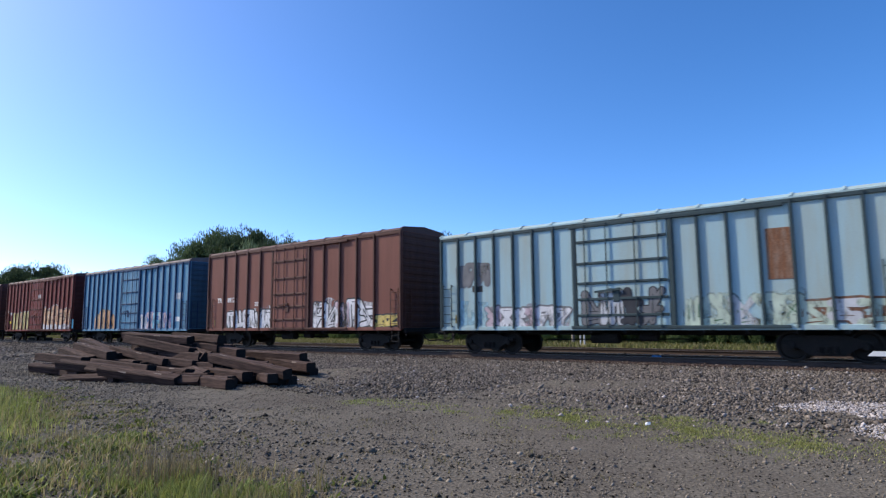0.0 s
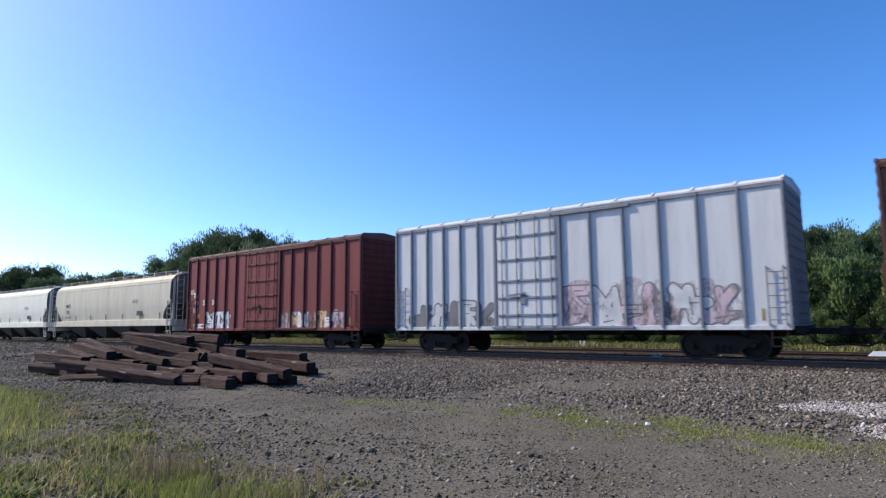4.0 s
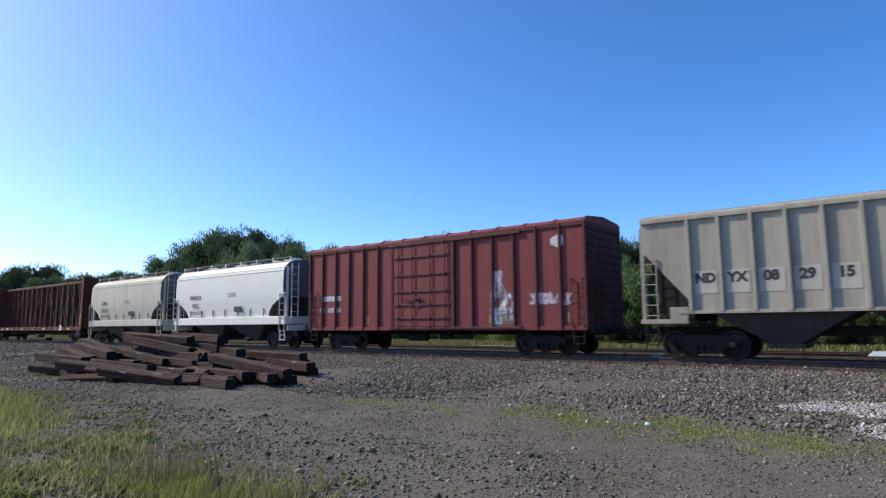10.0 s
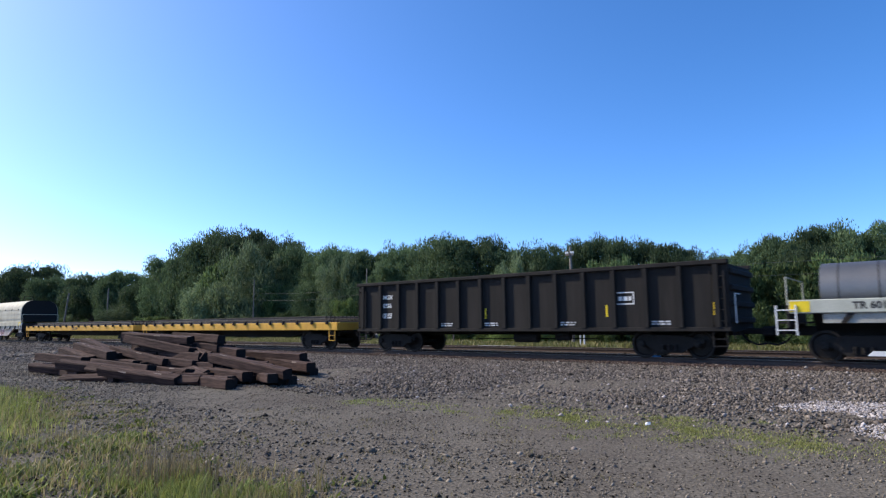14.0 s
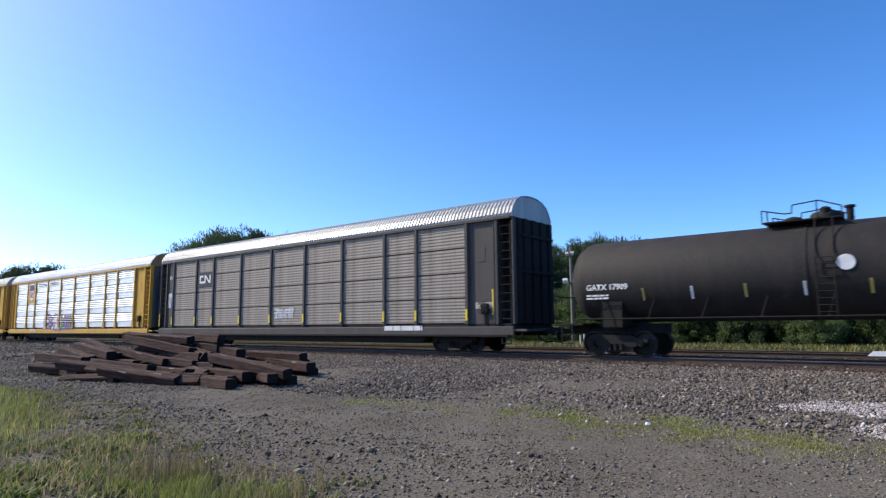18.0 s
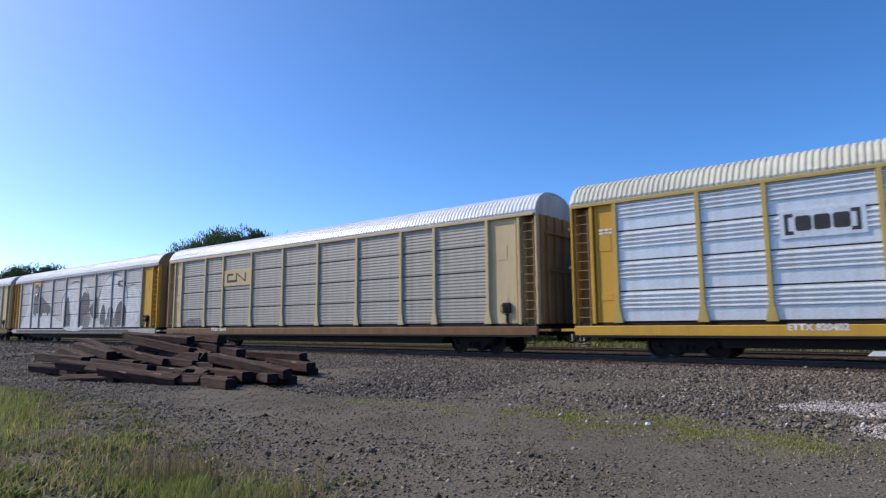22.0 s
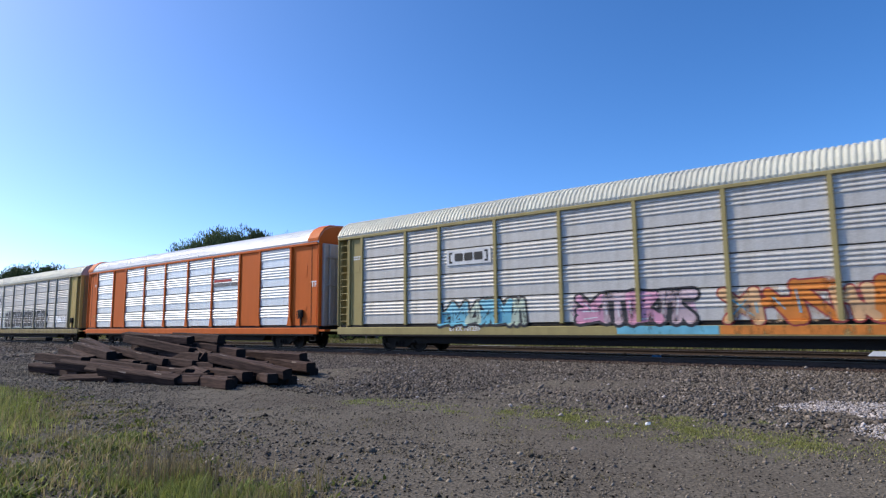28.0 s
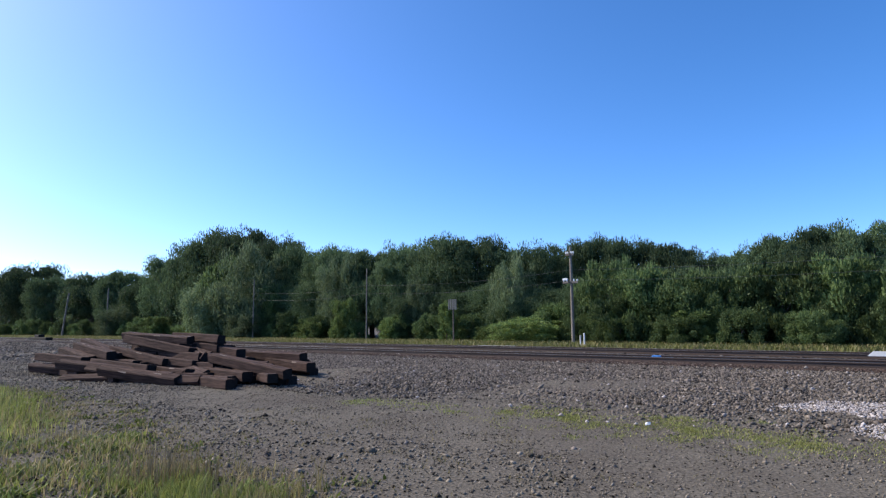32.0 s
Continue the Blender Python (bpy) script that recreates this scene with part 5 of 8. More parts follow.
# ---- train: gondola ----
def gondola(k):
    car, j = car_root("gondola", "black-green gondola with ribbed steel sides", k)
    C = paint("gondola_dusty_black", (0.018, 0.0165, 0.0155), 0.8, 0.5, rough=0.9, grime=(0.046, 0.040, 0.036))
    h = j - 0.75
    z0, z1 = 0.86, 2.93
    for s in (-1, 1):
        part("side", Mesher().box(-h, h, *sorted((s * 1.40, s * 1.44)), z0, z1, 0.01), C, car)
        part("top_chord", Mesher().box(-h - 0.02, h + 0.02, *sorted((s * 1.36, s * 1.58)), z1 - 0.02, z1 + 0.12, 0.02), C, car)
        part("side_sill", Mesher().box(-h, h, *sorted((s * 1.441, s * 1.54)), z0, z0 + 0.13, 0.01), C, car)
        part("end", Mesher().box(*sorted((s * (h - 0.06), s * h)), -1.39, 1.39, z0, z1 - 0.021, 0.01), C, car)
        for z in (1.2, 1.7, 2.2, 2.7):
            part("end_rib", Mesher().box(*sorted((s * h, s * (h + 0.1))), -1.4, 1.4, z - 0.09, z + 0.09, 0.03), C, car)
        ladder(car, s * (h - 0.32), 1.0, 2.7, C, 0.4, -1.48, 5)
        stirrup(car, s * (h - 0.32), C, 0.40, 0.86, -1.48)
        part("grab_rail", Mesher().rod((s * (h + 0.12), -1.3, 1.1), (s * (h + 0.12), -1.3, 2.0), 0.018, 6).rod((s * (h + 0.12), -1.3, 2.0), (s * (h + 0.12), -0.7, 2.0), 0.018, 6), reflect_white, car)
    part("floor", Mesher().box(-h, h, -1.4, 1.4, z0, z0 + 0.06), C, car)
    post = Mesher().extrude([(-0.09, 0.0), (-0.07, -0.13), (0.07, -0.13), (0.09, 0.0)], z0 + 0.13, z1 - 0.02, "z").mesh("side_post", C)
    for i in range(15):
        x = -h + 0.35 + i * (2 * h - 0.7) / 14
        for s in (-1, 1):
            part("side_post", post, C, car, at=pose(x, s * 1.44, 0, 0, 0, 0 if s < 0 else 180))
    lettering(car, "CMGX", -h + 1.75, 2.35, -1.445, 0.26, letter_white, 0.006)
    lettering(car, "10336", -h + 1.75, 1.98, -1.445, 0.26, letter_white, 0.006)
    bars(car, -h + 1.4, 1.6, -1.445, 0.7, 0.05, 3, letter_white, 3)
    part("framed_mark", Mesher().box(h - 3.6, h - 2.95, -1.452, -1.445, 1.75, 1.79).box(h - 3.6, h - 2.95, -1.452, -1.445, 2.13, 2.17).box(h - 3.6, h - 3.56, -1.452, -1.445, 1.79, 2.13).box(h - 2.99, h - 2.95, -1.452, -1.445, 1.79, 2.13), letter_white, car, "white painted frame")
    bars(car, h - 3.5, 1.88, -1.445, 0.45, 0.14, 1, letter_white, 5)
    for x in (-0.9, 4.1, h - 0.45):
        part("reflector", Mesher().box(x - 0.03, x + 0.03, -1.452, -1.445, 1.35, 1.75), reflect_yellow, car)
    for i in (4, 6, 9, 12):
        bars(car, -h + 0.5 + i * (2 * h - 0.7) / 14, 1.15, -1.445, 0.6, 0.05, 2, S_SILVER, i)
    running_gear(car, h - 0.05, h - 2.0, j)
    brake_gear(car, 0.5)


gondola(17)


# ---- train: yellow flat cars ----
FLAT_Y = paint("flat_car_yellow", (0.66, 0.36, 0.05), 0.5, 0.4, grime=(0.36, 0.20, 0.06))


def flat_car(k, label, mark):
    car, j = car_root("flat_car", label, k)
    h = j - 0.62
    part("deck", Mesher().box(-h, h, -1.45, 1.45, 1.14, 1.26, 0.01), tie_wood, car, "dark worn timber deck")
    for s in (-1, 1):
        part("side_sill", Mesher().box(-h, h, *sorted((s * 1.451, s * 1.55)), 0.92, 1.30, 0.02), FLAT_Y, car)
        part("end_sill", Mesher().box(*sorted((s * (h - 0.1), s * (h + 0.03))), -1.45, 1.45, 0.92, 1.30, 0.02), FLAT_Y, car)
        stirrup(car, s * (h - 0.4), FLAT_Y, 0.42, 0.92, -1.5)
    pocket = cached("pocket", lambda: Mesher().box(-0.07, 0.07, -0.1, 0.0, -0.06, 0.14, 0.02).mesh("stake_pocket", dark_steel))
    n = 17
    for i in range(n):
        part("stake_pocket", pocket, dark_steel, car, at=(-h + 0.7 + i * (2 * h - 1.4) / (n - 1), -1.551, 1.26))
    part("fish_belly", Mesher().extrude([(-h + 3.2, 0.95), (-h + 5, 0.55), (h - 5, 0.55), (h - 3.2, 0.95)], -0.35, 0.35, "y"), dark_steel, car)
    if mark:
        lettering(car, mark, 0.4, 1.1, -1.551, 0.30, letter_black, 0.01)
    running_gear(car, h - 0.05, h - 2.2, j)
    rail_steel = mat("dark_rail_load", (0.05, 0.043, 0.04), 0.7, metal=0.2, var=0.3, scale=4)
    load = thing("rail_stack", "stack of dark steel rails lying on the yellow flat car", "rails", "rail stacks on flat cars")
    pr = [(a * 0.9, b * 0.9) for a, b in RAIL_PROF]
    for i in range(11):
        y = -1.25 + i * 0.25
        part("rail", Mesher().extrude([(a + y, b) for a, b in pr], -h + 0.9, h - 0.9), rail_steel, load)
    for i in range(9):
        y = -1.1 + i * 0.27
        part("rail", Mesher().extrude([(a + y, b + 0.19) for a, b in pr], -h + 1.3, h - 1.3), rail_steel, load)
    for x in (-h * 0.6, 0.0, h * 0.6):
        part("spacer", Mesher().box(x - 0.06, x + 0.06, -1.3, 1.3, 0.157, 0.188), tie_wood, load)
    CARGO.append((load, k, 0.0, 1.262))


flat_car(18, "yellow flat car carrying dark steel rails", "")
flat_car(19, "yellow flat car with black number carrying rails", "ICE 6754")


# ---- train: tank car ----
def tank_car(k):
    car, j = car_root("tank_car", "matt black tank car with white disc and worn placards", k)
    C = mat("tank_black", (0.014, 0.0125, 0.0115), 0.75, var=0.25, scale=1.6, grime=(0.038, 0.028, 0.022), amount=0.8, bump=0.08, fine=12, streak=0.7)
    h, R, zc = j - 1.05, 1.45, 2.62
    prof = [(-h, 0.05), (-h + 0.04, 0.55), (-h + 0.15, 0.95), (-h + 0.33, 1.22), (-h + 0.6, 1.40), (-h + 0.75, R), (h - 0.75, R), (h - 0.6, 1.40), (h - 0.33, 1.22), (h - 0.15, 0.95), (h - 0.04, 0.55), (h, 0.05)]
    part("tank", Mesher().lathe(prof, 48, "x", (0, 0, zc)), C, car, smooth=True)
    for x in (-h * 0.06,):
        part("tank_band", Mesher().lathe([(x - 0.05, R + 0.001), (x - 0.045, R + 0.02), (x + 0.045, R + 0.02), (x + 0.05, R + 0.001)], 48, "x", (0, 0, zc)), C, car)
    for s in (-1, 1):
        x = s * (h - 1.75)
        part("saddle", Mesher().extrude([(-1.25, 1.95), (-1.3, 1.0), (1.3, 1.0), (1.25, 1.95), (0.7, 1.34), (0, 1.15), (-0.7, 1.34)], x - 0.35, x + 0.35), dark_steel, car)
        part("stub_sill", Mesher().box(*sorted((s * (h - 3.2), s * (h + 0.35))), -0.33, 0.33, 0.76, 1.12, 0.02), dark_steel, car)
        part("end_deck", Mesher().box(*sorted((s * (h - 0.75), s * (h + 0.35))), -1.5, 1.5, 1.06, 1.14, 0.01), dark_steel, car)
        part("end_rail", Mesher().rod((s * (h + 0.3), -1.45, 1.14), (s * (h + 0.3), -1.45, 2.1), 0.02, 6).rod((s * (h + 0.3), -1.45, 2.1), (s * (h + 0.3), 1.45, 2.1), 0.02, 6).rod((s * (h + 0.3), 1.45, 1.14), (s * (h + 0.3), 1.45, 2.1), 0.02, 6), dark_steel, car)
        stirrup(car, s * (h - 0.15), dark_steel, 0.42, 1.06, -1.5)
        part("side_rail", Mesher().rod((-h + 0.6, s * 1.52, 1.28), (h - 0.6, s * 1.52, 1.28), 0.025, 6), dark_steel, car)
    br = cached("tbr", lambda: Mesher().rod((0, -1.52, 1.28), (0.16, -1.28, 1.9), 0.02, 5).mesh("rail_bracket", dark_steel))
    for i in range(9):
        part("rail_bracket", br, dark_steel, car, at=(-h + 1.4 + i * (2 * h - 2.8) / 8, 0, 0))
    # top platform, dome and ladder
    part("dome", Mesher().lathe([(R - 0.1, 0.45), (R + 0.22, 0.45), (R + 0.3, 0.38), (R + 0.32, 0.05)], 20, "z", (0, 0, zc)), C, car, smooth=True)
    px, zt = -0.45, zc + R
    part("platform", Mesher().box(px - 1.15, px + 0.9, -0.85, 0.85, zt + 0.02, zt + 0.06), dark_steel, car)
    rail = Mesher()
    for y in (-0.85, 0.85):
        run = [(px - 1.15, 0.0), (px - 1.15, 0.42), (px - 0.55, 0.26), (px - 0.35, 0.26), (px - 0.32, 0.5), (px + 0.35, 0.56), (px + 0.9, 0.34), (px + 0.9, 0.0)]
        for (xa, za), (xb, zb) in zip(run, run[1:]):
            rail.rod((xa, y, zt + za), (xb, y, zt + zb), 0.02, 5)
        for x, z in ((px - 1.0, 0.38), (px + 0.3, 0.55)):
            rail.rod((x, y, zt), (x, y, zt + z), 0.02, 5)
    part("platform_rail", rail, dark_steel, car, "bent pipe railing")
    part("valve_cover", Mesher().lathe([(zt, 0.26), (zt + 0.14, 0.26), (zt + 0.2, 0.2), (zt + 0.24, 0.05)], 14, "z", (px - 0.4, -0.2, 0)), dark_steel, car, smooth=True)
    part("relief_valve", Mesher().lathe([(zt, 0.12), (zt + 0.2, 0.14), (zt + 0.38, 0.16), (zt + 0.44, 0.08)], 12, "z", (px + 0.45, -0.3, 0)), dark_steel, car, smooth=True)
    part("vent_pipe", Mesher().lathe([(zt, 0.10), (zt + 0.34, 0.10), (zt + 0.36, 0.15), (zt + 0.42, 0.15)], 12, "z", (px + 1.05, -0.2, 0)), dark_steel, car, smooth=True)
    ld = Mesher()
    for sx in (-0.22, 0.22):
        for a, b in (((sx, -1.5, 1.2), (sx, -1.52, 2.9)), ((sx, -1.52, 2.9), (sx, -0.86, zc + R + 0.05))):
            ld.rod(a, b, 0.02, 5)
    l = part("ladder", ld, dark_steel, car)
    for i in range(9):
        part("rung", cached("trung", lambda: Mesher().rod((-0.22, 0, 0), (0.22, 0, 0), 0.014, 5).mesh("rung", dark_steel)), dark_steel, l, at=(0, -1.51, 1.4 + i * 0.19))
    part("disc", Mesher().lathe([(-R - 0.03, 0.21), (-R - 0.012, 0.22)], 28, "y", (0.5, 0.0, zc + 0.12)), letter_white, car, "round white disc")
    lettering(car, "GATX 17909", -h + 1.65, 2.35, -R + 0.01, 0.27, letter_white, 0.008)
    bars(car, -h + 0.9, 2.05, -R + 0.02, 0.8, 0.06, 2, letter_white, 3)
    def placard(x, z, w, hh, m, name="placard"):
        a = math.asin(max(-1, min(1, (z - zc) / (R + 0.02))))
        return part(name, Mesher().box(-w / 2, w / 2, -0.02, 0.0, -hh / 2, hh / 2), m, car, at=pose(x, -(R + 0.012) * math.cos(a), z, -math.degrees(a)))
    pw = paint("placard_white", (0.5, 0.49, 0.46), 0.6)
    placard(h - 2.5, 2.75, 1.7, 0.7, pw)
    placard(h - 3.0, 3.25, 1.2, 0.16, pw)
    placard(h - 2.2, 2.2, 0.9, 0.14, pw)
    placard(h - 5.0, 2.25, 0.7, 0.2, paint("ochre_panel", (0.5, 0.3, 0.05)))
    placard(h - 1.35, 2.75, 0.14, 0.8, reflect_yellow, "reflector")
    for i in range(6):
        placard(-h + 2.9 + i * 1.55, 2.08, 0.07, 0.42, reflect_white if i % 2 else paint("dull_yellow_tape", (0.45, 0.36, 0.1)), "reflector")
    running_gear(car, h + 0.2, h - 1.75, j, sill=False)


tank_car(21)


# ---- train: autoracks ----
BAYS = [2.72, 1.90, 2.80, 2.80, 2.80, 2.80, 2.80, 1.90, 2.70]


SHEETS, SHEET_H = 4, 1.0175


def sheet_profile(grouped):
    """One side sheet from its lower edge up: bold ridges over a flat band, or even shallow ridges."""
    lo, hi, n, deep = (0.40, 0.955, 4, grouped) if grouped else (0.05, 0.955, 7, 0.013)
    prof = [(-0.008, 0.012), (-0.008, lo * SHEET_H)]
    c = (hi - lo) * SHEET_H / n
    for q in range(n):
        b = lo * SHEET_H + q * c
        prof += [(-deep, b + c * 0.16), (-deep, b + c * 0.34), (-0.004, b + c * 0.74), (-0.004, b + c * 0.98)]
    return prof + [(-0.008, SHEET_H - 0.036)]


def panel_profile(grouped):
    prof = []
    for i in range(SHEETS):
        a = 1.19 + i * SHEET_H
        prof += [(0.0, a)] + [(y, a + z) for y, z in sheet_profile(grouped)] + [(0.05, a + SHEET_H - 0.032), (0.05, a + SHEET_H - 0.004)]
    return prof


def panel_mesh(w, sheet, name, grouped):
    """The stacked sheets of a whole bay."""
    return Mesher().extrude(panel_profile(grouped), 0.03, w - 0.03, "x", closed=False).mesh(name, sheet)


def sheet_mesh(w, sheet, grouped):
    """One corrugated sheet of the near side; a dark gap stays above it."""
    return Mesher().extrude([(0.03, 0.0)] + sheet_profile(grouped) + [(0.03, SHEET_H - 0.03)], 0.03, w - 0.03, "x", closed=False).mesh("sheet", sheet)


def roof_mesh(material, xa, xb):
    half = [(-1.53, 5.27), (-1.53, 5.40), (-1.40, 5.66), (-1.18, 5.93), (-0.85, 6.10), (-0.4, 6.19), (0, 6.21)]
    cross = half + [(-y, z) for y, z in reversed(half[:-1])]
    vs, fs = [], []
    n = int((xb - xa) / 0.175)
    st = []
    for i in range(n):
        w = (xb - xa) / n
        a = xa + i * w
        st += [(a, 0.0), (a + w * 0.30, 0.0), (a + w * 0.42, 0.045), (a + w * 0.88, 0.045)]
    st.append((xb, 0.0))
    m = len(cross)
    for x, o in st:
        for i, (y, z) in enumerate(cross):
            d = Vector((y, (z - 5.0) * 1.2)).normalized() * o
            vs.append((x, y + (d.x if 0 < i < m - 1 else 0), z + (d.y if 0 < i < m - 1 else 0)))
    for a in range(len(st) - 1):
        for i in range(m - 1):
            fs.append((a * m + i, a * m + i + 1, (a + 1) * m + i + 1, (a + 1) * m + i))
    me = Mesher()
    me.add(vs, fs)
    return me.mesh("roof", material)


def autorack(k, label, post_c, sheet, roof, end_c, sill_c, solid=(), flare=True, post_top=None, doors=None, yellow_marks=False, cap=None, plates=None, plain=False):
    car, j = car_root("autorack_car", label, k)
    grouped = {galv.name: 0.055, galv_warm.name: 0.037}.get(sheet.name, 0)
    RACK_PROF[:] = panel_profile(grouped)
    LA, LB = 13.75, 13.35   # reach of the two ends from the middle of the car
    # solid box hides the hollow and darkens the sheet gaps like shade
    part("rack_core", Mesher().box(-LA + 0.8, LB - 0.8, -1.40, 1.40, 1.12, 5.3), dark_steel, car, "dark filler box standing for the shaded inside")
    part("roof", cached(("roof", roof.name), lambda: roof_mesh(roof, -LA, LB)), roof, car)
    for s in (-1, 1):
        L = LA if s < 0 else LB
        prof = [(-1.5, 5.26), (-1.5, 5.42), (-1.36, 5.68), (-1.14, 5.94), (-0.8, 6.12), (0, 6.18), (0.8, 6.12), (1.14, 5.94), (1.36, 5.68), (1.5, 5.42), (1.5, 5.26)]
        part("roof_end", Mesher().extrude(prof, *sorted((s * (L - 0.06), s * (L - 0.01)))), cap or (ORNG if end_c is ORNG else galv_grey), car, "end cap of the roof")
        part("side_sill", Mesher().box(-LA + 0.05, LB - 0.05, *sorted((s * 1.40, s * 1.55)), 0.72, 1.05, 0.02), sill_c, car)
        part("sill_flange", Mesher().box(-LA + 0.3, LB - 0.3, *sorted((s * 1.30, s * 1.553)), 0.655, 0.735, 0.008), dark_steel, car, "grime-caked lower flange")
        # the shadow line below the sheets, drawn as a dark strip
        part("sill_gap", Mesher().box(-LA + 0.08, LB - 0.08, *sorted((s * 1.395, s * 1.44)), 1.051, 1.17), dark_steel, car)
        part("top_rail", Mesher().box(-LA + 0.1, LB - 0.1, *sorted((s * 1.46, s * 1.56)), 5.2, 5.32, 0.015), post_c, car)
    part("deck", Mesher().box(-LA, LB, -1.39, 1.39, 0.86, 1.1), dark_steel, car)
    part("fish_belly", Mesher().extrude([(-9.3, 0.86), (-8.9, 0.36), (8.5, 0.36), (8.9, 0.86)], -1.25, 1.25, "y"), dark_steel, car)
    # side bays and posts
    x = -12.1
    edges = [x]
    for i, w in enumerate(BAYS):
        mt = end_c if i in solid else sheet
        for s in (-1, 1):
            if i in solid:
                pm = cached(("solid", w, end_c.name), lambda: Mesher().box(0.03, w - 0.03, -0.03, 0.0, 1.17, 5.25, 0.01).mesh("side_panel", end_c))
            else:
                pm = cached(("panel", w, sheet.name), lambda: panel_mesh(w, sheet, "side_panel", grouped))
            if s < 0 and i not in solid:
                sm = cached(("sheet", w, sheet.name), lambda: sheet_mesh(w, sheet, grouped))
                for q in range(SHEETS):
                    part("sheet", sm, mt, car, at=(x, -1.46, 1.19 + q * SHEET_H))
                continue
            part("side_panel", pm, mt, car, at=pose(x if s < 0 else x + w, s * 1.46, 0, 0, 0, 0 if s < 0 else 180))
        x += w
        edges.append(x)
    def post_mesh(a, b, name, c):
        m = Mesher().extrude([(-0.075, 0.0), (-0.065, -0.10), (0.065, -0.10), (0.075, 0.0)], a, b, "z")
        if flare and a < 2:
            m.extrude([(-0.17, a), (0.17, a), (0.066, a + 0.55), (-0.066, a + 0.55)], -0.098, -0.05, "y")
        return m.mesh(name, c)
    low = cached(("post", post_c.name, flare, post_top.name if post_top else ""), lambda: post_mesh(1.15, 3.9 if post_top else 5.22, "post", post_c))
    high = cached(("post_top", post_top.name), lambda: post_mesh(3.9, 5.22, "post_top", post_top)) if post_top else None
    for x in edges:
        for s in (-1, 1):
            p = part("post", low, post_c, car, at=pose(x, s * 1.455, 0, 0, 0, 0 if s < 0 else 180))
            if high:
                part("post_top", high, post_top, p, "lower-coated upper post")
            if yellow_marks and s < 0:
                part("reflector", Mesher().box(-0.05, 0.05, -0.112, -0.102, 1.3, 1.75), reflect_yellow, p)
    # closed ends: flat corner panels, corner posts, folding doors and ladders
    for s in (-1, 1):
        L = LA if s < 0 else LB
        a = edges[0] if s < 0 else edges[-1]
        x0, x1 = sorted((a, s * (L - (0.10 if plain else 0.86))))
        for t in (-1, 1):
            cp = part("corner_panel", Mesher().box(x0 + 0.02, x1 - 0.02, *sorted((t * 1.36, t * 1.44)), 1.15, 5.22, 0.01), end_c, car)
            part("panel_frame", Mesher().box(x0 + 0.06, x0 + 0.12, *sorted((t * 1.44, t * 1.475)), 1.2, 5.15).box(x1 - 0.12, x1 - 0.06, *sorted((t * 1.44, t * 1.475)), 1.2, 5.15), end_c, cp)
            for za, zb in ((3.6, 4.2), (1.9, 2.15)):
                part("latch_plate", Mesher().box((x0 + x1) / 2 - 0.2, (x0 + x1) / 2 + 0.2, *sorted((t * 1.441, t * 1.452)), za, zb, 0.004), end_c, cp)
            if plain:
                part("panel_joint", Mesher().box(s * (L - 0.62) - 0.012, s * (L - 0.62) + 0.012, *sorted((t * 1.44, t * 1.452)), 1.2, 5.2), dark_steel, cp)
                continue
            part("corner_post", Mesher().box(*sorted((s * (L - 0.85), s * (L - 0.72))), *sorted((t * 1.0, t * 1.53)), 1.12, 5.28, 0.02), end_c, car)
        if plain:
            part("roof_band", Mesher().extrude([(y * 1.05, z + 0.10) for y, z in prof], *sorted((s * (L - 0.8), s * (L - 0.005)))), end_c, car, "painted end of the roof")
        dc = doors or end_c
        pc = (plates or (dc, dc))[0 if s < 0 else 1]
        for ya, yb in ((-1.02, -1.0), (1.0, 1.02)):
            part("ladder_plate", Mesher().box(*sorted((s * (L - 0.72), s * (L - 0.081))), ya, yb, 1.14, 5.24), pc, car)
        for ya, yb in ((-1.52, -1.29), (1.29, 1.52)):
            part("end_frame", Mesher().box(*sorted((s * (L - 0.08), s * (L + 0.01))), ya, yb, 1.12, 5.28, 0.02), end_c, car)
        # added strips keep the sun out of the ladder recesses
        for ya, yb in ((-1.29, -1.021), (1.021, 1.29)):
            part("recess_wall", Mesher().box(*sorted((s * (L - 0.115), s * (L - 0.082))), ya, yb, 1.12, 5.25), end_c, car)
        part("recess", Mesher().box(*sorted((s * (L - 0.72), s * (L - 0.08))), -0.995, 0.995, 1.12, 5.25), dc, car)
        dd = part("end_door", Mesher().box(*sorted((s * (L - 0.04), s * (L + 0.04))), -1.28, 1.28, 1.12, 5.25, 0.01), dc, car, "folding steel end door")
        leaf = cached(("leaf", dc.name), lambda: Mesher().box(-0.06, 0.06, -0.145, 0.145, 1.14, 5.23, 0.03).mesh("door_leaf", dc))
        for q in range(8):
            part("door_leaf", leaf, dc, dd, at=(s * (L + (0.13 if q % 2 else 0.06)), -1.12 + q * 0.32, 0))
        for zz in (3.1, 4.5):
            part("door_bar", Mesher().box(*sorted((s * (L + 0.2), s * (L + 0.26))), -1.2, 1.2, zz, zz + 0.1), dc, dd)
        if not plain:
            ladder(car, s * (L - 0.40), 0.85, 5.1, pc, 0.46, -1.40, 13)
        part("end_platform", Mesher().box(*sorted((s * (L - 0.1), s * (L + 0.5))), -1.5, 1.5, 0.86, 0.95, 0.01), sill_c, car)
        stirrup(car, s * (L - 0.40), dark_steel, 0.40, 0.86, -1.48)
        part("jack_pad", Mesher().box(*sorted((s * (L - 1.6), s * (L - 1.0))), -1.54, -1.36, 0.62, 0.78, 0.02), dark_steel, car)
    bx = edges[-1] + 0.85
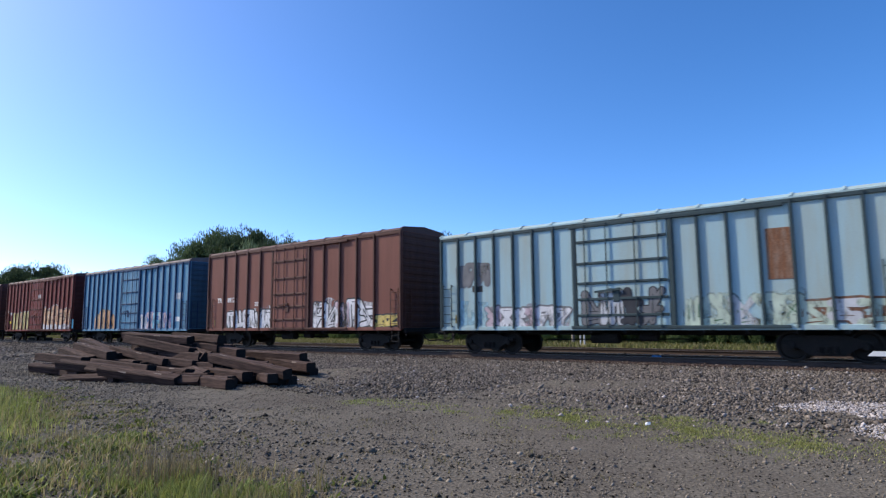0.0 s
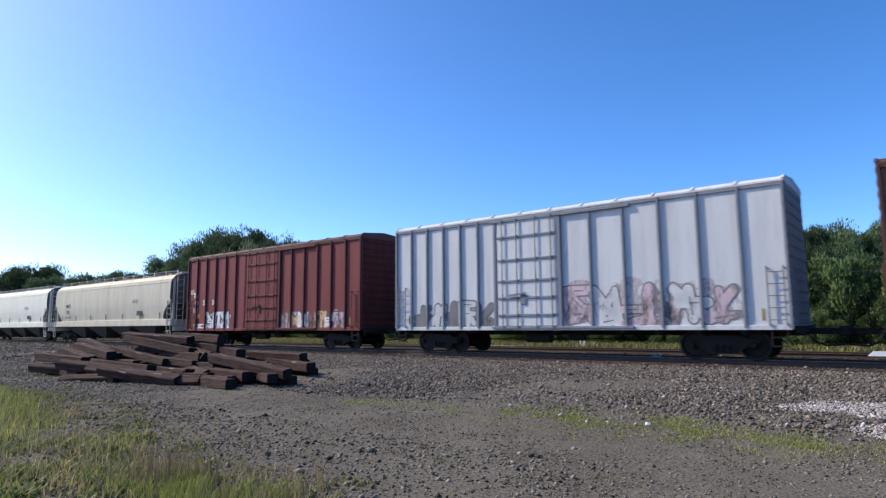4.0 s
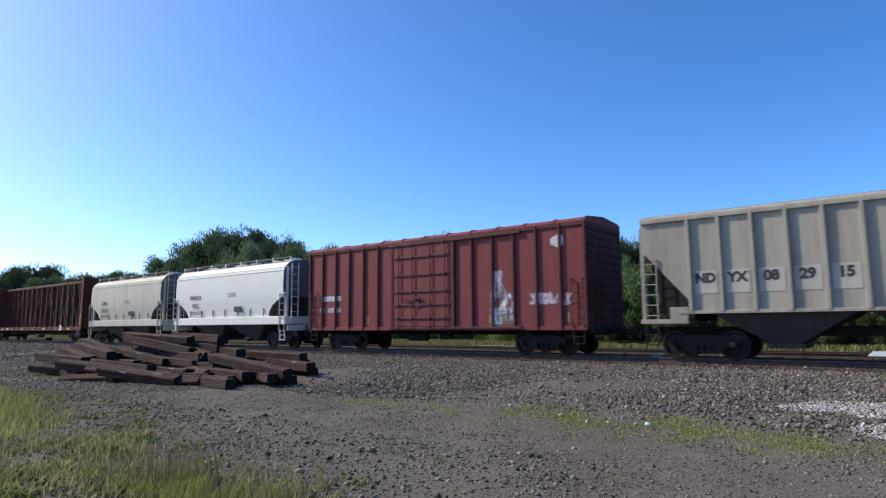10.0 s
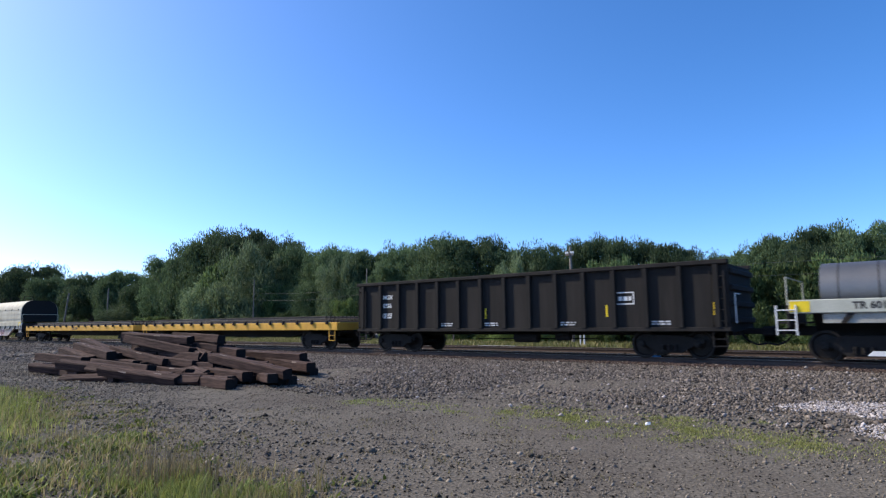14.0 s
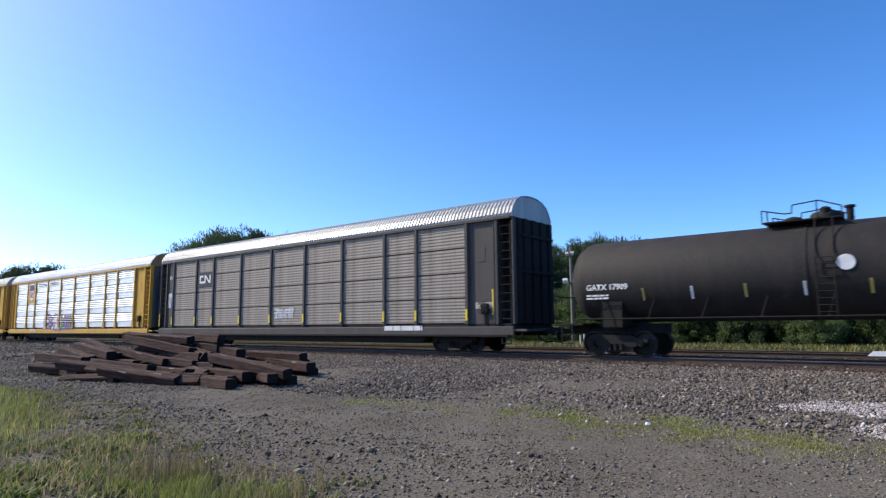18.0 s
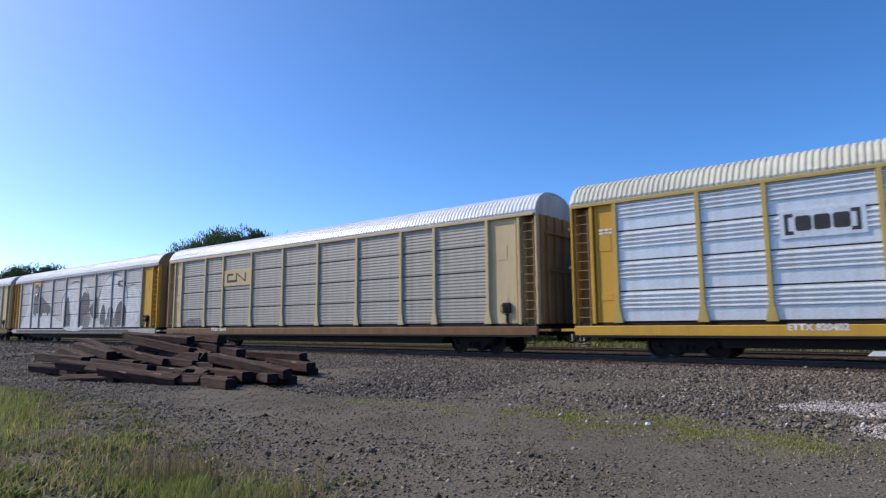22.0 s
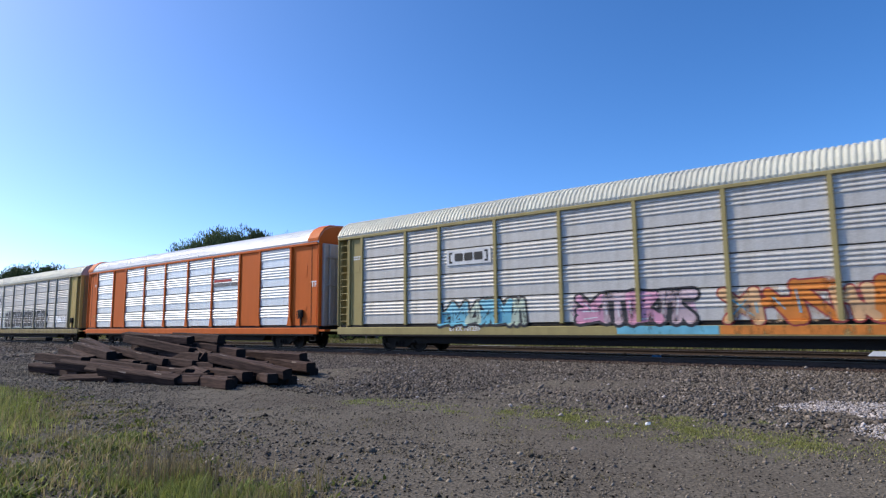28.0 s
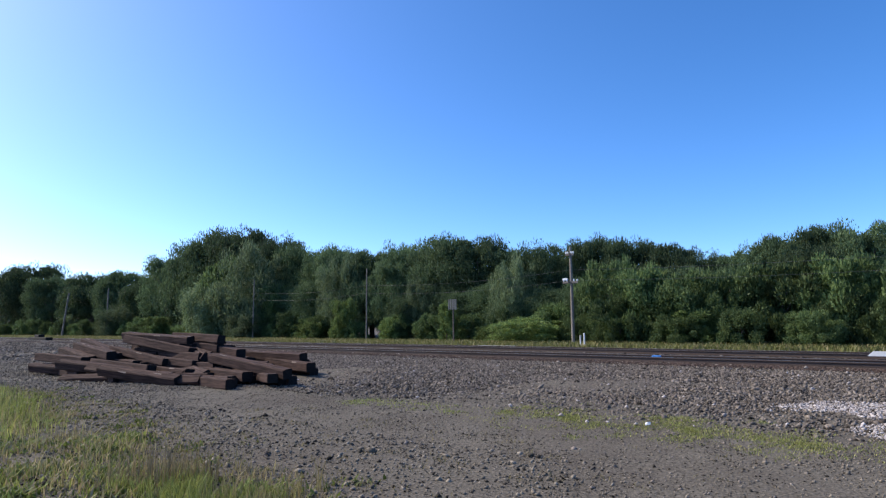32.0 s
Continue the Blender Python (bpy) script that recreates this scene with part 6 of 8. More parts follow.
    hb = part("hand_brake", Mesher().box(bx - 0.18, bx + 0.18, -1.56, -1.441, 1.55, 1.95, 0.03).box(bx - 0.05, bx + 0.05, -1.50, -1.441, 1.17, 1.55), dark_steel, car, "grimy hand brake housing")
    wheel = Mesher()
    for q in range(16):
        a0, a1 = q * math.pi / 8, (q + 1) * math.pi / 8
        wheel.rod((bx + 0.2 * math.cos(a0), -1.62, 1.7 + 0.2 * math.sin(a0)), (bx + 0.2 * math.cos(a1), -1.62, 1.7 + 0.2 * math.sin(a1)), 0.014, 5)
    for q in range(4):
        wheel.rod((bx, -1.60, 1.7), (bx + 0.2 * math.cos(q * math.pi / 2), -1.62, 1.7 + 0.2 * math.sin(q * math.pi / 2)), 0.010, 5)
    part("brake_wheel", wheel, dark_steel, hb)
    running_gear(car, 13.5, 10.1, j)
    bars(car, -12.7, 4.3, -1.456, 0.45, 0.07, 2, letter_white, k)
    return car, edges


RACK[0] = True
YS = -1.51   # outermost face of the corrugated sides


def rounded(x0, x1, z0, z1, r, n=5):
    out = []
    for cx, cz, a0 in ((x1 - r, z1 - r, 0), (x0 + r, z1 - r, 90), (x0 + r, z0 + r, 180), (x1 - r, z0 + r, 270)):
        for i in range(n):
            a = radians(a0 + 90 * i / (n - 1))
            out.append((cx + r * math.cos(a), cz + r * math.sin(a)))
    return out


def worm_logo(car, x0, x1, z0, z1, plate, ink):
    """A plate with two looped strokes, as a plain shape."""
    p = part("logo_plate", flat(Mesher(), [[(x0, z0), (x1, z0), (x1, z1), (x0, z1)]], YS - 0.004).box(x0, x1, YS - 0.003, YS + 0.05, z0, z1), plate, car, "painted logo plate")
    w, hh = x1 - x0, z1 - z0
    t = hh * 0.14
    a, b, c, d = x0 + w * 0.12, x0 + w * 0.46, z0 + hh * 0.22, z1 - hh * 0.22
    m = Mesher()
    y = YS - 0.008
    flat(m, [[(a, c), (a + t, c), (a + t, d), (a, d)], [(a, d - t), (a + (b - a) * 0.72, d - t), (a + (b - a) * 0.72, d), (a, d)], [(a, c), (b + w * 0.06, c), (b + w * 0.06, c + t), (a, c + t)],
             [(b, c), (b + t, c), (b + t, d), (b, d)], [(b, d), (b + t * 1.2, d), (x1 - w * 0.14, c), (x1 - w * 0.14 - t * 1.2, c)], [(x1 - w * 0.2, c), (x1 - w * 0.2 + t, c), (x1 - w * 0.2 + t, d), (x1 - w * 0.2, d)]], y)
    part("logo_stroke", m, ink, p)


def bracket_logo(car, x0, x1, z0, z1, plate, ink):
    """A white plate with a bracketed row of bars."""
    p = part("logo_plate", Mesher().box(x0, x1, YS - 0.004, YS + 0.05, z0, z1), plate, car, "white logo plate")
    w, hh = x1 - x0, z1 - z0
    t = hh * 0.13
    m = Mesher()
    y = YS - 0.008
    a, b = x0 + w * 0.06, x1 - w * 0.06
    polys = []
    for e, s in ((a, 1), (b, -1)):
        polys += [[(e, z0 + hh * 0.12), (e + s * t, z0 + hh * 0.12), (e + s * t, z1 - hh * 0.12), (e, z1 - hh * 0.12)]]
        polys += [[(e, q), (e + s * t * 2.2, q), (e + s * t * 2.2, q + t), (e, q + t)] for q in (z0 + hh * 0.12, z1 - hh * 0.12 - t)]
    for i in range(3):
        polys.append(rounded(x0 + w * (0.19 + 0.22 * i), x0 + w * (0.385 + 0.22 * i), z0 + hh * 0.24, z1 - hh * 0.22, hh * 0.1))
    part("logo_stroke", flat(m, [q if (q[1][0] - q[0][0]) * 1 >= 0 else q[::-1] for q in polys], y), ink, p)


def shield_logo(car, x, z, w, h, y):
    """A shield in red, white and blue as a plain shape."""
    def shield(k):
        ww, hh = w * k / 2, h * k / 2
        return [(x - ww, z + hh * 0.9), (x - ww * 0.8, z + hh), (x + ww * 0.8, z + hh), (x + ww, z + hh * 0.9), (x + ww * 0.92, z + hh * 0.3), (x + ww, z - hh * 0.4), (x + ww * 0.6, z - hh * 0.8), (x, z - hh),
                (x - ww * 0.6, z - hh * 0.8), (x - ww, z - hh * 0.4), (x - ww * 0.92, z + hh * 0.3)]
    p = part("logo_plate", flat(Mesher(), [shield(1.0)], y - 0.004), letter_white, car, "striped shield emblem")
    st = Mesher()
    for i in range(5):
        cx = x - w * 0.36 + i * w * 0.18
        flat(st, [[(cx - w * 0.05, z - h * 0.32), (cx + w * 0.05, z - h * 0.32), (cx + w * 0.05, z + h * 0.06), (cx - w * 0.05, z + h * 0.06)]], y - 0.008)
    part("logo_stripe", st, mat("emblem_red", (0.45, 0.03, 0.03), 0.6, bump=0), p)
    part("logo_band", flat(Mesher(), [[(x - w * 0.44, z + h * 0.10), (x + w * 0.44, z + h * 0.10), (x + w * 0.44, z + h * 0.44), (x - w * 0.44, z + h * 0.44)]], y - 0.008), mat("emblem_blue", (0.06, 0.05, 0.16), 0.6, bump=0), p)


DOORS = paint("slate_grey_door", (0.085, 0.095, 0.11), 0.7, 0.5, grime=(0.06, 0.045, 0.035))
DOORB = paint("grimy_brown_door", (0.27, 0.18, 0.085), 0.6, 0.5)
YEL = paint("rack_yellow", (0.60, 0.34, 0.05), 0.55, 0.5, grime=(0.38, 0.215, 0.06))
YEL2 = paint("rack_mustard", (0.50, 0.365, 0.12), 0.55, 0.5, grime=(0.32, 0.235, 0.10))
TANP = paint("rack_tan_post", (0.58, 0.45, 0.255), 0.45, 0.5, grime=(0.39, 0.29, 0.165))
CREAMP = paint("rack_cream_post", (0.58, 0.47, 0.31), 0.45, 0.5, grime=(0.40, 0.31, 0.20))
GREYTAN = paint("rack_greyed_tan", (0.40, 0.36, 0.29), 0.6, 0.5, grime=(0.30, 0.26, 0.21))
TAN2 = paint("rack_cream_tan", (0.60, 0.47, 0.27), 0.45, 0.5, grime=(0.40, 0.29, 0.16))
OLIVE = paint("rack_olive_yellow", (0.38, 0.31, 0.13), 0.7, 0.5, grime=(0.24, 0.195, 0.09))
OLIVE_SILL = paint("grimy_olive_sill", (0.27, 0.205, 0.075), 0.9, 0.5, grime=(0.10, 0.075, 0.04))
OLIVE_GREY = paint("rack_faded_olive", (0.36, 0.325, 0.23), 0.7, 0.5, grime=(0.27, 0.245, 0.18))
ORNG = paint("rack_orange", (0.60, 0.128, 0.016), 0.4, 0.5, grime=(0.42, 0.10, 0.02))
BROWNS = paint("rack_brown_sill", (0.20, 0.11, 0.055), 0.5, 0.5)
DGREY = paint("rack_dark_grey", (0.085, 0.075, 0.068), 0.5, 0.5, grime=(0.05, 0.043, 0.04))
GREYP = paint("rack_grey_post", (0.42, 0.41, 0.38), 0.5, 0.5)

# dark grey rack
car, e = autorack(22, "dusty dark grey autorack with white ribbed roof", DGREY, galv_dark, grey_roof, DGREY, DGREY, flare=False, yellow_marks=True, doors=dark_steel)
worm_logo(car, e[1] + 0.2, e[2] - 0.12, 3.55, 4.4, letter_black, letter_white)
graffiti(car, e[4] + 0.4, e[4] + 1.9, 1.55, 2.05, YS, [S_SILVER], S_SILVER, 201, 5, thick=0.008)
bars(car, 6.6, 0.9, -1.55, 2.2, 0.2, 1, letter_white, 7)
part("data_panel", Mesher().box(11.5, 12.4, -1.452, -1.442, 1.75, 2.0), paint("pale_panel", (0.42, 0.40, 0.33)), car)
part("reflector", Mesher().box(12.30, 12.40, -1.46, -1.442, 1.5, 2.5), reflect_yellow, car)
part("reflector", Mesher().box(-13.74, -13.66, -1.534, -1.521, 1.2, 2.0), reflect_yellow, car)
graffiti(car, -12.85, -12.3, 2.4, 3.2, -1.443, [S_SILVER], S_SILVER, 202, 1, thick=0.02)
# yellow rack with emblem
car, e = autorack(23, "bright yellow autorack with galvanized side sheets", YEL, galv, white_roof, YEL, YEL, doors=DOORS, cap=DOORB, plates=(YEL, YEL))
part("emblem_board", Mesher().box(e[1] + 0.08, e[2] - 0.08, YS - 0.004, YS + 0.05, 3.35, 5.22), YEL, car)
shield_logo(car, (e[1] + e[2]) / 2, 4.3, 1.15, 1.5, YS - 0.004)
lettering(car, "BUILDING", e[2] + 1.6, 4.85, YS, 0.42, letter_black, 0.008)
lettering(car, "AMERICA", e[3] + 1.35, 4.85, YS, 0.42, letter_black, 0.008)
graffiti(car, e[2] + 2.5, e[5] + 0.25, 1.05, 2.15, YS - 0.05, [S_ROSE, S_PURPLE, S_WHITE, S_ROSE, S_GREEN, S_PURPLE, S_GREEN], S_PURPLE, 211, 7, holes=S_WHITE, thick=0.06)
lettering(car, "ETTX 710810", e[1] + 1.9, 0.97, -1.551, 0.26, letter_white, 0.008)
# yellow rack with white plate
car, e = autorack(24, "mustard-yellow autorack with shiny galvanized sheets", YEL2, galv, cream_roof, YEL, YEL, doors=DOORB, plates=(DOORB, YEL))
bracket_logo(car, e[2] + 0.35, e[2] + 2.45, 3.5, 4.3, galv, letter_black)
lettering(car, "ETTX 820402", e[2] + 1.1, 0.97, -1.551, 0.26, letter_white, 0.008)
graffiti(car, 12.2, 12.8, 1.2, 1.7, -1.443, [S_BLACK], S_BLACK, 221, 2, thick=0.01)
# tan rack
car, e = autorack(25, "tan-posted autorack with dull grey sheets and white roof", TANP, galv_mid, white_roof, TAN2, BROWNS, doors=DOORB)
worm_logo(car, e[2] + 0.12, e[3] - 0.12, 3.45, 4.35, TANP, letter_black)
lettering(car, "TTGX 156445", e[2] - 0.2, 0.97, -1.551, 0.26, letter_white, 0.008)
graffiti(car, e[0] - 0.75, e[0] - 0.1, 1.3, 3.4, -1.443, [TAN2], S_BLACK, 231, 1, thick=0.01)
graffiti(car, e[0] + 0.4, e[1] + 0.2, 1.25, 1.6, YS, [S_GREY], S_GREY, 232, 4, thick=0.01)
# rack overpainted with big silver shapes
car, e = autorack(26, "yellow-ended autorack covered in large silver and grey graffiti", GREYP, galv_grey, white_roof, YEL, GREYP, flare=False, doors=DOORB, cap=DOORB, plates=(DOORB, YEL))
part("emblem_board", Mesher().box(e[1] + 0.05, e[2] + 0.3, YS - 0.003, YS + 0.05, 4.75, 5.22), YEL, car)
shield_logo(car, (e[1] + e[2]) / 2 + 0.1, 4.5, 0.9, 1.1, YS - 0.01)
def shape(pts, c, dy=0.056, nm="graffiti_shape"):
    part(nm, conform(Mesher(), [pts], YS - (dy - 0.050)), c, car)


def rim(bx, bz, rx, rz, a, b, c):
    """A drawn outline round a bubble, from a to b degrees."""
    ring = Mesher()
    n = 30
    for i in range(n):
        a0, a1 = radians(a + (b - a) * i / n), radians(a + (b - a) * (i + 1) / n)
        k = 1.03 + 0.02 * math.sin(5 * a0)
        conform(ring, [[(bx + rx * math.cos(a0), bz + rz * math.sin(a0)), (bx + rx * math.cos(a1), bz + rz * math.sin(a1)), (bx + k * rx * math.cos(a1), bz + k * rz * math.sin(a1)), (bx + k * rx * math.cos(a0), bz + k * rz * math.sin(a0))]], YS - 0.016)
    part("graffiti_outline", ring, c, car)


part("graffiti", conform(Mesher(), [[(-12.0, 1.17), (-11.4, 1.8), (-10.8, 2.3), (-10.2, 3.4), (-9.6, 4.5), (-8.8, 4.7), (-8.2, 3.0), (-5.0, 2.3), (-3.0, 1.7), (2.0, 1.5), (6.0, 1.7), (10.8, 1.6), (10.9, 1.17)]], YS - 0.002), S_CHROME, car, "large silver graffiti field")
shape([(-10.0, 4.9), (-9.2, 4.95), (-8.9, 3.2), (-8.7, 1.6), (-9.9, 1.5), (-10.3, 2.6)], S_CHROME, 0.055)
shape([(-8.9, 4.6), (-5.2, 3.0), (-4.3, 2.5), (-4.7, 2.25), (-5.3, 2.5), (-5.6, 2.1), (-5.9, 2.45), (-6.8, 2.4), (-7.1, 2.0), (-7.4, 2.4), (-8.2, 2.45), (-8.4, 2.2), (-9.0, 2.45)], S_SMOKE)
shape(blob(random.Random(4), 0.0, 2.85, 2.6, 1.9, 4, 0.06), S_CHROME, 0.058)
def ragged(x0, x1, z0, z1, seed, lean=0.0):
    """A sprayed dark field with a jagged upper edge and runs at the foot."""
    r = random.Random(seed)
    n = max(4, int((x1 - x0) / 0.16))
    up = [(x1 - (x1 - x0) * i / n + lean + r.uniform(-0.02, 0.02), z1 - (z1 - z0) * 0.45 * abs(2 * i / n - 0.9) ** 2.2 - r.uniform(0, 0.09)) for i in range(n + 1)]
    foot = []
    for i in range(n):
        a, b = x0 + (x1 - x0) * i / n, x0 + (x1 - x0) * (i + 1) / n
        q = r.choice((0.0, 0.0, 0.12, 0.3))
        foot += [(a, z0 + r.uniform(0, 0.05)), (a + 0.03, z0 - q), (a + 0.07, z0 - q), (b - 0.02, z0)]
    return foot + up


shape(ragged(-2.0, -1.0, 1.3, 3.7, 14), S_SMOKE, 0.060)
shape(ragged(-1.35, -0.75, 1.30, 2.6, 24), S_SMOKE, 0.061)
shape(ragged(0.7, 2.7, 1.3, 3.95, 15), S_SMOKE, 0.060)
shape(ragged(1.5, 2.9, 1.3, 2.4, 25, 0.1), S_GREY, 0.061)
shape([(2.6, 2.55), (4.2, 3.5), (4.4, 1.9), (3.5, 1.75)], S_SMOKE)
shape(blob(random.Random(7), 6.7, 3.1, 2.2, 1.8, 4, 0.06), S_CHROME, 0.060)
shape(ragged(4.7, 5.6, 1.4, 2.9, 8), S_SMOKE, 0.062)
shape(ragged(5.9, 6.9, 1.6, 2.8, 9), S_SMOKE, 0.062)
shape(ragged(7.1, 8.9, 1.3, 3.05, 19), S_SMOKE, 0.062)
shape(ragged(5.4, 7.4, 1.3, 1.95, 29), S_GREY, 0.063)
shape(blob(random.Random(10), 9.75, 2.65, 1.3, 1.4, 4, 0.08), S_CHROME, 0.058)
shape(blob(random.Random(11), 8.0, 4.25, 0.62, 0.24, 4, 0.2), S_SMOKE, 0.066)
shape(blob(random.Random(12), 8.05, 4.25, 0.30, 0.10, 4, 0.2), S_CHROME, 0.068)
rim(0.0, 2.85, 2.6, 1.9, 10, 200, S_BLACK)
rim(6.7, 3.1, 2.25, 1.85, -20, 170, S_BLACK)
rim(9.75, 2.65, 1.35, 1.45, -60, 130, S_GREEN)
for q, za, zb in ((5, 3.2, 5.2), (4, 4.2, 5.2), (6, 4.6, 5.2), (8, 4.8, 5.2)):
    part("bare_patch", Mesher().box(e[q] - 0.066, e[q] + 0.066, -1.5585, -1.5555, za, zb), YEL2, car, "old yellow paint left on the post")
for q in (4, 6):
    part("reflector", Mesher().box(e[q] - 0.06, e[q] + 0.06, -1.562, -1.556, 1.3, 1.85), reflect_yellow, car)
part("sprayed_band", flat(Mesher(), [[(-12.6, 0.775), (9.5, 0.775), (9.5, 1.0), (-12.6, 1.0)]], -1.556), S_SMOKE, car)
graffiti(car, 11.4, 12.3, 1.2, 1.9, -1.443, [S_BLACK], S_RUST, 261, 2, thick=0.02)
# grey rack with red graffiti
car, e = autorack(27, "weathered grey autorack with dark red graffiti", CREAMP, galv_dull, white_roof, TAN2, BROWNS, doors=DOORB)
r27 = random.Random(27)
bubble_letters(car, [(e[3] + 0.1 + q * (e[5] + 1.5 - e[3]) / 7, (e[5] + 1.5 - e[3]) / 7, 2.65 + r27.uniform(-0.2, 0.3)) for q in range(7)], 1.19, YS, [S_TAUPE], S_UMBER, None, None, S_WHITE, "faded brown bubble lettering", 27)
S_BRICK = spray("faded_brick", (0.30, 0.105, 0.090), 0.42)
b = part("graffiti", conform(Mesher(), [blob(random.Random(5), e[6] - 0.1, 2.0, 1.35, 0.86, 9, 0.16)], YS - 0.0135), S_BRICK, car, "faded red sprayed shape with drips")
for q in range(4):
    x = e[6] - 0.9 + q * 0.55
    part("stroke", conform(Mesher(), [capsule(x, 1.5 + 0.2 * (q % 2), x + 0.25, 2.3 + 0.15 * (q % 3), 0.05, 0.09)], YS - 0.0165), S_DRED if q % 2 else S_ROSE, b)
graffiti(car, e[6] + 0.6, e[6] + 1.7, 1.2, 2.75, YS, [S_ROSE], S_DRED, 272, 2, thick=0.05)
graffiti(car, e[6] + 1.4, e[7] + 0.2, 1.7, 2.2, YS, [S_SILVER], S_SILVER, 273, 4, thick=0.02)
graffiti(car, e[2] + 0.1, e[3] + 0.1, 1.2, 2.0, YS, [S_ROSE, S_SILVER], S_ROSE, 274, 4, thick=0.02)
part("sprayed_band", flat(Mesher(), [[(e[3], 0.745), (e[5] + 1.5, 0.745), (e[5] + 1.5, 1.04), (e[3], 1.04)]], -1.556), S_SAGE, car)
part("sprayed_band", flat(Mesher(), [[(e[5] + 1.55, 0.745), (e[6] + 0.3, 0.745), (e[6] + 0.3, 1.04), (e[5] + 1.55, 1.04)]], -1.556), S_RED, car)
for q in range(6):
    x = e[3] + 0.9 + q * 1.05
    part("slash", flat(Mesher(), [[(x, 0.745), (x + 0.09, 0.745), (x - 0.16 + 0.4 * (q % 2), 1.04), (x - 0.28 + 0.4 * (q % 2), 1.04)]], -1.559), S_UMBER, car)
bars(car, e[2] + 0.6, 4.1, YS, 1.5, 0.14, 2, S_SILVER, 27)
# tan rack with round emblem
car, e = autorack(28, "tan-ended dull grey autorack with white bubble graffiti", GREYTAN, galv_dull, cream_roof, TAN2, BROWNS, flare=False, doors=DOORB)
em = part("logo_plate", flat(Mesher(), [[(-12.55 + 0.42 * math.cos(a * 0.3142), 4.3 + 0.42 * math.sin(a * 0.3142)) for a in range(20)]], -1.447), letter_white, car, "round blue and white emblem")
part("logo_ring", flat(Mesher(), [[(-12.55 + 0.36 * math.cos(a * 0.3142), 4.3 + 0.36 * math.sin(a * 0.3142)) for a in range(20)]], -1.451), mat("emblem_sky", (0.10, 0.22, 0.45), 0.6, bump=0), em)
part("logo_cross", flat(Mesher(), [[(-12.6, 4.08), (-12.5, 4.08), (-12.5, 4.52), (-12.6, 4.52)], [(-12.77, 4.25), (-12.33, 4.25), (-12.33, 4.35), (-12.77, 4.35)]], -1.455), letter_white, em)
graffiti(car, -12.6, -9.6, 1.15, 2.4, YS - 0.05, [S_WHITE], S_BLACK, 281, 3, thick=0.03)
graffiti(car, -6.8, -3.8, 1.2, 2.1, YS, [S_SILVER], S_SILVER, 282, 4, thick=0.02)
graffiti(car, 0.2, 4.2, 1.15, 2.2, YS, [S_SILVER, S_ROSE], S_GREY, 283, 5, thick=0.02)
graffiti(car, 6.4, 10.8, 1.2, 2.1, YS, [S_YELLOW, S_SILVER], S_GREY, 284, 6, thick=0.02)
# olive rack with coloured graffiti
car, e = autorack(29, "olive-posted autorack with cyan, pink and orange graffiti", OLIVE, galv_warm, cream_roof, OLIVE, OLIVE, doors=DOORB, flare=False, plates=(OLIVE, DOORB))
bracket_logo(car, e[2] + 0.4, e[3] - 0.2, 3.55, 4.15, letter_white, letter_black)
lettering(car, "ETTX 701239", e[2] + 1.3, 0.97, -1.551, 0.27, letter_white, 0.008)
graffiti(car, e[2] + 0.0, e[3] + 1.3, 1.15, 2.05, YS - 0.05, [S_CYAN, S_CYAN, S_PALE], S_BLACK, 291, 6, thick=0.085)
graffiti(car, e[4] + 0.6, e[6] - 1.1, 1.2, 2.1, YS - 0.05, [S_PINK, S_ROSE], S_BLACK, 292, 4, thick=0.085, holes=S_WHITE)
graffiti(car, e[6] - 0.1, e[8] + 0.9, 1.15, 2.2, YS - 0.05, [S_PEACH, S_ORANGE, S_ORANGE], S_RED, 293, 6, holes=S_CYAN, thick=0.04)
graffiti(car, e[8] + 0.9, e[9] - 0.1, 1.2, 2.2, YS, [S_SILVER, S_WHITE], S_SILVER, 294, 4, thick=0.02)
part("sprayed_band", flat(Mesher(), [[(e[5] - 0.75, 0.775), (e[6] - 0.35, 0.775), (e[6] - 0.35, 1.04), (e[5] - 0.75, 1.04)]], -1.556), S_CYAN, car)
part("sprayed_band", flat(Mesher(), [[(e[6] - 0.3, 0.775), (e[8], 0.775), (e[8], 1.04), (e[6] - 0.3, 1.04)]], -1.556), S_ORANGE, car)
# orange rack
car, e = autorack(30, "bright orange autorack with galvanized side sheets", ORNG, galv, white_roof, ORNG, ORNG, solid=(1, 7), doors=galv_grey, plain=True)
part("wordmark_bar", Mesher().box(e[6] + 0.2, e[6] + 2.0, YS - 0.006, YS, 3.72, 3.86), mat("red_wordmark", (0.50, 0.06, 0.05), 0.6, bump=0), car)
part("shade_bar", Mesher().box(e[6] + 0.2, e[6] + 2.6, YS - 0.006, YS, 3.45, 3.62), S_GREY, car)
lettering(car, "TR", 12.95, 3.2, -1.445, 0.42, letter_white, 0.012)
bars(car, e[0] - 0.6, 1.9, -1.443, 0.5, 0.14, 1, paint("ochre_panel", (0.5, 0.3, 0.05)), 31)
# last rack
car, e = autorack(31, "last autorack, olive-yellow posts and black block graffiti", OLIVE_GREY, galv_warm, cream_roof, YEL2, OLIVE_SILL, doors=DOORB)
bracket_logo(car, e[2] + 0.15, e[3] - 0.3, 3.55, 4.2, letter_white, letter_black)
lettering(car, "ETTX 70963", e[2] + 0.7, 0.97, -1.551, 0.24, letter_black, 0.008)
INKB = spray("ink", (0.010, 0.011, 0.011), 0.12)
BAR = 0.30
GLYPHS = {"L": "lb", "O": "lrtb", "B": "lrtmb", "S": "tmbuv", "P": "ltmw", "E": "ltmb", "G": "ltbvn", "K": "lxy", "R": "ltmwy"}


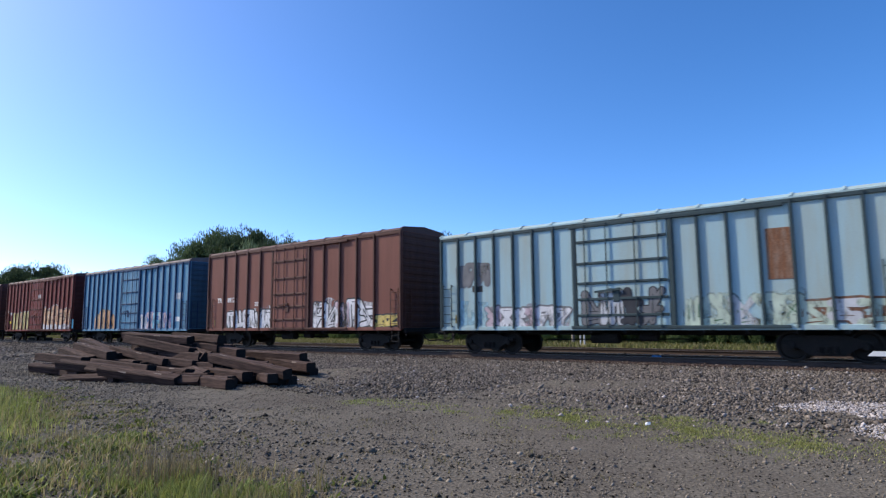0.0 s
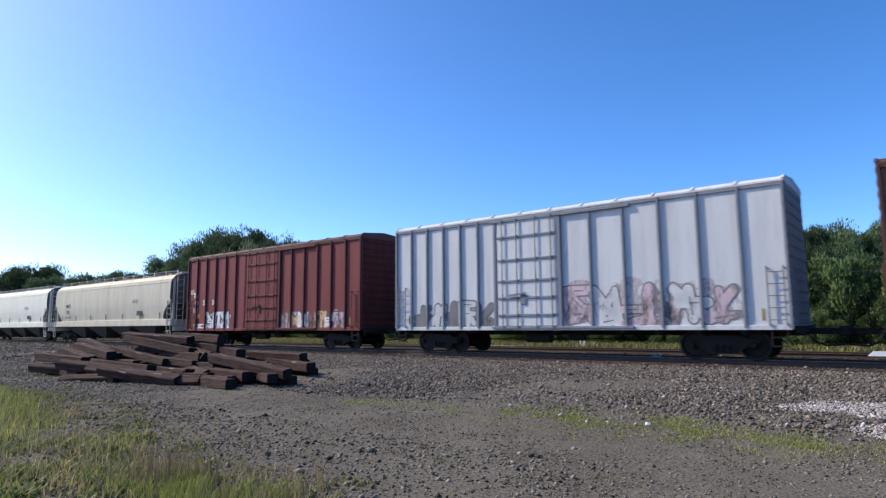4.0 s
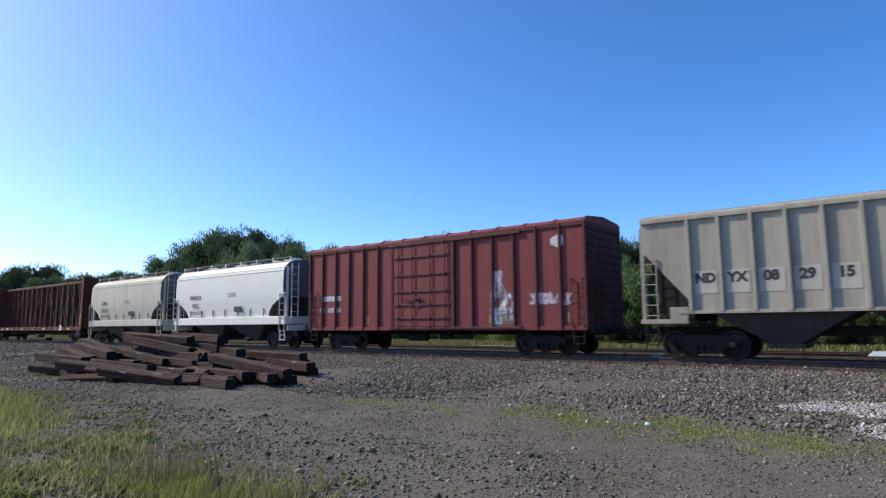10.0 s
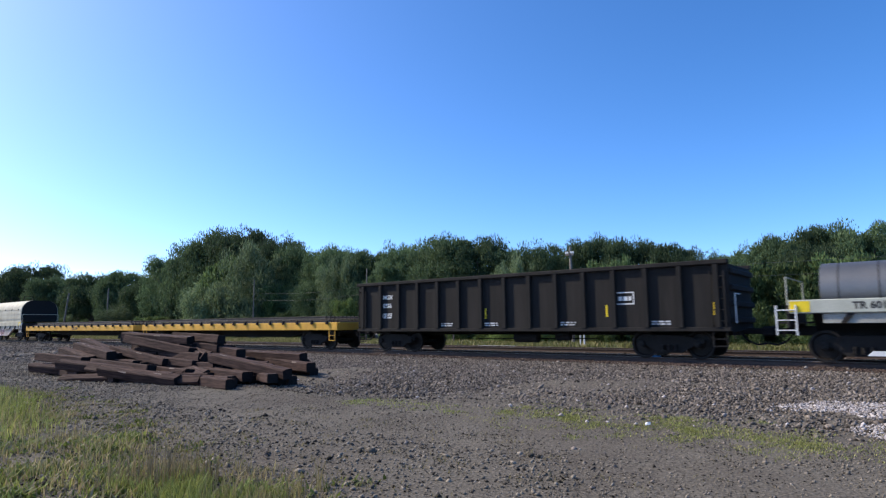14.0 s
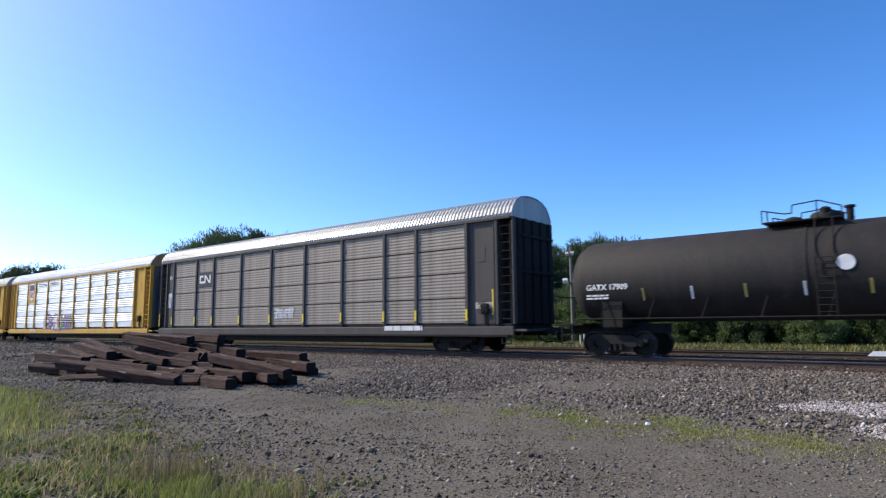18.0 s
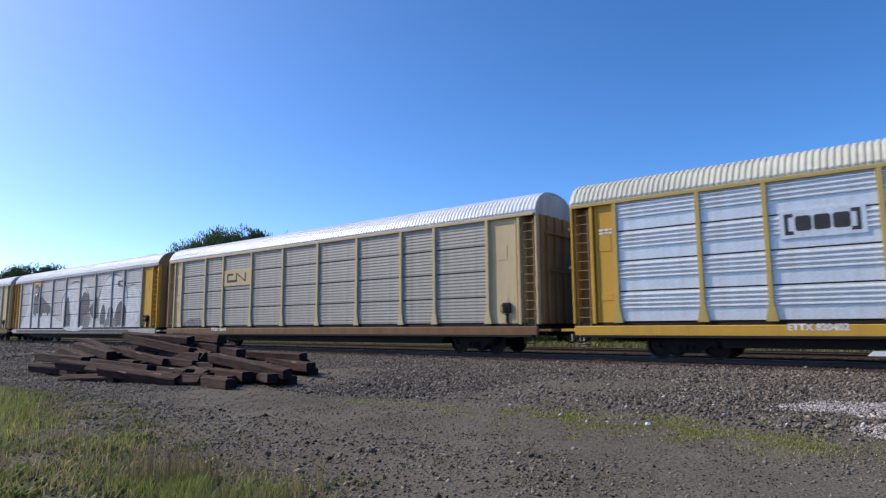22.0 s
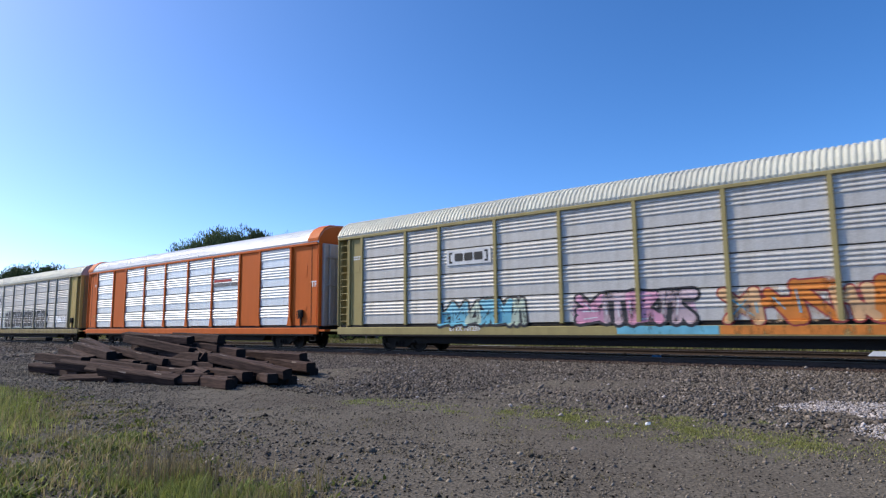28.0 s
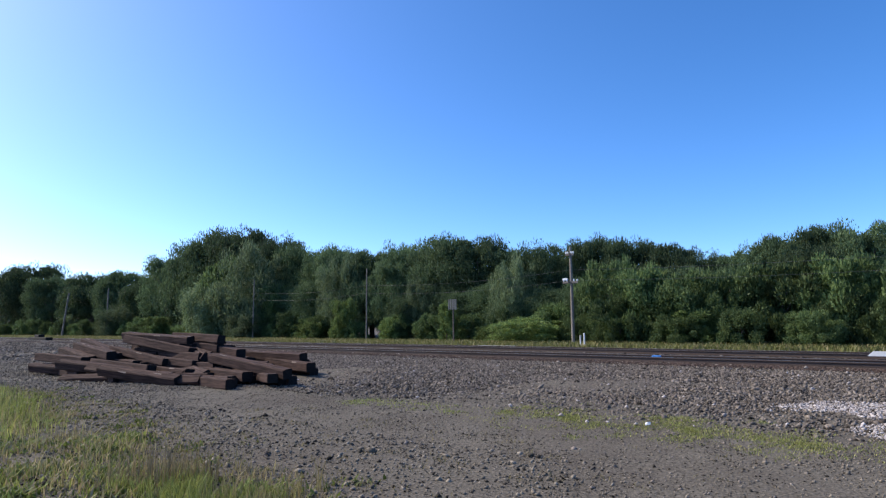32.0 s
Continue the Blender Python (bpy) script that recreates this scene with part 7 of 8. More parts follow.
def glyph(c, x, z, w, h):
    """The straight bars of one blocky sprayed letter, as outlines."""
    t, q = BAR, (h - BAR) / 2
    box = lambda a, b, c2, d: [(x + a, z + c2), (x + b, z + c2), (x + b, z + d), (x + a, z + d)]
    forms = {"l": box(0, t, 0, h), "r": box(w - t, w, 0, h), "t": box(0, w, h - t, h), "b": box(0, w, 0, t), "m": box(0, w, q, q + t), "u": box(0, t, q, h), "v": box(w - t, w, 0, q + t), "w": box(w - t, w, q, h),
             "n": box(w * 0.5, w, q, q + t * 0.8), "x": [(x + t, z + q), (x + w - t, z + h), (x + w, z + h), (x + t * 1.9, z + q)], "y": [(x + t, z + q), (x + w - t, z), (x + w, z), (x + t * 1.9, z + q + t * 0.6)]}
    return [forms[k] for k in GLYPHS[c]]


def swell(p, d):
    """The outline of a bar made larger all round by d."""
    cx, cz = sum(a for a, b in p) / len(p), sum(b for a, b in p) / len(p)
    return [(a + math.copysign(d, a - cx), b + math.copysign(d, b - cz)) for a, b in p]


backing(car, -4.1, 6.3, 1.18, 2.95, YS, S_PALE, 381, 10)
rb = random.Random(41)
x = -3.85
for c in "GLOKBSOPER":
    w, z, hh = 0.84 + rb.uniform(-0.06, 0.06), 1.30 + rb.uniform(-0.05, 0.05), 1.36 + rb.uniform(-0.08, 0.10)
    shade = part("letter", conform(Mesher(), [[(x - 0.06, z - 0.08), (x + w + 0.10, z - 0.08), (x + w + 0.10, z + hh + 0.10), (x - 0.06, z + hh + 0.10)]], YS - 0.006), S_GREY, car, "black block letter edged in pale paint")
    for q, p in enumerate(glyph(c, x, z, w, hh)):
        part("edge", conform(Mesher(), [swell(p, 0.045)], YS - 0.010 - 0.0004 * q), S_WHITE, shade)
    for q, p in enumerate(glyph(c, x, z, w, hh)):
        part("bar", conform(Mesher(), [p], YS - 0.016 - 0.0004 * q), INKB, shade)
    x += w + 0.16
dia = [(6.7, 1.35), (7.1, 1.9), (6.7, 2.45), (6.3, 1.9)]
part("graffiti", conform(Mesher(), [dia], YS - 0.010), S_BLACK, car)
part("graffiti", conform(Mesher(), [[(6.7 + (x - 6.7) * 0.6, 1.9 + (z - 1.9) * 0.6) for x, z in dia]], YS - 0.014), S_SILVER, car)
graffiti(car, e[8] + 0.2, e[9] - 0.6, 1.6, 2.1, YS, [galv], S_GREY, 311, 3, thick=0.03)


# ---- trees, shrubs, poles behind the line ----
def leaf_mat(name, c, c2):
    m = bpy.data.materials.new(name)
    m.use_nodes = True
    n, link = m.node_tree.nodes, m.node_tree.links
    b = n["Principled BSDF"]
    b.inputs["Roughness"].default_value = 0.6
    b.inputs["Specular IOR Level"].default_value = 0.2
    g = n.new("ShaderNodeNewGeometry")
    oi = n.new("ShaderNodeObjectInfo")
    mix = n.new("ShaderNodeMix")
    mix.data_type = "RGBA"
    mix.inputs[6].default_value, mix.inputs[7].default_value = (*c, 1), (*c2, 1)
    link.new(g.outputs["Random Per Island"], mix.inputs[0])
    h = n.new("ShaderNodeHueSaturation")
    mr = n.new("ShaderNodeMapRange")
    mr.inputs["To Min"].default_value, mr.inputs["To Max"].default_value = 0.6, 1.45
    link.new(oi.outputs["Random"], mr.inputs["Value"])
    link.new(mr.outputs[0], h.inputs["Value"])
    link.new(mix.outputs[2], h.inputs["Color"])
    link.new(h.outputs[0], b.inputs["Base Color"])
    tr = n.new("ShaderNodeBsdfTranslucent")
    link.new(h.outputs[0], tr.inputs["Color"])
    ms = n.new("ShaderNodeMixShader")
    ms.inputs[0].default_value = 0.38
    link.new(b.outputs[0], ms.inputs[1])
    link.new(tr.outputs[0], ms.inputs[2])
    link.new(ms.outputs[0], n["Material Output"].inputs["Surface"])
    return m


LEAF = leaf_mat("tree_foliage", (0.048, 0.082, 0.040), (0.128, 0.180, 0.082))
SHRUB = leaf_mat("shrub_foliage", (0.055, 0.096, 0.036), (0.150, 0.205, 0.074))
WILLOW = leaf_mat("willow_foliage", (0.086, 0.126, 0.062), (0.185, 0.232, 0.118))
VINE = leaf_mat("vine_foliage", (0.080, 0.128, 0.038), (0.185, 0.240, 0.076))
BARK = mat("grey_bark", (0.12, 0.10, 0.085), 0.9, var=0.35, scale=3, bump=0.5, fine=20)


def crown_mesh(name, seed, material, lobes, leaves, size, low=0.25, spiky=0.0):
    """A crown one metre in radius and one metre high, of leaf sprays on many uneven lobes."""
    r = np.random.RandomState(seed)
    cs = []
    for i in range(lobes):
        a = r.uniform(0, 6.283)
        z = r.uniform(low, 0.93)
        rad = math.sqrt(r.uniform(0, 1)) * (0.85 if z < 0.6 else 0.85 * math.sqrt(max(0.0, 1 - ((z - 0.6) / 0.42) ** 2)))
        s = r.uniform(0.12, 0.30)
        cs.append((rad * math.cos(a), rad * math.sin(a), z, s))
    cs = np.array(cs)
    idx = r.randint(0, lobes, leaves)
    d = r.normal(size=(leaves, 3))
    d /= np.linalg.norm(d, axis=1)[:, None]
    d[:, 2] = np.where(r.uniform(size=leaves) < 0.35, np.abs(d[:, 2]), d[:, 2])
    rr = cs[idx, 3] * r.uniform(0.55, 1.08, leaves)
    c = cs[idx, :3] + d * rr[:, None] * np.array([1, 1, 0.62 + spiky])
    c[:, 2] = np.clip(c[:, 2], 0.02, 1.2)
    n = d + r.normal(scale=0.4, size=(leaves, 3))
    n /= np.linalg.norm(n, axis=1)[:, None]
    up = r.normal(size=(leaves, 3)) * 0.7 + np.array([0, 0, 1.0])
    ax = d * 0.8 + up * 0.55 + r.normal(scale=0.35, size=(leaves, 3))
    ax /= np.linalg.norm(ax, axis=1)[:, None]
    s1 = np.cross(n, ax)
    s1 /= np.linalg.norm(s1, axis=1)[:, None] + 1e-9
    s2 = ax
    w = (size * r.uniform(0.6, 1.3, leaves))[:, None]
    v = np.stack([c - s1 * w * 0.5, c - s2 * w, c + s1 * w * 0.5, c + s2 * w * 1.25], 1)
    me = bpy.data.meshes.new(name)
    me.from_pydata(v.reshape(-1, 3).tolist(), [], np.arange(leaves * 4).reshape(-1, 4).tolist())
    me.materials.append(material)
    return me


def trunk_mesh(seed, limbs=6):
    """A tapered trunk with limbs, one metre high."""
    r = random.Random(seed)
    m = Mesher()
    def limb(a, b, r0, r1):
        a, b = Vector(a), Vector(b)
        d = (b - a).normalized()
        s = d.orthogonal().normalized()
        t = d.cross(s)
        vs = [tuple(e + (s * math.cos(k * 1.0472) + t * math.sin(k * 1.0472)) * q) for e, q in ((a, r0), (b, r1)) for k in range(6)]
        m.add(vs, [(i, (i + 1) % 6, 6 + (i + 1) % 6, 6 + i) for i in range(6)] + [(5, 4, 3, 2, 1, 0), (6, 7, 8, 9, 10, 11)])
    limb((0, 0, -0.03), (0.01, 0.0, 0.35), 0.030, 0.022)
    limb((0.01, 0, 0.35), (-0.01, 0.02, 0.85), 0.022, 0.008)
    for i in range(limbs):
        z = 0.25 + 0.45 * i / limbs
        a = i * 2.4 + r.uniform(-0.4, 0.4)
        l = r.uniform(0.16, 0.26)
        limb((0, 0, z), (math.cos(a) * l, math.sin(a) * l, z + l * 0.9), 0.013, 0.005)
    return m.mesh("trunk", BARK)


CROWNS = [crown_mesh("crown", 10 + i, LEAF, 120, 42000, 0.0175) for i in range(5)]
BUSHES = [crown_mesh("crown", 40 + i, SHRUB, 50, 14000, 0.031, low=0.05, spiky=0.15) for i in range(4)]
WILLOWS = [crown_mesh("crown", 60 + i, WILLOW, 80, 30000, 0.022, low=0.08, spiky=0.5) for i in range(2)]
VINES = [crown_mesh("crown", 70 + i, VINE, 60, 13000, 0.030, low=0.05, spiky=0.0) for i in range(2)]
TRUNKS = [trunk_mesh(i) for i in range(3)]


def tree(x, y, top, width, k, rnd, shrub=False):
    label = "dense yellow-green shrub at the foot of the wood" if shrub else rnd.choice(("tall dark green broadleaf tree in the wood edge", "leafy green tree standing in the wood behind the line"))
    t = thing("shrub" if shrub else "tree", label, "shrub" if shrub else "tree", "shrubs along the wood edge" if shrub else "trees of the wood", m=pose(x, y, -0.05, 0, 0, rnd.uniform(0, 360)))
    tr = part("trunk", TRUNKS[k % 3], BARK, t)
    s = 0.55 if shrub else 1.0
    tr.matrix_basis = Matrix.Diagonal((top * s * 1.1, top * s * 1.1, top * 0.9, 1))
    c = part("crown", (BUSHES if shrub else CROWNS)[k % (4 if shrub else 5)], SHRUB if shrub else LEAF, t)
    base = 0.0 if shrub else top * 0.06
    c.matrix_basis = Matrix.Translation((0, 0, base)) @ Matrix.Diagonal((width, width, (top - base) / 1.06, 1))
    return t


# place along the line, and height, of the trees that make the skyline
SKYLINE = [(-166, 14.2), (-146, 14.7), (-133, 11.4), (-116.5, 10.9), (-104, 10.8), (-95.5, 8.3), (-89, 12.0), (-81.6, 13.2), (-76, 14.5), (-70, 14.2), (-63, 12.7), (-59, 11.0), (-54, 10.3), (-50.5, 9.8),
           (-46, 9.3), (-41.3, 10.0), (-38, 9.1), (-35, 9.8), (-32, 9.4), (-29, 8.2), (-25.7, 8.4)]
SKYLINE_RIGHT = [(-25.0, 8.1), (-22.3, 9.0), (-19.5, 8.4), (-16.4, 7.8), (-13.6, 6.9), (-11.0, 6.7), (-9.4, 7.4), (-7.4, 7.8), (-5.5, 8.3), (-3.2, 8.2), (-0.8, 7.6), (2.5, 8.0), (6.5, 8.6), (11, 8.2), (16, 9), (22, 8.5), (29, 9.5), (37, 9)]


def build_wood():
    rnd = random.Random(7)
    k = 0
    for x, h in SKYLINE:
        tree(x + rnd.uniform(-0.3, 0.3), 46 + rnd.uniform(-0.4, 0.4), h, h * rnd.uniform(0.34, 0.44) + (1.5 if x < -90 else 0), k, rnd)
        k += 1
    for x, h in SKYLINE_RIGHT:
        tree(x, 50 + rnd.uniform(-0.4, 0.4), h, h * rnd.uniform(0.34, 0.46), k, rnd)
        k += 1
    # second and third rows close the wood
    x = -230.0
    while x < 60:
        far = x < -100
        lim = 12.0 if far else (9.6 if x < -55 else 6.9)
        tree(x, 54 + rnd.uniform(-2, 3), lim * rnd.uniform(0.86, 1.0) * (1.0 if x < -28 else 1.02), rnd.uniform(3.0, 4.2), k, rnd)
        x += rnd.uniform(2.6, 3.8) * (2.0 if far else 1.0)
        k += 1
    x = -75.0
    while x < 26:
        tree(x, 43.0 + rnd.uniform(-1.0, 1.5), rnd.uniform(4.6, 6.6) * (1.18 if x < -40 else 0.9) * rnd.uniform(0.75, 1.1), rnd.uniform(2.2, 3.2), k, rnd)
        x += rnd.uniform(2.4, 3.8)
        k += 1
    # shrubs
    x = -190.0
    while x < 24:
        near = x > -20
        y = (38.5 if near else 40.5) + rnd.uniform(-1.2, 1.2)
        h = rnd.uniform(1.5, 3.0) * (1.25 if near else 1.0)
        tree(x, y, h, h * rnd.uniform(0.55, 0.8), k, rnd, True)
        x += rnd.uniform(1.3, 2.2) * (2.2 if x < -95 else 1.0)
        k += 1
    # the tall willowy clumps on the near side
    for x, y, h, w in ((-17.0, 40, 5.6, 2.6), (-14.5, 39.5, 5.0, 2.4), (-12.0, 39.5, 4.6, 2.4), (-9.5, 40, 4.7, 2.4), (-6.8, 40.5, 4.8, 2.6), (-4.0, 40.5, 5.0, 2.6), (-1.0, 41, 5.2, 2.8), (2.5, 41, 5.4, 2.8), (-66, 42, 9.2, 4.6), (-71, 42, 6.2, 3.2), (-58, 42.5, 6.0, 3.0)):
        tree(x, y, h, w, k, rnd, True)
        k += 1


build_wood()


def understorey(meshes, material, label, rows):
    """Shrubs that stand out before the wood: place, height, half width."""
    for i, (x, y, h, w) in enumerate(rows):
        t = thing("shrub", label, "shrub", "shrubs along the wood edge", m=pose(x, y, -0.05, 0, 0, 70 * i))
        part("trunk", TRUNKS[i % 3], BARK, t).matrix_basis = Matrix.Diagonal((h * 0.5, h * 0.5, h * 0.8, 1))
        part("crown", meshes[i % 2], material, t).matrix_basis = Matrix.Diagonal((w, w, h / 1.06, 1))


understorey(WILLOWS, WILLOW, "pale grey-green willowy shrub before the wood", [(-92.7, 40.0, 4.0, 2.6), (-112.7, 41.0, 3.3, 1.6), (-65.3, 39.5, 6.5, 4.1), (-60.6, 41.5, 10.2, 4.7), (-47.0, 42.0, 7.5, 2.6), (-26.3, 42.0, 6.4, 2.1), (-58.1, 39.0, 2.7, 2.6), (-36.3, 42.0, 5.2, 1.5)])
understorey(VINES, VINE, "bright yellow-green shrub in the sun before the wood", [(-79.8, 39.5, 2.8, 1.7), (-47.5, 39.0, 2.2, 1.9), (-43.0, 39.2, 3.9, 1.7), (-37.0, 39.0, 2.1, 1.2), (-30.7, 39.0, 3.3, 1.0), (-23.0, 38.5, 1.9, 3.3), (-16.2, 38.2, 2.3, 0.9), (-14.3, 41.0, 4.9, 2.3), (-11.3, 38.3, 2.2, 1.9), (-9.2, 41.5, 4.0, 1.4), (-69.2, 39.0, 3.6, 1.9), (-26.2, 38.0, 1.3, 1.1)])

# far wood on the horizon, both ways along the line
def far_wood():
    r = np.random.RandomState(3)
    n = 14000
    a = r.uniform(0, 6.283, n)
    rad = r.uniform(330, 420, n)
    c = np.stack([rad * np.cos(a) - 20, rad * np.sin(a) + 20, np.abs(r.normal(size=n)) * 5.0 * (0.7 + 0.3 * np.sin(a * 23) * np.sin(a * 7))], 1)
    keep = (np.abs(c[:, 1] - 24) > 22)
    c = c[keep]
    n = len(c)
    w = r.uniform(1.5, 3.2, n)[:, None]
    t = np.stack([-np.sin(a[keep]), np.cos(a[keep]), np.zeros(n)], 1) + r.normal(scale=0.4, size=(n, 3))
    u = np.array([[0, 0, 1.0]]) + r.normal(scale=0.5, size=(n, 3))
    v = np.stack([c - t * w, c - u * w * 0.7, c + t * w, c + u * w * 0.9], 1)
    me = bpy.data.meshes.new("far_wood")
    me.from_pydata(v.reshape(-1, 3).tolist(), [], np.arange(n * 4).reshape(-1, 4).tolist())
    me.materials.append(LEAF)
    tagged(new("far_wood", me), "distant belt of dark green woodland", "woods", kind="stuff")


far_wood()

POLE = mat("weathered_pole_wood", (0.23, 0.20, 0.17), 0.9, var=0.3, scale=3, bump=0.4, fine=18)
INSUL = mat("white_insulator", (0.75, 0.76, 0.78), 0.2, var=0.05, bump=0)
WIRE = mat("dull_wire", (0.10, 0.10, 0.10), 0.6, bump=0)


def pole(x, y, h, r, label, arms=(), lean=0.0):
    p = thing("utility_pole", label, "pole", "utility poles by the wood", m=pose(x, y, 0, 0, lean, 0))
    part("shaft", Mesher().lathe([(-0.3, r), (h, r * 0.7)], 10, "z"), POLE, p, smooth=True)
    for z, w in arms:
        a = part("cross_arm", Mesher().box(-0.05, 0.05, -w, w, z - 0.06, z + 0.06, 0.01).box(-w, w, -0.17, -0.09, z - 0.06, z + 0.06, 0.01), POLE, p)
        for q in (-0.9, -0.45, 0.45, 0.9):
            part("insulator", Mesher().lathe([(z + 0.06, 0.03), (z + 0.10, 0.06), (z + 0.17, 0.06), (z + 0.22, 0.025)], 8, "z", (q * w, -0.13, 0)), INSUL, a)
    return p


pole(-18.55, 37.0, 6.45, 0.12, "weathered wooden pole with short cross arms and white insulators", ((4.05, 0.55), (5.9, 0.3)))
# pale block added where a bright gap shows beside this pole
part("floodlight", Mesher().box(-0.62, -0.22, -0.1, 0.05, 4.18, 4.34, 0.04), INSUL, [o for o in bpy.data.objects if o.name == "utility_pole"][0], "pale block for the bright gap beside the pole")
pole(-39.3, 38.4, 6.4, 0.065, "slim grey wooden pole before the trees")
pole(-56.4, 38.4, 6.3, 0.07, "slim grey wooden pole before the trees")
pole(-93.1, 39.0, 7.0, 0.12, "slim grey wooden pole before the trees")
pole(-109.1, 39.0, 7.1, 0.16, "dark leaning wooden pole at the wood edge", (), 14.5)

for z in (4.2, 4.9):
    w, run = Mesher(), []
    for (xa, ya), (xb, yb) in (((-56.4, 38.4), (-39.3, 38.4)), ((-39.3, 38.4), (-18.55, 37.0)), ((-18.55, 37.0), (12.0, 38.0))):
        for i in range(10):
            f = i / 10
            run.append((xa + (xb - xa) * f, ya + (yb - ya) * f, z - 1.4 * f * (1 - f)))
    run.append((12.0, 38.0, z))
    w.add([(x, y + a, c + b) for x, y, c in run for a, b in ((-0.006, 0), (0, 0.006), (0.006, 0), (0, -0.006))],
          [(4 * i + q, 4 * i + (q + 1) % 4, 4 * i + 4 + (q + 1) % 4, 4 * i + 4 + q) for i in range(len(run) - 1) for q in range(4)])
    mesh_thing("overhead_wire", w, WIRE, "thin sagging wire strung between the poles", "wire", "wires along the wood")

sign = thing("slatted_sign", "small pale slatted board on a post among the shrubs", "sign", m=pose(-29.1, 37.8, 0))
part("post", Mesher().box(-0.04, 0.04, -0.045, 0.04, 0, 3.3), BARK, sign)
for i in range(5):
    part("slat", Mesher().box(-0.42 + i * 0.17, -0.30 + i * 0.17, -0.09, -0.05, 2.5, 3.3), mat("pale_grey_board", (0.11, 0.115, 0.115), 0.7), sign)

WHITE_PAINT = mat("white_painted_concrete", (0.80, 0.80, 0.78), 0.6, var=0.08, scale=3, bump=0.1)
for x, h, r in ((-15.85, 0.78, 0.045), (-16.1, 0.66, 0.035)):
    mesh_thing("marker_post", Mesher().lathe([(-0.1, r), (h - 0.03, r), (h, r * 0.6)], 10, "z"), WHITE_PAINT, "short white marker post in the grass strip", "post", "white marker posts", m=pose(x, 33, 0))
mesh_thing("white_beam", Mesher().box(-1.3, 1.3, -0.09, 0.09, 0.0, 0.08, 0.02), WHITE_PAINT, "white painted beam lying beyond the far track", "beam", m=pose(-20.2, 30.3, 0.01, 0, 0, 2))
bar = thing("low_barrier", "low white painted barrier board on short posts", "barrier", m=pose(-1.34, 18.6, 0))
part("board", Mesher().extrude([(0.0, 0.47), (4.2, 0.47), (4.2, 0.59), (0.13, 0.59)], -0.05, 0.05, "y"), WHITE_PAINT, bar)
for x in (0.85, 3.6):
    part("post", Mesher().box(x - 0.06, x + 0.06, 0.05, 0.15, -0.1, 0.62, 0.01), WHITE_PAINT, bar)
mesh_thing("plastic_scrap", Mesher().box(-0.16, 0.16, -0.08, 0.08, 0, 0.10, 0.03), mat("blue_plastic", (0.06, 0.22, 0.55), 0.4, bump=0.02), "small blue plastic scrap lying between the rails", "litter", m=pose(-7.77, 21.9, 0.09, 0, 0, 12))
mesh_thing("switch_machine", Mesher().box(-2.6, 2.6, -0.35, 0.35, 0, 0.34, 0.05).box(-0.9, 0.4, -0.3, 0.3, 0.34, 0.62, 0.05), dark_steel, "low dark switch machine beside the far track", "switch machine", m=pose(-77, 25.4, 0.02))


# ---- tie pile ----
PILE_WOOD = mat("old_tie_wood", (0.064, 0.038, 0.031), 0.9, var=0.42, scale=5, grime=(0.014, 0.008, 0.007), amount=1.0, bump=0.5, fine=14, streak=1.0, island=0.6, spec=0.15)
grain = [q for q in PILE_WOOD.node_tree.nodes if q.type == "MAPPING"][0]
grain.inputs["Scale"].default_value = (0.16, 1.9, 1.9)   # grain along the timber
for q in PILE_WOOD.node_tree.nodes:
    if q.type == "TEX_NOISE":
        PILE_WOOD.node_tree.links.new(grain.outputs[0], q.inputs["Vector"])
# end grain blackened further: the ties' ends keep their shade in the colour
PILE_END = mat("old_tie_shaded_end_grain", (0.010, 0.007, 0.006), 0.95, var=0.4, scale=12, bump=0.6, fine=40)
SPLIT_WOOD = mat("fresh_split_wood", (0.19, 0.145, 0.12), 0.9, var=0.5, scale=8, bump=0.5, fine=30)


def tie_mesh(seed, length):
    """A worn timber tie, split and chipped along its edges, a little bowed."""
    r = random.Random(seed)
    n = 11
    w, h = 0.126 * r.uniform(0.92, 1.12), 0.108 * r.uniform(0.90, 1.12)
    bow, side = r.uniform(-0.012, 0.012), r.uniform(-0.02, 0.02)
    m = Mesher()
    vs = []
    for i in range(n):
        f = i / (n - 1)
        x = -length + length * f + (r.uniform(-0.05, 0.05) if i in (0, n - 1) else 0)
        c = 4 * f * (1 - f)
        chip = r.uniform(0.015, 0.035)
        prof = [(-w, -h + 0.02), (-w + 0.02, -h), (w - 0.02, -h), (w, -h + 0.02), (w, h - chip), (w - chip, h), (0.03, h), (0.005, h - (r.uniform(0.0, 0.012) if 0 < i < n - 1 else 0)), (-0.02, h), (-w + chip, h), (-w, h - chip)]
        for y, z in prof:
            vs.append((x + (r.uniform(-0.012, 0.012) if i in (0, n - 1) else 0), y + side * c + r.uniform(-0.005, 0.005), z + bow * c + r.uniform(-0.005, 0.005)))
    k = 11
    fs = [(i * k + j, i * k + (j + 1) % k, (i + 1) * k + (j + 1) % k, (i + 1) * k + j) for i in range(n - 1) for j in range(k)]
    fs += [tuple(range(k - 1, -1, -1)), tuple(range((n - 1) * k, n * k))]
    m.add(vs, fs)
    me = m.mesh("timber_tie", PILE_WOOD)
    me.materials.append(PILE_END)
    me.materials.append(SPLIT_WOOD)
    for p in me.polygons:
        if abs(p.normal.x) > 0.7:
            p.material_index = 1
        elif p.normal.z > 0.6 and p.area < 0.010 and r.random() < 0.05:
            p.material_index = 2
    return me


TIES = [tie_mesh(i, 2.6) for i in range(7)]
LONG_TIES = [tie_mesh(20 + i, 3.1) for i in range(5)]


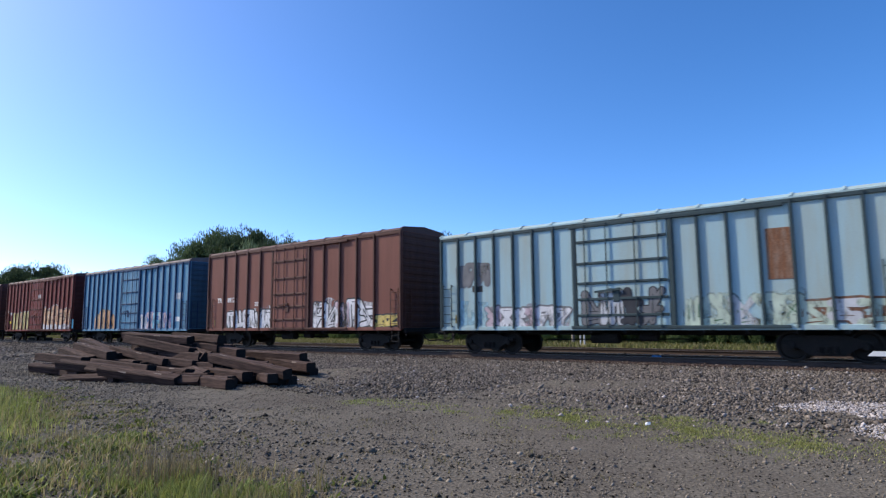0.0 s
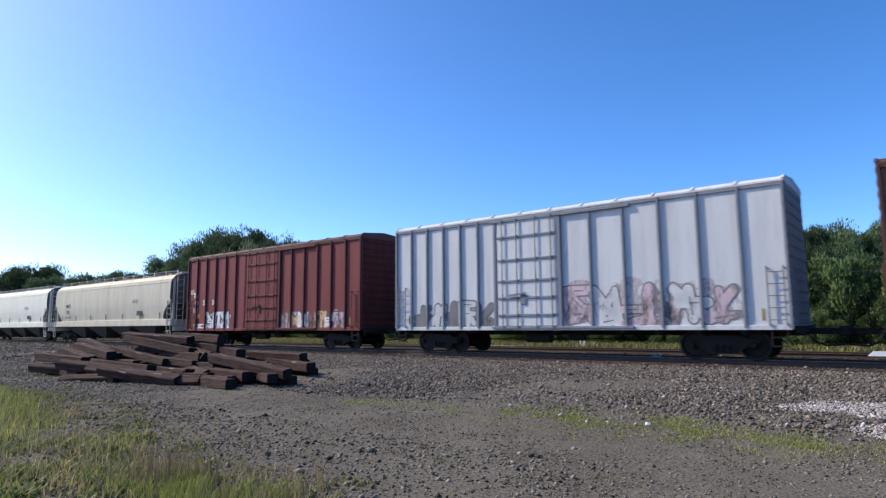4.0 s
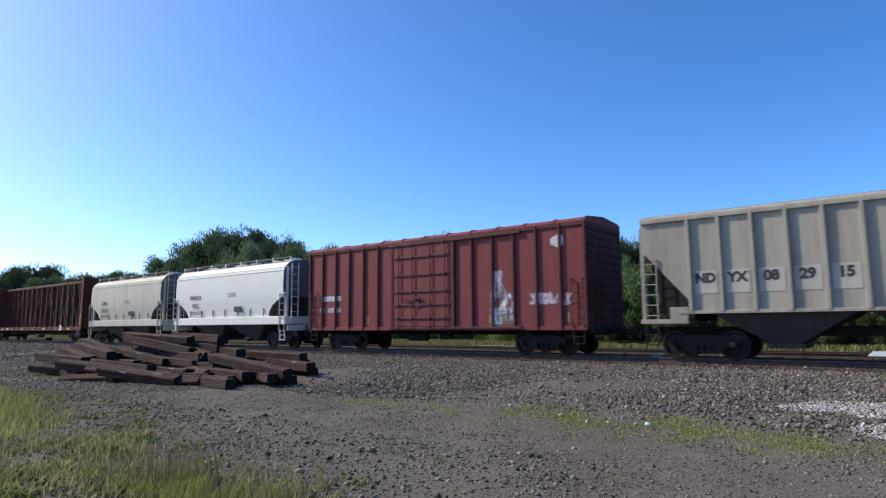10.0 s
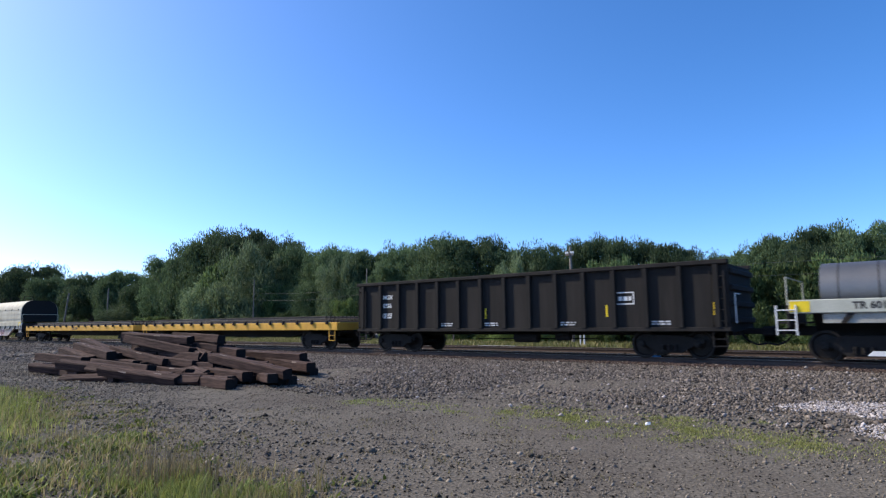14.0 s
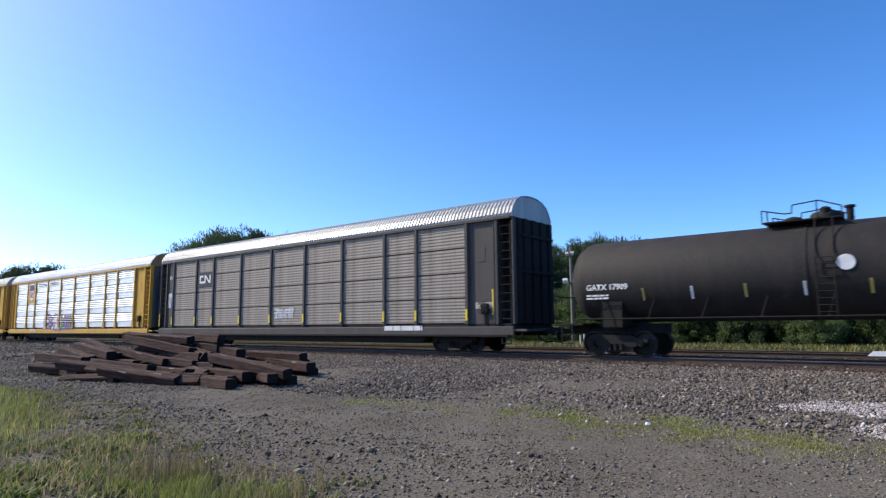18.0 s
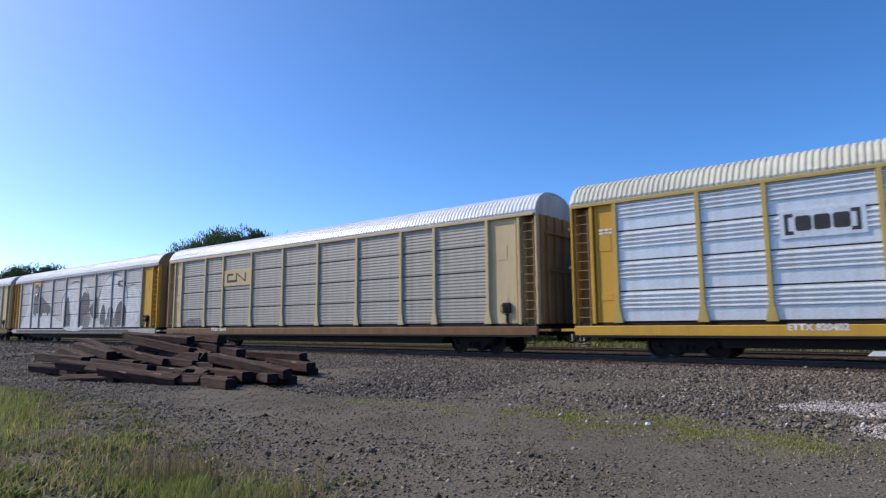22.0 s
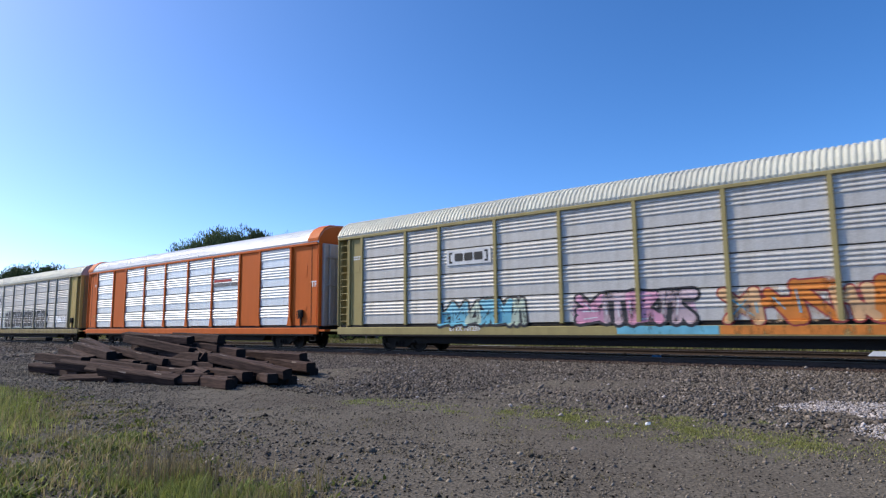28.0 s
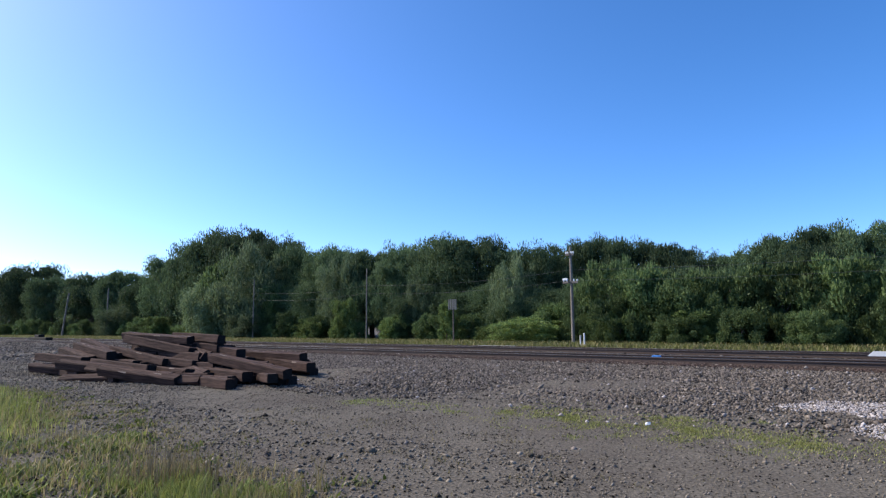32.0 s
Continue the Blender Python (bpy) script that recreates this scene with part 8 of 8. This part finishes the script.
def lay_tie(x, y, z, yaw=0.0, tilt=0.0, length=2.6, roll=0.0):
    """x, y, z: the middle of the tie's right end."""
    ob = new("timber_tie", random.choice(LONG_TIES if length > 2.8 else TIES))
    ob.matrix_basis = pose(x, y, max(z, 0.10), roll + random.uniform(-9, 9), tilt + random.uniform(-1, 1), yaw)
    tagged(ob, "weathered dark brown railway tie in the discarded pile", "railway tie", "pile of old ties")


# the ties that show on top and in front: right end, yaw, tilt, length
TOP_TIES = [(-11.94, 7.60, 0.09, -5, -0.6, 3.1), (-11.31, 8.60, 0.28, -1, 5.4, 3.1), (-12.68, 10.40, 0.27, -10, 1.0, 2.6), (-13.46, 10.80, 0.48, 0, 1.1, 2.6),
        (-12.30, 8.30, 0.19, -6, 0.5, 2.6), (-11.41, 8.30, 0.20, -23, -0.9, 2.6), (-14.59, 9.60, 0.61, -5, 3.7, 2.6), (-15.60, 9.60, 0.98, -1, 2.2, 2.6),
        (-16.65, 9.30, 0.96, 8, 2.3, 3.1), (-16.02, 9.00, 0.64, 7, 6.0, 3.1), (-16.20, 8.40, 0.39, 1, 5.7, 3.1), (-18.50, 8.20, 0.49, -4, 7.4, 3.1),
        (-18.40, 7.90, 0.54, -2, 5.2, 2.6)]
END_TIES = [(-19.19, 7.70, 0.40, -3, 4.5, 2.6), (-18.05, 7.30, 0.19, -3, 0.2, 2.6), (-17.98, 6.95, 0.12, 1, 0.9, 2.6), (-15.67, 6.95, 0.06, -7, -0.2, 2.6),
        (-15.63, 7.70, 0.26, 2, 1.1, 3.1), (-14.47, 7.30, 0.10, -7, -1.2, 2.6), (-15.15, 8.60, 0.36, 2, 2.8, 2.6), (-14.51, 8.10, 0.18, -1, 0.9, 2.6),
        (-19.10, 7.50, 0.38, 7, 1.3, 2.6), (-15.52, 9.90, 0.70, -2, 3.5, 2.6)]
for row in TOP_TIES + END_TIES:
    lay_tie(*row)
    if row[2] > 0.3:   # more close beneath it
        lay_tie(row[0] - random.uniform(0.0, 0.5), row[1] + random.uniform(0.0, 0.2), row[2] - 0.25, row[3] + random.uniform(-9, 9), row[4] * 0.5)
    if row[0] > -17.2:
        lay_tie(row[0] - random.uniform(0.2, 0.8), row[1] + random.uniform(0.3, 0.5), row[2] - random.uniform(0.06, 0.2), row[3] + random.uniform(-14, 14), row[4] * 0.7 + random.uniform(-2, 3))
        lay_tie(row[0] - random.uniform(0.0, 0.5), row[1] + random.uniform(0.15, 0.5), row[2] - 0.24, row[3] + random.uniform(-14, 6), row[4] * 0.3)
    if row[2] > 0.55:
        lay_tie(row[0] + random.uniform(-0.5, 0.1), row[1] + random.uniform(0.1, 0.4), row[2] - 0.49, row[3] + random.uniform(-9, 9))
# the tumbled ties inside the heap
heap = random.Random(77)
for q in range(46):
    x, y = heap.uniform(-17.8, -12.6), heap.uniform(7.3, 9.9)
    mid = max(0.0, 1 - abs(x + 15.9) / 4.2) * min(1.0, (y - 6.9) / 2.2)
    lay_tie(x, y, 0.10 + max(0.0, 0.72 * mid - 0.12) * heap.uniform(0.2, 1.0), heap.uniform(-24, 24), heap.uniform(-3, 6), roll=heap.uniform(-35, 35))
# the ties beneath and behind that carry them
for y in (8.5, 8.95, 9.4, 9.85):
    for x in (-13.2, -15.9, -18.6):
        lay_tie(x + random.uniform(-0.3, 0.3), y + random.uniform(-0.05, 0.05), 0.10, random.uniform(-5, 5))
for y in (7.6, 8.05):
    for x in (-15.6, -17.4, -18.9):
        lay_tie(x + random.uniform(-0.3, 0.3), y + random.uniform(-0.05, 0.05), 0.10, random.uniform(-5, 5))
for y in (8.7, 9.15, 9.6):
    for x in (-14.2, -16.9):
        lay_tie(x + random.uniform(-0.3, 0.3), y, 0.31, random.uniform(-4, 4))
for y in (8.1, 8.45):
    for x in (-17.0, -19.4):
        lay_tie(x + random.uniform(-0.3, 0.3), y, 0.31, random.uniform(-4, 4))
for y in (8.9, 9.35):
    for x in (-15.6, -17.6):
        lay_tie(x + random.uniform(-0.3, 0.3), y, 0.52, random.uniform(-4, 4))
for y in (9.05, 9.4):
    lay_tie(-16.4 + random.uniform(-0.3, 0.3), y, 0.74, random.uniform(-4, 4))

# ---- loose stone, grass and litter ----
STONE = mat("crushed_stone", (0.155, 0.130, 0.107), 0.9, var=0.25, scale=4, grime=(0.10, 0.078, 0.066), amount=0.6, bump=0.2, fine=60, island=0.88, spec=0.2)
GRIT = mat("fine_gravel", (0.160, 0.136, 0.105), 0.95, var=0.2, scale=4, grime=(0.12, 0.105, 0.10), amount=0.5, bump=0.2, fine=60, island=0.9, spec=0.15)
PALE_STONE = mat("pale_limestone_rubble", (0.45, 0.40, 0.375), 0.9, var=0.2, scale=4, bump=0.2, fine=60, island=0.4, spec=0.2)


def stones(name, xy, z, size, material, label, seed, flatness=0.7):
    """Broken stones: an uneven eight-sided lump for each place, all in one sheet of stuff."""
    r = np.random.RandomState(seed)
    n = len(xy)
    base = np.array([(1, 0, 0), (0, 1, 0), (-1, 0, 0), (0, -1, 0), (0, 0, 1), (0, 0, -1)], float)
    tri = np.array([(0, 1, 4), (1, 2, 4), (2, 3, 4), (3, 0, 4), (1, 0, 5), (2, 1, 5), (3, 2, 5), (0, 3, 5)])
    s = size * r.lognormal(0, 0.35, n)
    v = base[None] * (1 + r.uniform(-0.35, 0.35, (n, 6, 1))) + r.normal(scale=0.16, size=(n, 6, 3))
    v[:, :, 2] *= flatness
    a = r.uniform(0, 6.283, n)
    ca, sa = np.cos(a)[:, None], np.sin(a)[:, None]
    tl = r.normal(scale=0.35, size=(n, 1))
    x, y, zz = v[:, :, 0], v[:, :, 1], v[:, :, 2]
    zz = zz + x * tl
    p = np.stack([x * ca - y * sa, x * sa + y * ca, zz], 2) * s[:, None, None] / 2
    p += np.stack([xy[:, 0], xy[:, 1], z + s * 0.12], 1)[:, None]
    me = bpy.data.meshes.new(name)
    me.vertices.add(n * 6)
    me.vertices.foreach_set("co", p.reshape(-1))
    f = (tri[None] + (np.arange(n) * 6)[:, None, None]).reshape(-1)
    me.loops.add(len(f))
    me.loops.foreach_set("vertex_index", f)
    me.polygons.add(n * 8)
    me.polygons.foreach_set("loop_start", np.arange(n * 8) * 3)
    me.polygons.foreach_set("loop_total", np.full(n * 8, 3))
    me.update(calc_edges=True)
    me.materials.append(material)
    return tagged(new(name, me), label, "gravel", kind="stuff")


def ballast_profile(y):
    """Height of the stone bed across the near track."""
    return np.interp(y, [8.0, 10.5, 17.2, 18.7, 19.55, 23.0, 23.9, 25.4, 26.0, 29.4, 30.2], [0.0, 0.0, 0.005, 0.0, ZR - 0.185, ZR - 0.185, 0.02, 0.02, ZF - 0.185, ZF - 0.185, 0.0])


def scatter(n, x0, x1, y0, y1, seed, keep=None):
    r = np.random.RandomState(seed)
    p = np.stack([r.uniform(x0, x1, n), r.uniform(y0, y1, n)], 1)
    if keep is not None:
        p = p[keep(p, r)]
    return p


def seen(p):
    return (p[:, 0] > -3.7 * p[:, 1] - 1) & (p[:, 0] < 2.0)


fade = lambda p, r: seen(p) & (r.uniform(size=len(p)) < np.clip((p[:, 1] - 7.6 - 0.05 * p[:, 0]) / 3.2, 0.0, 1.0))
a = scatter(140000, -30, 1.5, 8.0, 19.6, 5, fade)
stones("ballast", a, ballast_profile(a[:, 1]), 0.041, STONE, "grey-brown crushed stone beside the track", 6)
STAIN = mat("rust_stained_grit", (0.085, 0.060, 0.050), 0.95, var=0.3, scale=4, bump=0.2, island=0.4, spec=0.1)
a = scatter(26000, -34, 1.5, 19.25, 20.75, 17, lambda p, r: seen(p))
stones("rusty_grit", a, ballast_profile(a[:, 1]) + 0.012, 0.045, STAIN, "rust-brown grit along the rail", 18)
a = scatter(26000, -34, 1.5, 19.5, 26.4, 15, lambda p, r: seen(p))
stones("ballast", a, ballast_profile(a[:, 1]) - 0.008, 0.06, STONE, "grey-brown crushed stone between the rails", 16)
a = scatter(20000, -70, -29, 9.0, 26.0, 25, lambda p, r: seen(p))
stones("ballast", a, ballast_profile(a[:, 1]), 0.09, STONE, "grey-brown crushed stone along the track", 26)


def gh(p):
    return np.array([ground_height(x, y) for x, y in p])


r0 = np.random.RandomState(8)
a = scatter(120000, -18, 1.2, 2.6, 10.0, 9, lambda p, r: seen(p) & (r.uniform(size=len(p)) < np.clip(1.25 - 0.09 * p[:, 1], 0.25, 1) * (0.7 + 0.3 * np.sin(p[:, 0] * 0.9 + p[:, 1] * 2.1))))
stones("gravel", a, gh(a), 0.016, GRIT, "fine grey gravel trodden into the yard", 10)
a = scatter(26000, -32, -12.5, 3.4, 9.6, 39, lambda p, r: seen(p))
stones("gravel", a, gh(a), 0.032, GRIT, "grey gravel round the old ties", 40)
a = scatter(1500, -16, 1.0, 2.6, 9.5, 29, lambda p, r: seen(p))
stones("gravel", a, gh(a), 0.027, STONE, "scattered larger stones on the yard", 30)
a = scatter(19000, -3.0, 1.0, 8.2, 13.2, 31, lambda p, r: (r.uniform(size=len(p)) < np.clip(1.5 - (((p[:, 0] + 0.4) / 2.0) ** 2 + ((p[:, 1] - 11.3) / 1.25) ** 2) * 1.7, 0.1, 1)) & (((p[:, 0] + 0.4) / 2.0) ** 2 + ((p[:, 1] - 11.3) / 1.25) ** 2 + 0.35 * np.sin(p[:, 0] * 4) * np.sin(p[:, 1] * 3.1) < 0.75) | ((((p[:, 0] + 0.1) / 0.9) ** 2 + ((p[:, 1] - 9.2) / 0.9) ** 2 < 0.8) & (r.uniform(size=len(p)) < 0.55)))
stones("pale_rubble", a, ballast_profile(a[:, 1]) + 0.012, 0.028, PALE_STONE, "patch of pale crushed limestone spilled on the gravel", 32)
a = scatter(500, -20, 1.0, 7.5, 19, 33, lambda p, r: seen(p) & (r.uniform(size=len(p)) < 0.5))
stones("pale_stone", a, ballast_profile(a[:, 1]) + 0.012, 0.05, PALE_STONE, "single pale stones in the crushed stone", 34)


def grass_mat(name, c, c2):
    return leaf_mat(name, c, c2)


GRASS = grass_mat("green_grass", (0.105, 0.130, 0.034), (0.30, 0.32, 0.09))
DRY = grass_mat("dry_grass", (0.26, 0.23, 0.10), (0.42, 0.35, 0.17))
BROADLEAF = grass_mat("broadleaf_weed", (0.095, 0.130, 0.028), (0.30, 0.35, 0.085))
OLIVE_GRASS = grass_mat("olive_grass", (0.17, 0.165, 0.06), (0.34, 0.33, 0.12))
WEED = grass_mat("brown_weed", (0.17, 0.135, 0.075), (0.29, 0.235, 0.13))


def blades(name, xy, height, material, label, seed, width=0.006, lean=0.5):
    """Bent grass blades of three joints, all in one sheet of stuff."""
    r = np.random.RandomState(seed)
    n = len(xy)
    h = height * r.uniform(0.45, 1.25, n)
    a = r.uniform(0, 6.283, n)
    d = np.stack([np.cos(a), np.sin(a)], 1) * (h * lean * r.uniform(0.2, 1.2, n))[:, None]
    s = np.stack([-np.sin(a), np.cos(a)], 1) * (width * r.uniform(0.6, 1.4, n))[:, None]
    z0 = gh(xy) - 0.01
    rows = []
    for f, w in ((0.0, 1.0), (0.5, 0.8), (1.0, 0.12)):
        c = xy + d * f * f
        z = z0 + h * (f - 0.18 * lean * f * f)
        rows += [np.column_stack([c - s * w, z]), np.column_stack([c + s * w, z])]
    v = np.stack(rows, 1).reshape(-1, 3)
    q = np.array([(0, 1, 3, 2), (2, 3, 5, 4)])
    f = (q[None] + (np.arange(n) * 6)[:, None, None]).reshape(-1)
    me = bpy.data.meshes.new(name)
    me.vertices.add(len(v))
    me.vertices.foreach_set("co", v.reshape(-1))
    me.loops.add(len(f))
    me.loops.foreach_set("vertex_index", f)
    me.polygons.add(n * 2)
    me.polygons.foreach_set("loop_start", np.arange(n * 2) * 4)
    me.polygons.foreach_set("loop_total", np.full(n * 2, 4))
    me.update(calc_edges=True)
    me.materials.append(material)
    return tagged(new(name, me), label, "grass", kind="stuff")


def clumps(n, centres, spread, seed):
    r = np.random.RandomState(seed)
    c = np.array(centres)
    i = r.randint(0, len(c), n)
    return c[i] + r.normal(scale=spread, size=(n, 2))


def verge(n, seed):
    """Random places in the weedy corner beside the camera, thinning out towards the yard."""
    def keep(p, r):
        e = np.interp(p[:, 0], [-16.5, -15, -11, -8, -5, -3.3], [4.5, 4.35, 3.65, 3.3, 3.25, 2.9]) + 0.25 * np.sin(p[:, 0] * 2.3) + 0.15 * np.sin(p[:, 0] * 5.1 + p[:, 1] * 3)
        m = np.array([noise.noise((x * 1.3, y * 1.3, 5.0)) for x, y in p])
        return (p[:, 1] < e) & (m > -0.02 + 0.25 * (r.uniform(size=len(p)) - 0.5)) & (p[:, 0] < -2.6)
    return scatter(n, -16.5, -2.4, 1.4, 6.2, seed, keep)


c1 = verge(2200, 50)
a = scatter(6000, -16, -2.4, 1.6, 6.2, 49, lambda p, r: p[:, 1] < 5.6)
stones("gravel", a, gh(a), 0.034, GRIT, "stones among the grass of the weedy corner", 48)
blades("grass", clumps(4200, c1[::7], 0.15, 51), 0.11, GRASS, "uneven green grass in the weedy corner", 52, 0.007, 0.7)
blades("weeds", clumps(7000, c1[1::6], 0.12, 151), 0.085, BROADLEAF, "low broad-leaved weeds in the weedy corner", 152, 0.016, 1.1)
blades("weeds", clumps(2600, c1[2::9], 0.16, 251), 0.12, WEED, "brownish dead weeds in the weedy corner", 252, 0.008, 0.9)
blades("grass", clumps(2800, c1[::5], 0.16, 53), 0.12, DRY, "pale dry grass in the weedy corner", 54)
blades("grass", clumps(1500, scatter(34, -5.3, -3.9, 2.35, 3.1, 155), 0.05, 156), 0.17, GRASS, "wispy grass at the edge of the gravel", 157, 0.004, 0.45)
blades("grass", clumps(500, scatter(24, -5.6, -3.5, 2.3, 3.5, 165), 0.05, 166), 0.26, DRY, "wispy dry stalks at the edge of the gravel", 167, 0.003, 0.35)
cv = scatter(1500, -15.5, -3.2, 1.6, 5.6, 301, lambda p, r: p[:, 1] < np.interp(p[:, 0], [-16, -11, -8, -3.3], [5.2, 4.6, 4.2, 3.2]) + r.normal(scale=0.35, size=len(p)))
blades("weeds", clumps(12500, cv, 0.10, 302), 0.05, OLIVE_GRASS, "low olive weeds thinning out over the gravel", 303, 0.009, 1.0)
blades("weeds", clumps(4200, cv[1::7], 0.11, 306), 0.07, BROADLEAF, "scattered broad-leaved weeds in the gravel", 307, 0.013, 1.0)
blades("weeds", clumps(3000, cv[::3], 0.10, 304), 0.08, WEED, "thin brown weeds over the gravel", 305, 0.005, 0.7)
c2 = scatter(60, -5.7, -4.9, 2.5, 3.1, 55)
blades("weeds", clumps(260, c2, 0.07, 56), 0.32, WEED, "tall brown weed stalks among the grass", 57, 0.004, 0.25)
blades("grass", clumps(420, scatter(26, -13.5, -10.0, 2.9, 3.8, 58), 0.14, 59), 0.34, GRASS, "taller green grass tufts", 60, 0.006, 0.4)
blades("grass", clumps(900, scatter(70, -15.5, -8.0, 2.4, 4.6, 158, lambda p, r: p[:, 1] < 3.1 - 0.2 * (p[:, 0] + 8.5)), 0.16, 159), 0.28, GRASS, "taller wispy grass tufts", 160, 0.004, 0.6)
blades("grass", clumps(600, scatter(50, -15.0, -6.0, 2.0, 4.6, 161, lambda p, r: p[:, 1] < 3.2 - 0.2 * (p[:, 0] + 8.5)), 0.15, 162), 0.32, DRY, "tall dry grass stalks", 163, 0.003, 0.45)
# the thin grassy strip across the yard and scattered tufts
c3 = scatter(4200, -5.4, 0.9, 6.6, 10.0, 61, lambda p, r: (np.array([noise.noise((x * 1.9, y * 1.9, 2.0)) for x, y in p]) + r.normal(scale=0.2, size=len(p)) > -0.02) & (r.normal(scale=0.62, size=len(p)) ** 2 > (p[:, 1] - np.interp(p[:, 0], [-5.4, -4.0, -2.6, -1.3, 0.8], [8.1, 8.05, 8.2, 7.85, 7.6])) ** 2))
blades("grass", clumps(11000, c3, 0.07, 62), 0.034, OLIVE_GRASS, "low yellowish grass strip across the gravel", 63, 0.005, 0.9)
blades("grass", clumps(8500, c3[::3], 0.09, 64), 0.040, GRASS, "low green grass strip across the gravel", 65, 0.005, 0.9)
c4 = scatter(46, -8.2, -5.6, 7.3, 8.2, 66)
blades("grass", clumps(900, c4, 0.10, 67), 0.05, GRASS, "thin green tufts in the gravel", 68, 0.005, 0.9)
c5 = scatter(120, -9.0, -1.5, 2.9, 6.6, 69)
blades("grass", clumps(1500, c5, 0.07, 70), 0.05, DRY, "sparse dry tufts in the gravel", 71, 0.004, 0.9)
# the long grass beyond the far track
far_g = scatter(60000, -150, 8, 30.4, 39.5, 72, lambda p, r: (p[:, 0] > -3.7 * p[:, 1]) & (p[:, 0] < 4))
MEADOW = grass_mat("meadow", (0.11, 0.125, 0.035), (0.23, 0.23, 0.08))
blades("meadow_grass", far_g, 0.24, MEADOW, "long yellow-green grass beyond the far track", 73, 0.035, 0.6)
blades("meadow_grass", far_g[::5] + 0.2, 0.28, DRY, "long dry grass beyond the far track", 74, 0.03, 0.6)

TWIG = mat("dead_twig", (0.06, 0.045, 0.035), 0.9, bump=0.2)
for x, y, l, a in ((-7.6, 3.75, 0.55, -28), (-5.55, 3.97, 0.35, -34)):
    m = Mesher()
    p = [Vector((-l / 2, 0, 0.015)), Vector((-l / 6, 0.02, 0.03)), Vector((l / 5, -0.01, 0.02)), Vector((l / 2, 0.02, 0.012))]
    for q, (s, e) in enumerate(zip(p, p[1:])):
        m.rod(s, e, 0.014 - 0.003 * q, 6)
    mesh_thing("dead_stick", m, TWIG, "dark dead stick lying on the gravel", "stick", "sticks on the gravel", m=pose(x, y, ground_height(x, y), 0, 0, a))
mesh_thing("paper_litter", Mesher().add([(a * 0.6, b * 0.6, c * 0.6) for a, b, c in ((-0.06, -0.03, 0.0), (0.05, -0.04, 0.02), (0.07, 0.03, 0.05), (-0.04, 0.04, 0.03), (0.0, 0.0, 0.06), (-0.06, -0.03, -0.004), (0.05, -0.04, 0.016), (0.07, 0.03, 0.046), (-0.04, 0.04, 0.026))],
           [(0, 1, 4), (1, 2, 4), (2, 3, 4), (3, 0, 4), (8, 7, 6, 5), (0, 5, 6, 1), (1, 6, 7, 2), (2, 7, 8, 3), (3, 8, 5, 0)]), WHITE_PAINT, "crumpled white paper scrap on the gravel", "litter", m=pose(-2.98, 7.95, 0.03, 10, 0, 40))


def motions():
    """The whole train runs past to the right."""
    steps = [2.0 * i for i in range(17)]
    for car, mid in CARS:
        walk(car, [(t, pose(mid + travel(t), YC, ZR)) for t in steps])
    for ob, k, dx, z in CARGO:
        walk(ob, [(t, pose((JOINTS[k] + JOINTS[k + 1]) / 2 + dx + travel(t), YC, ZR + z)) for t in steps])


motions()
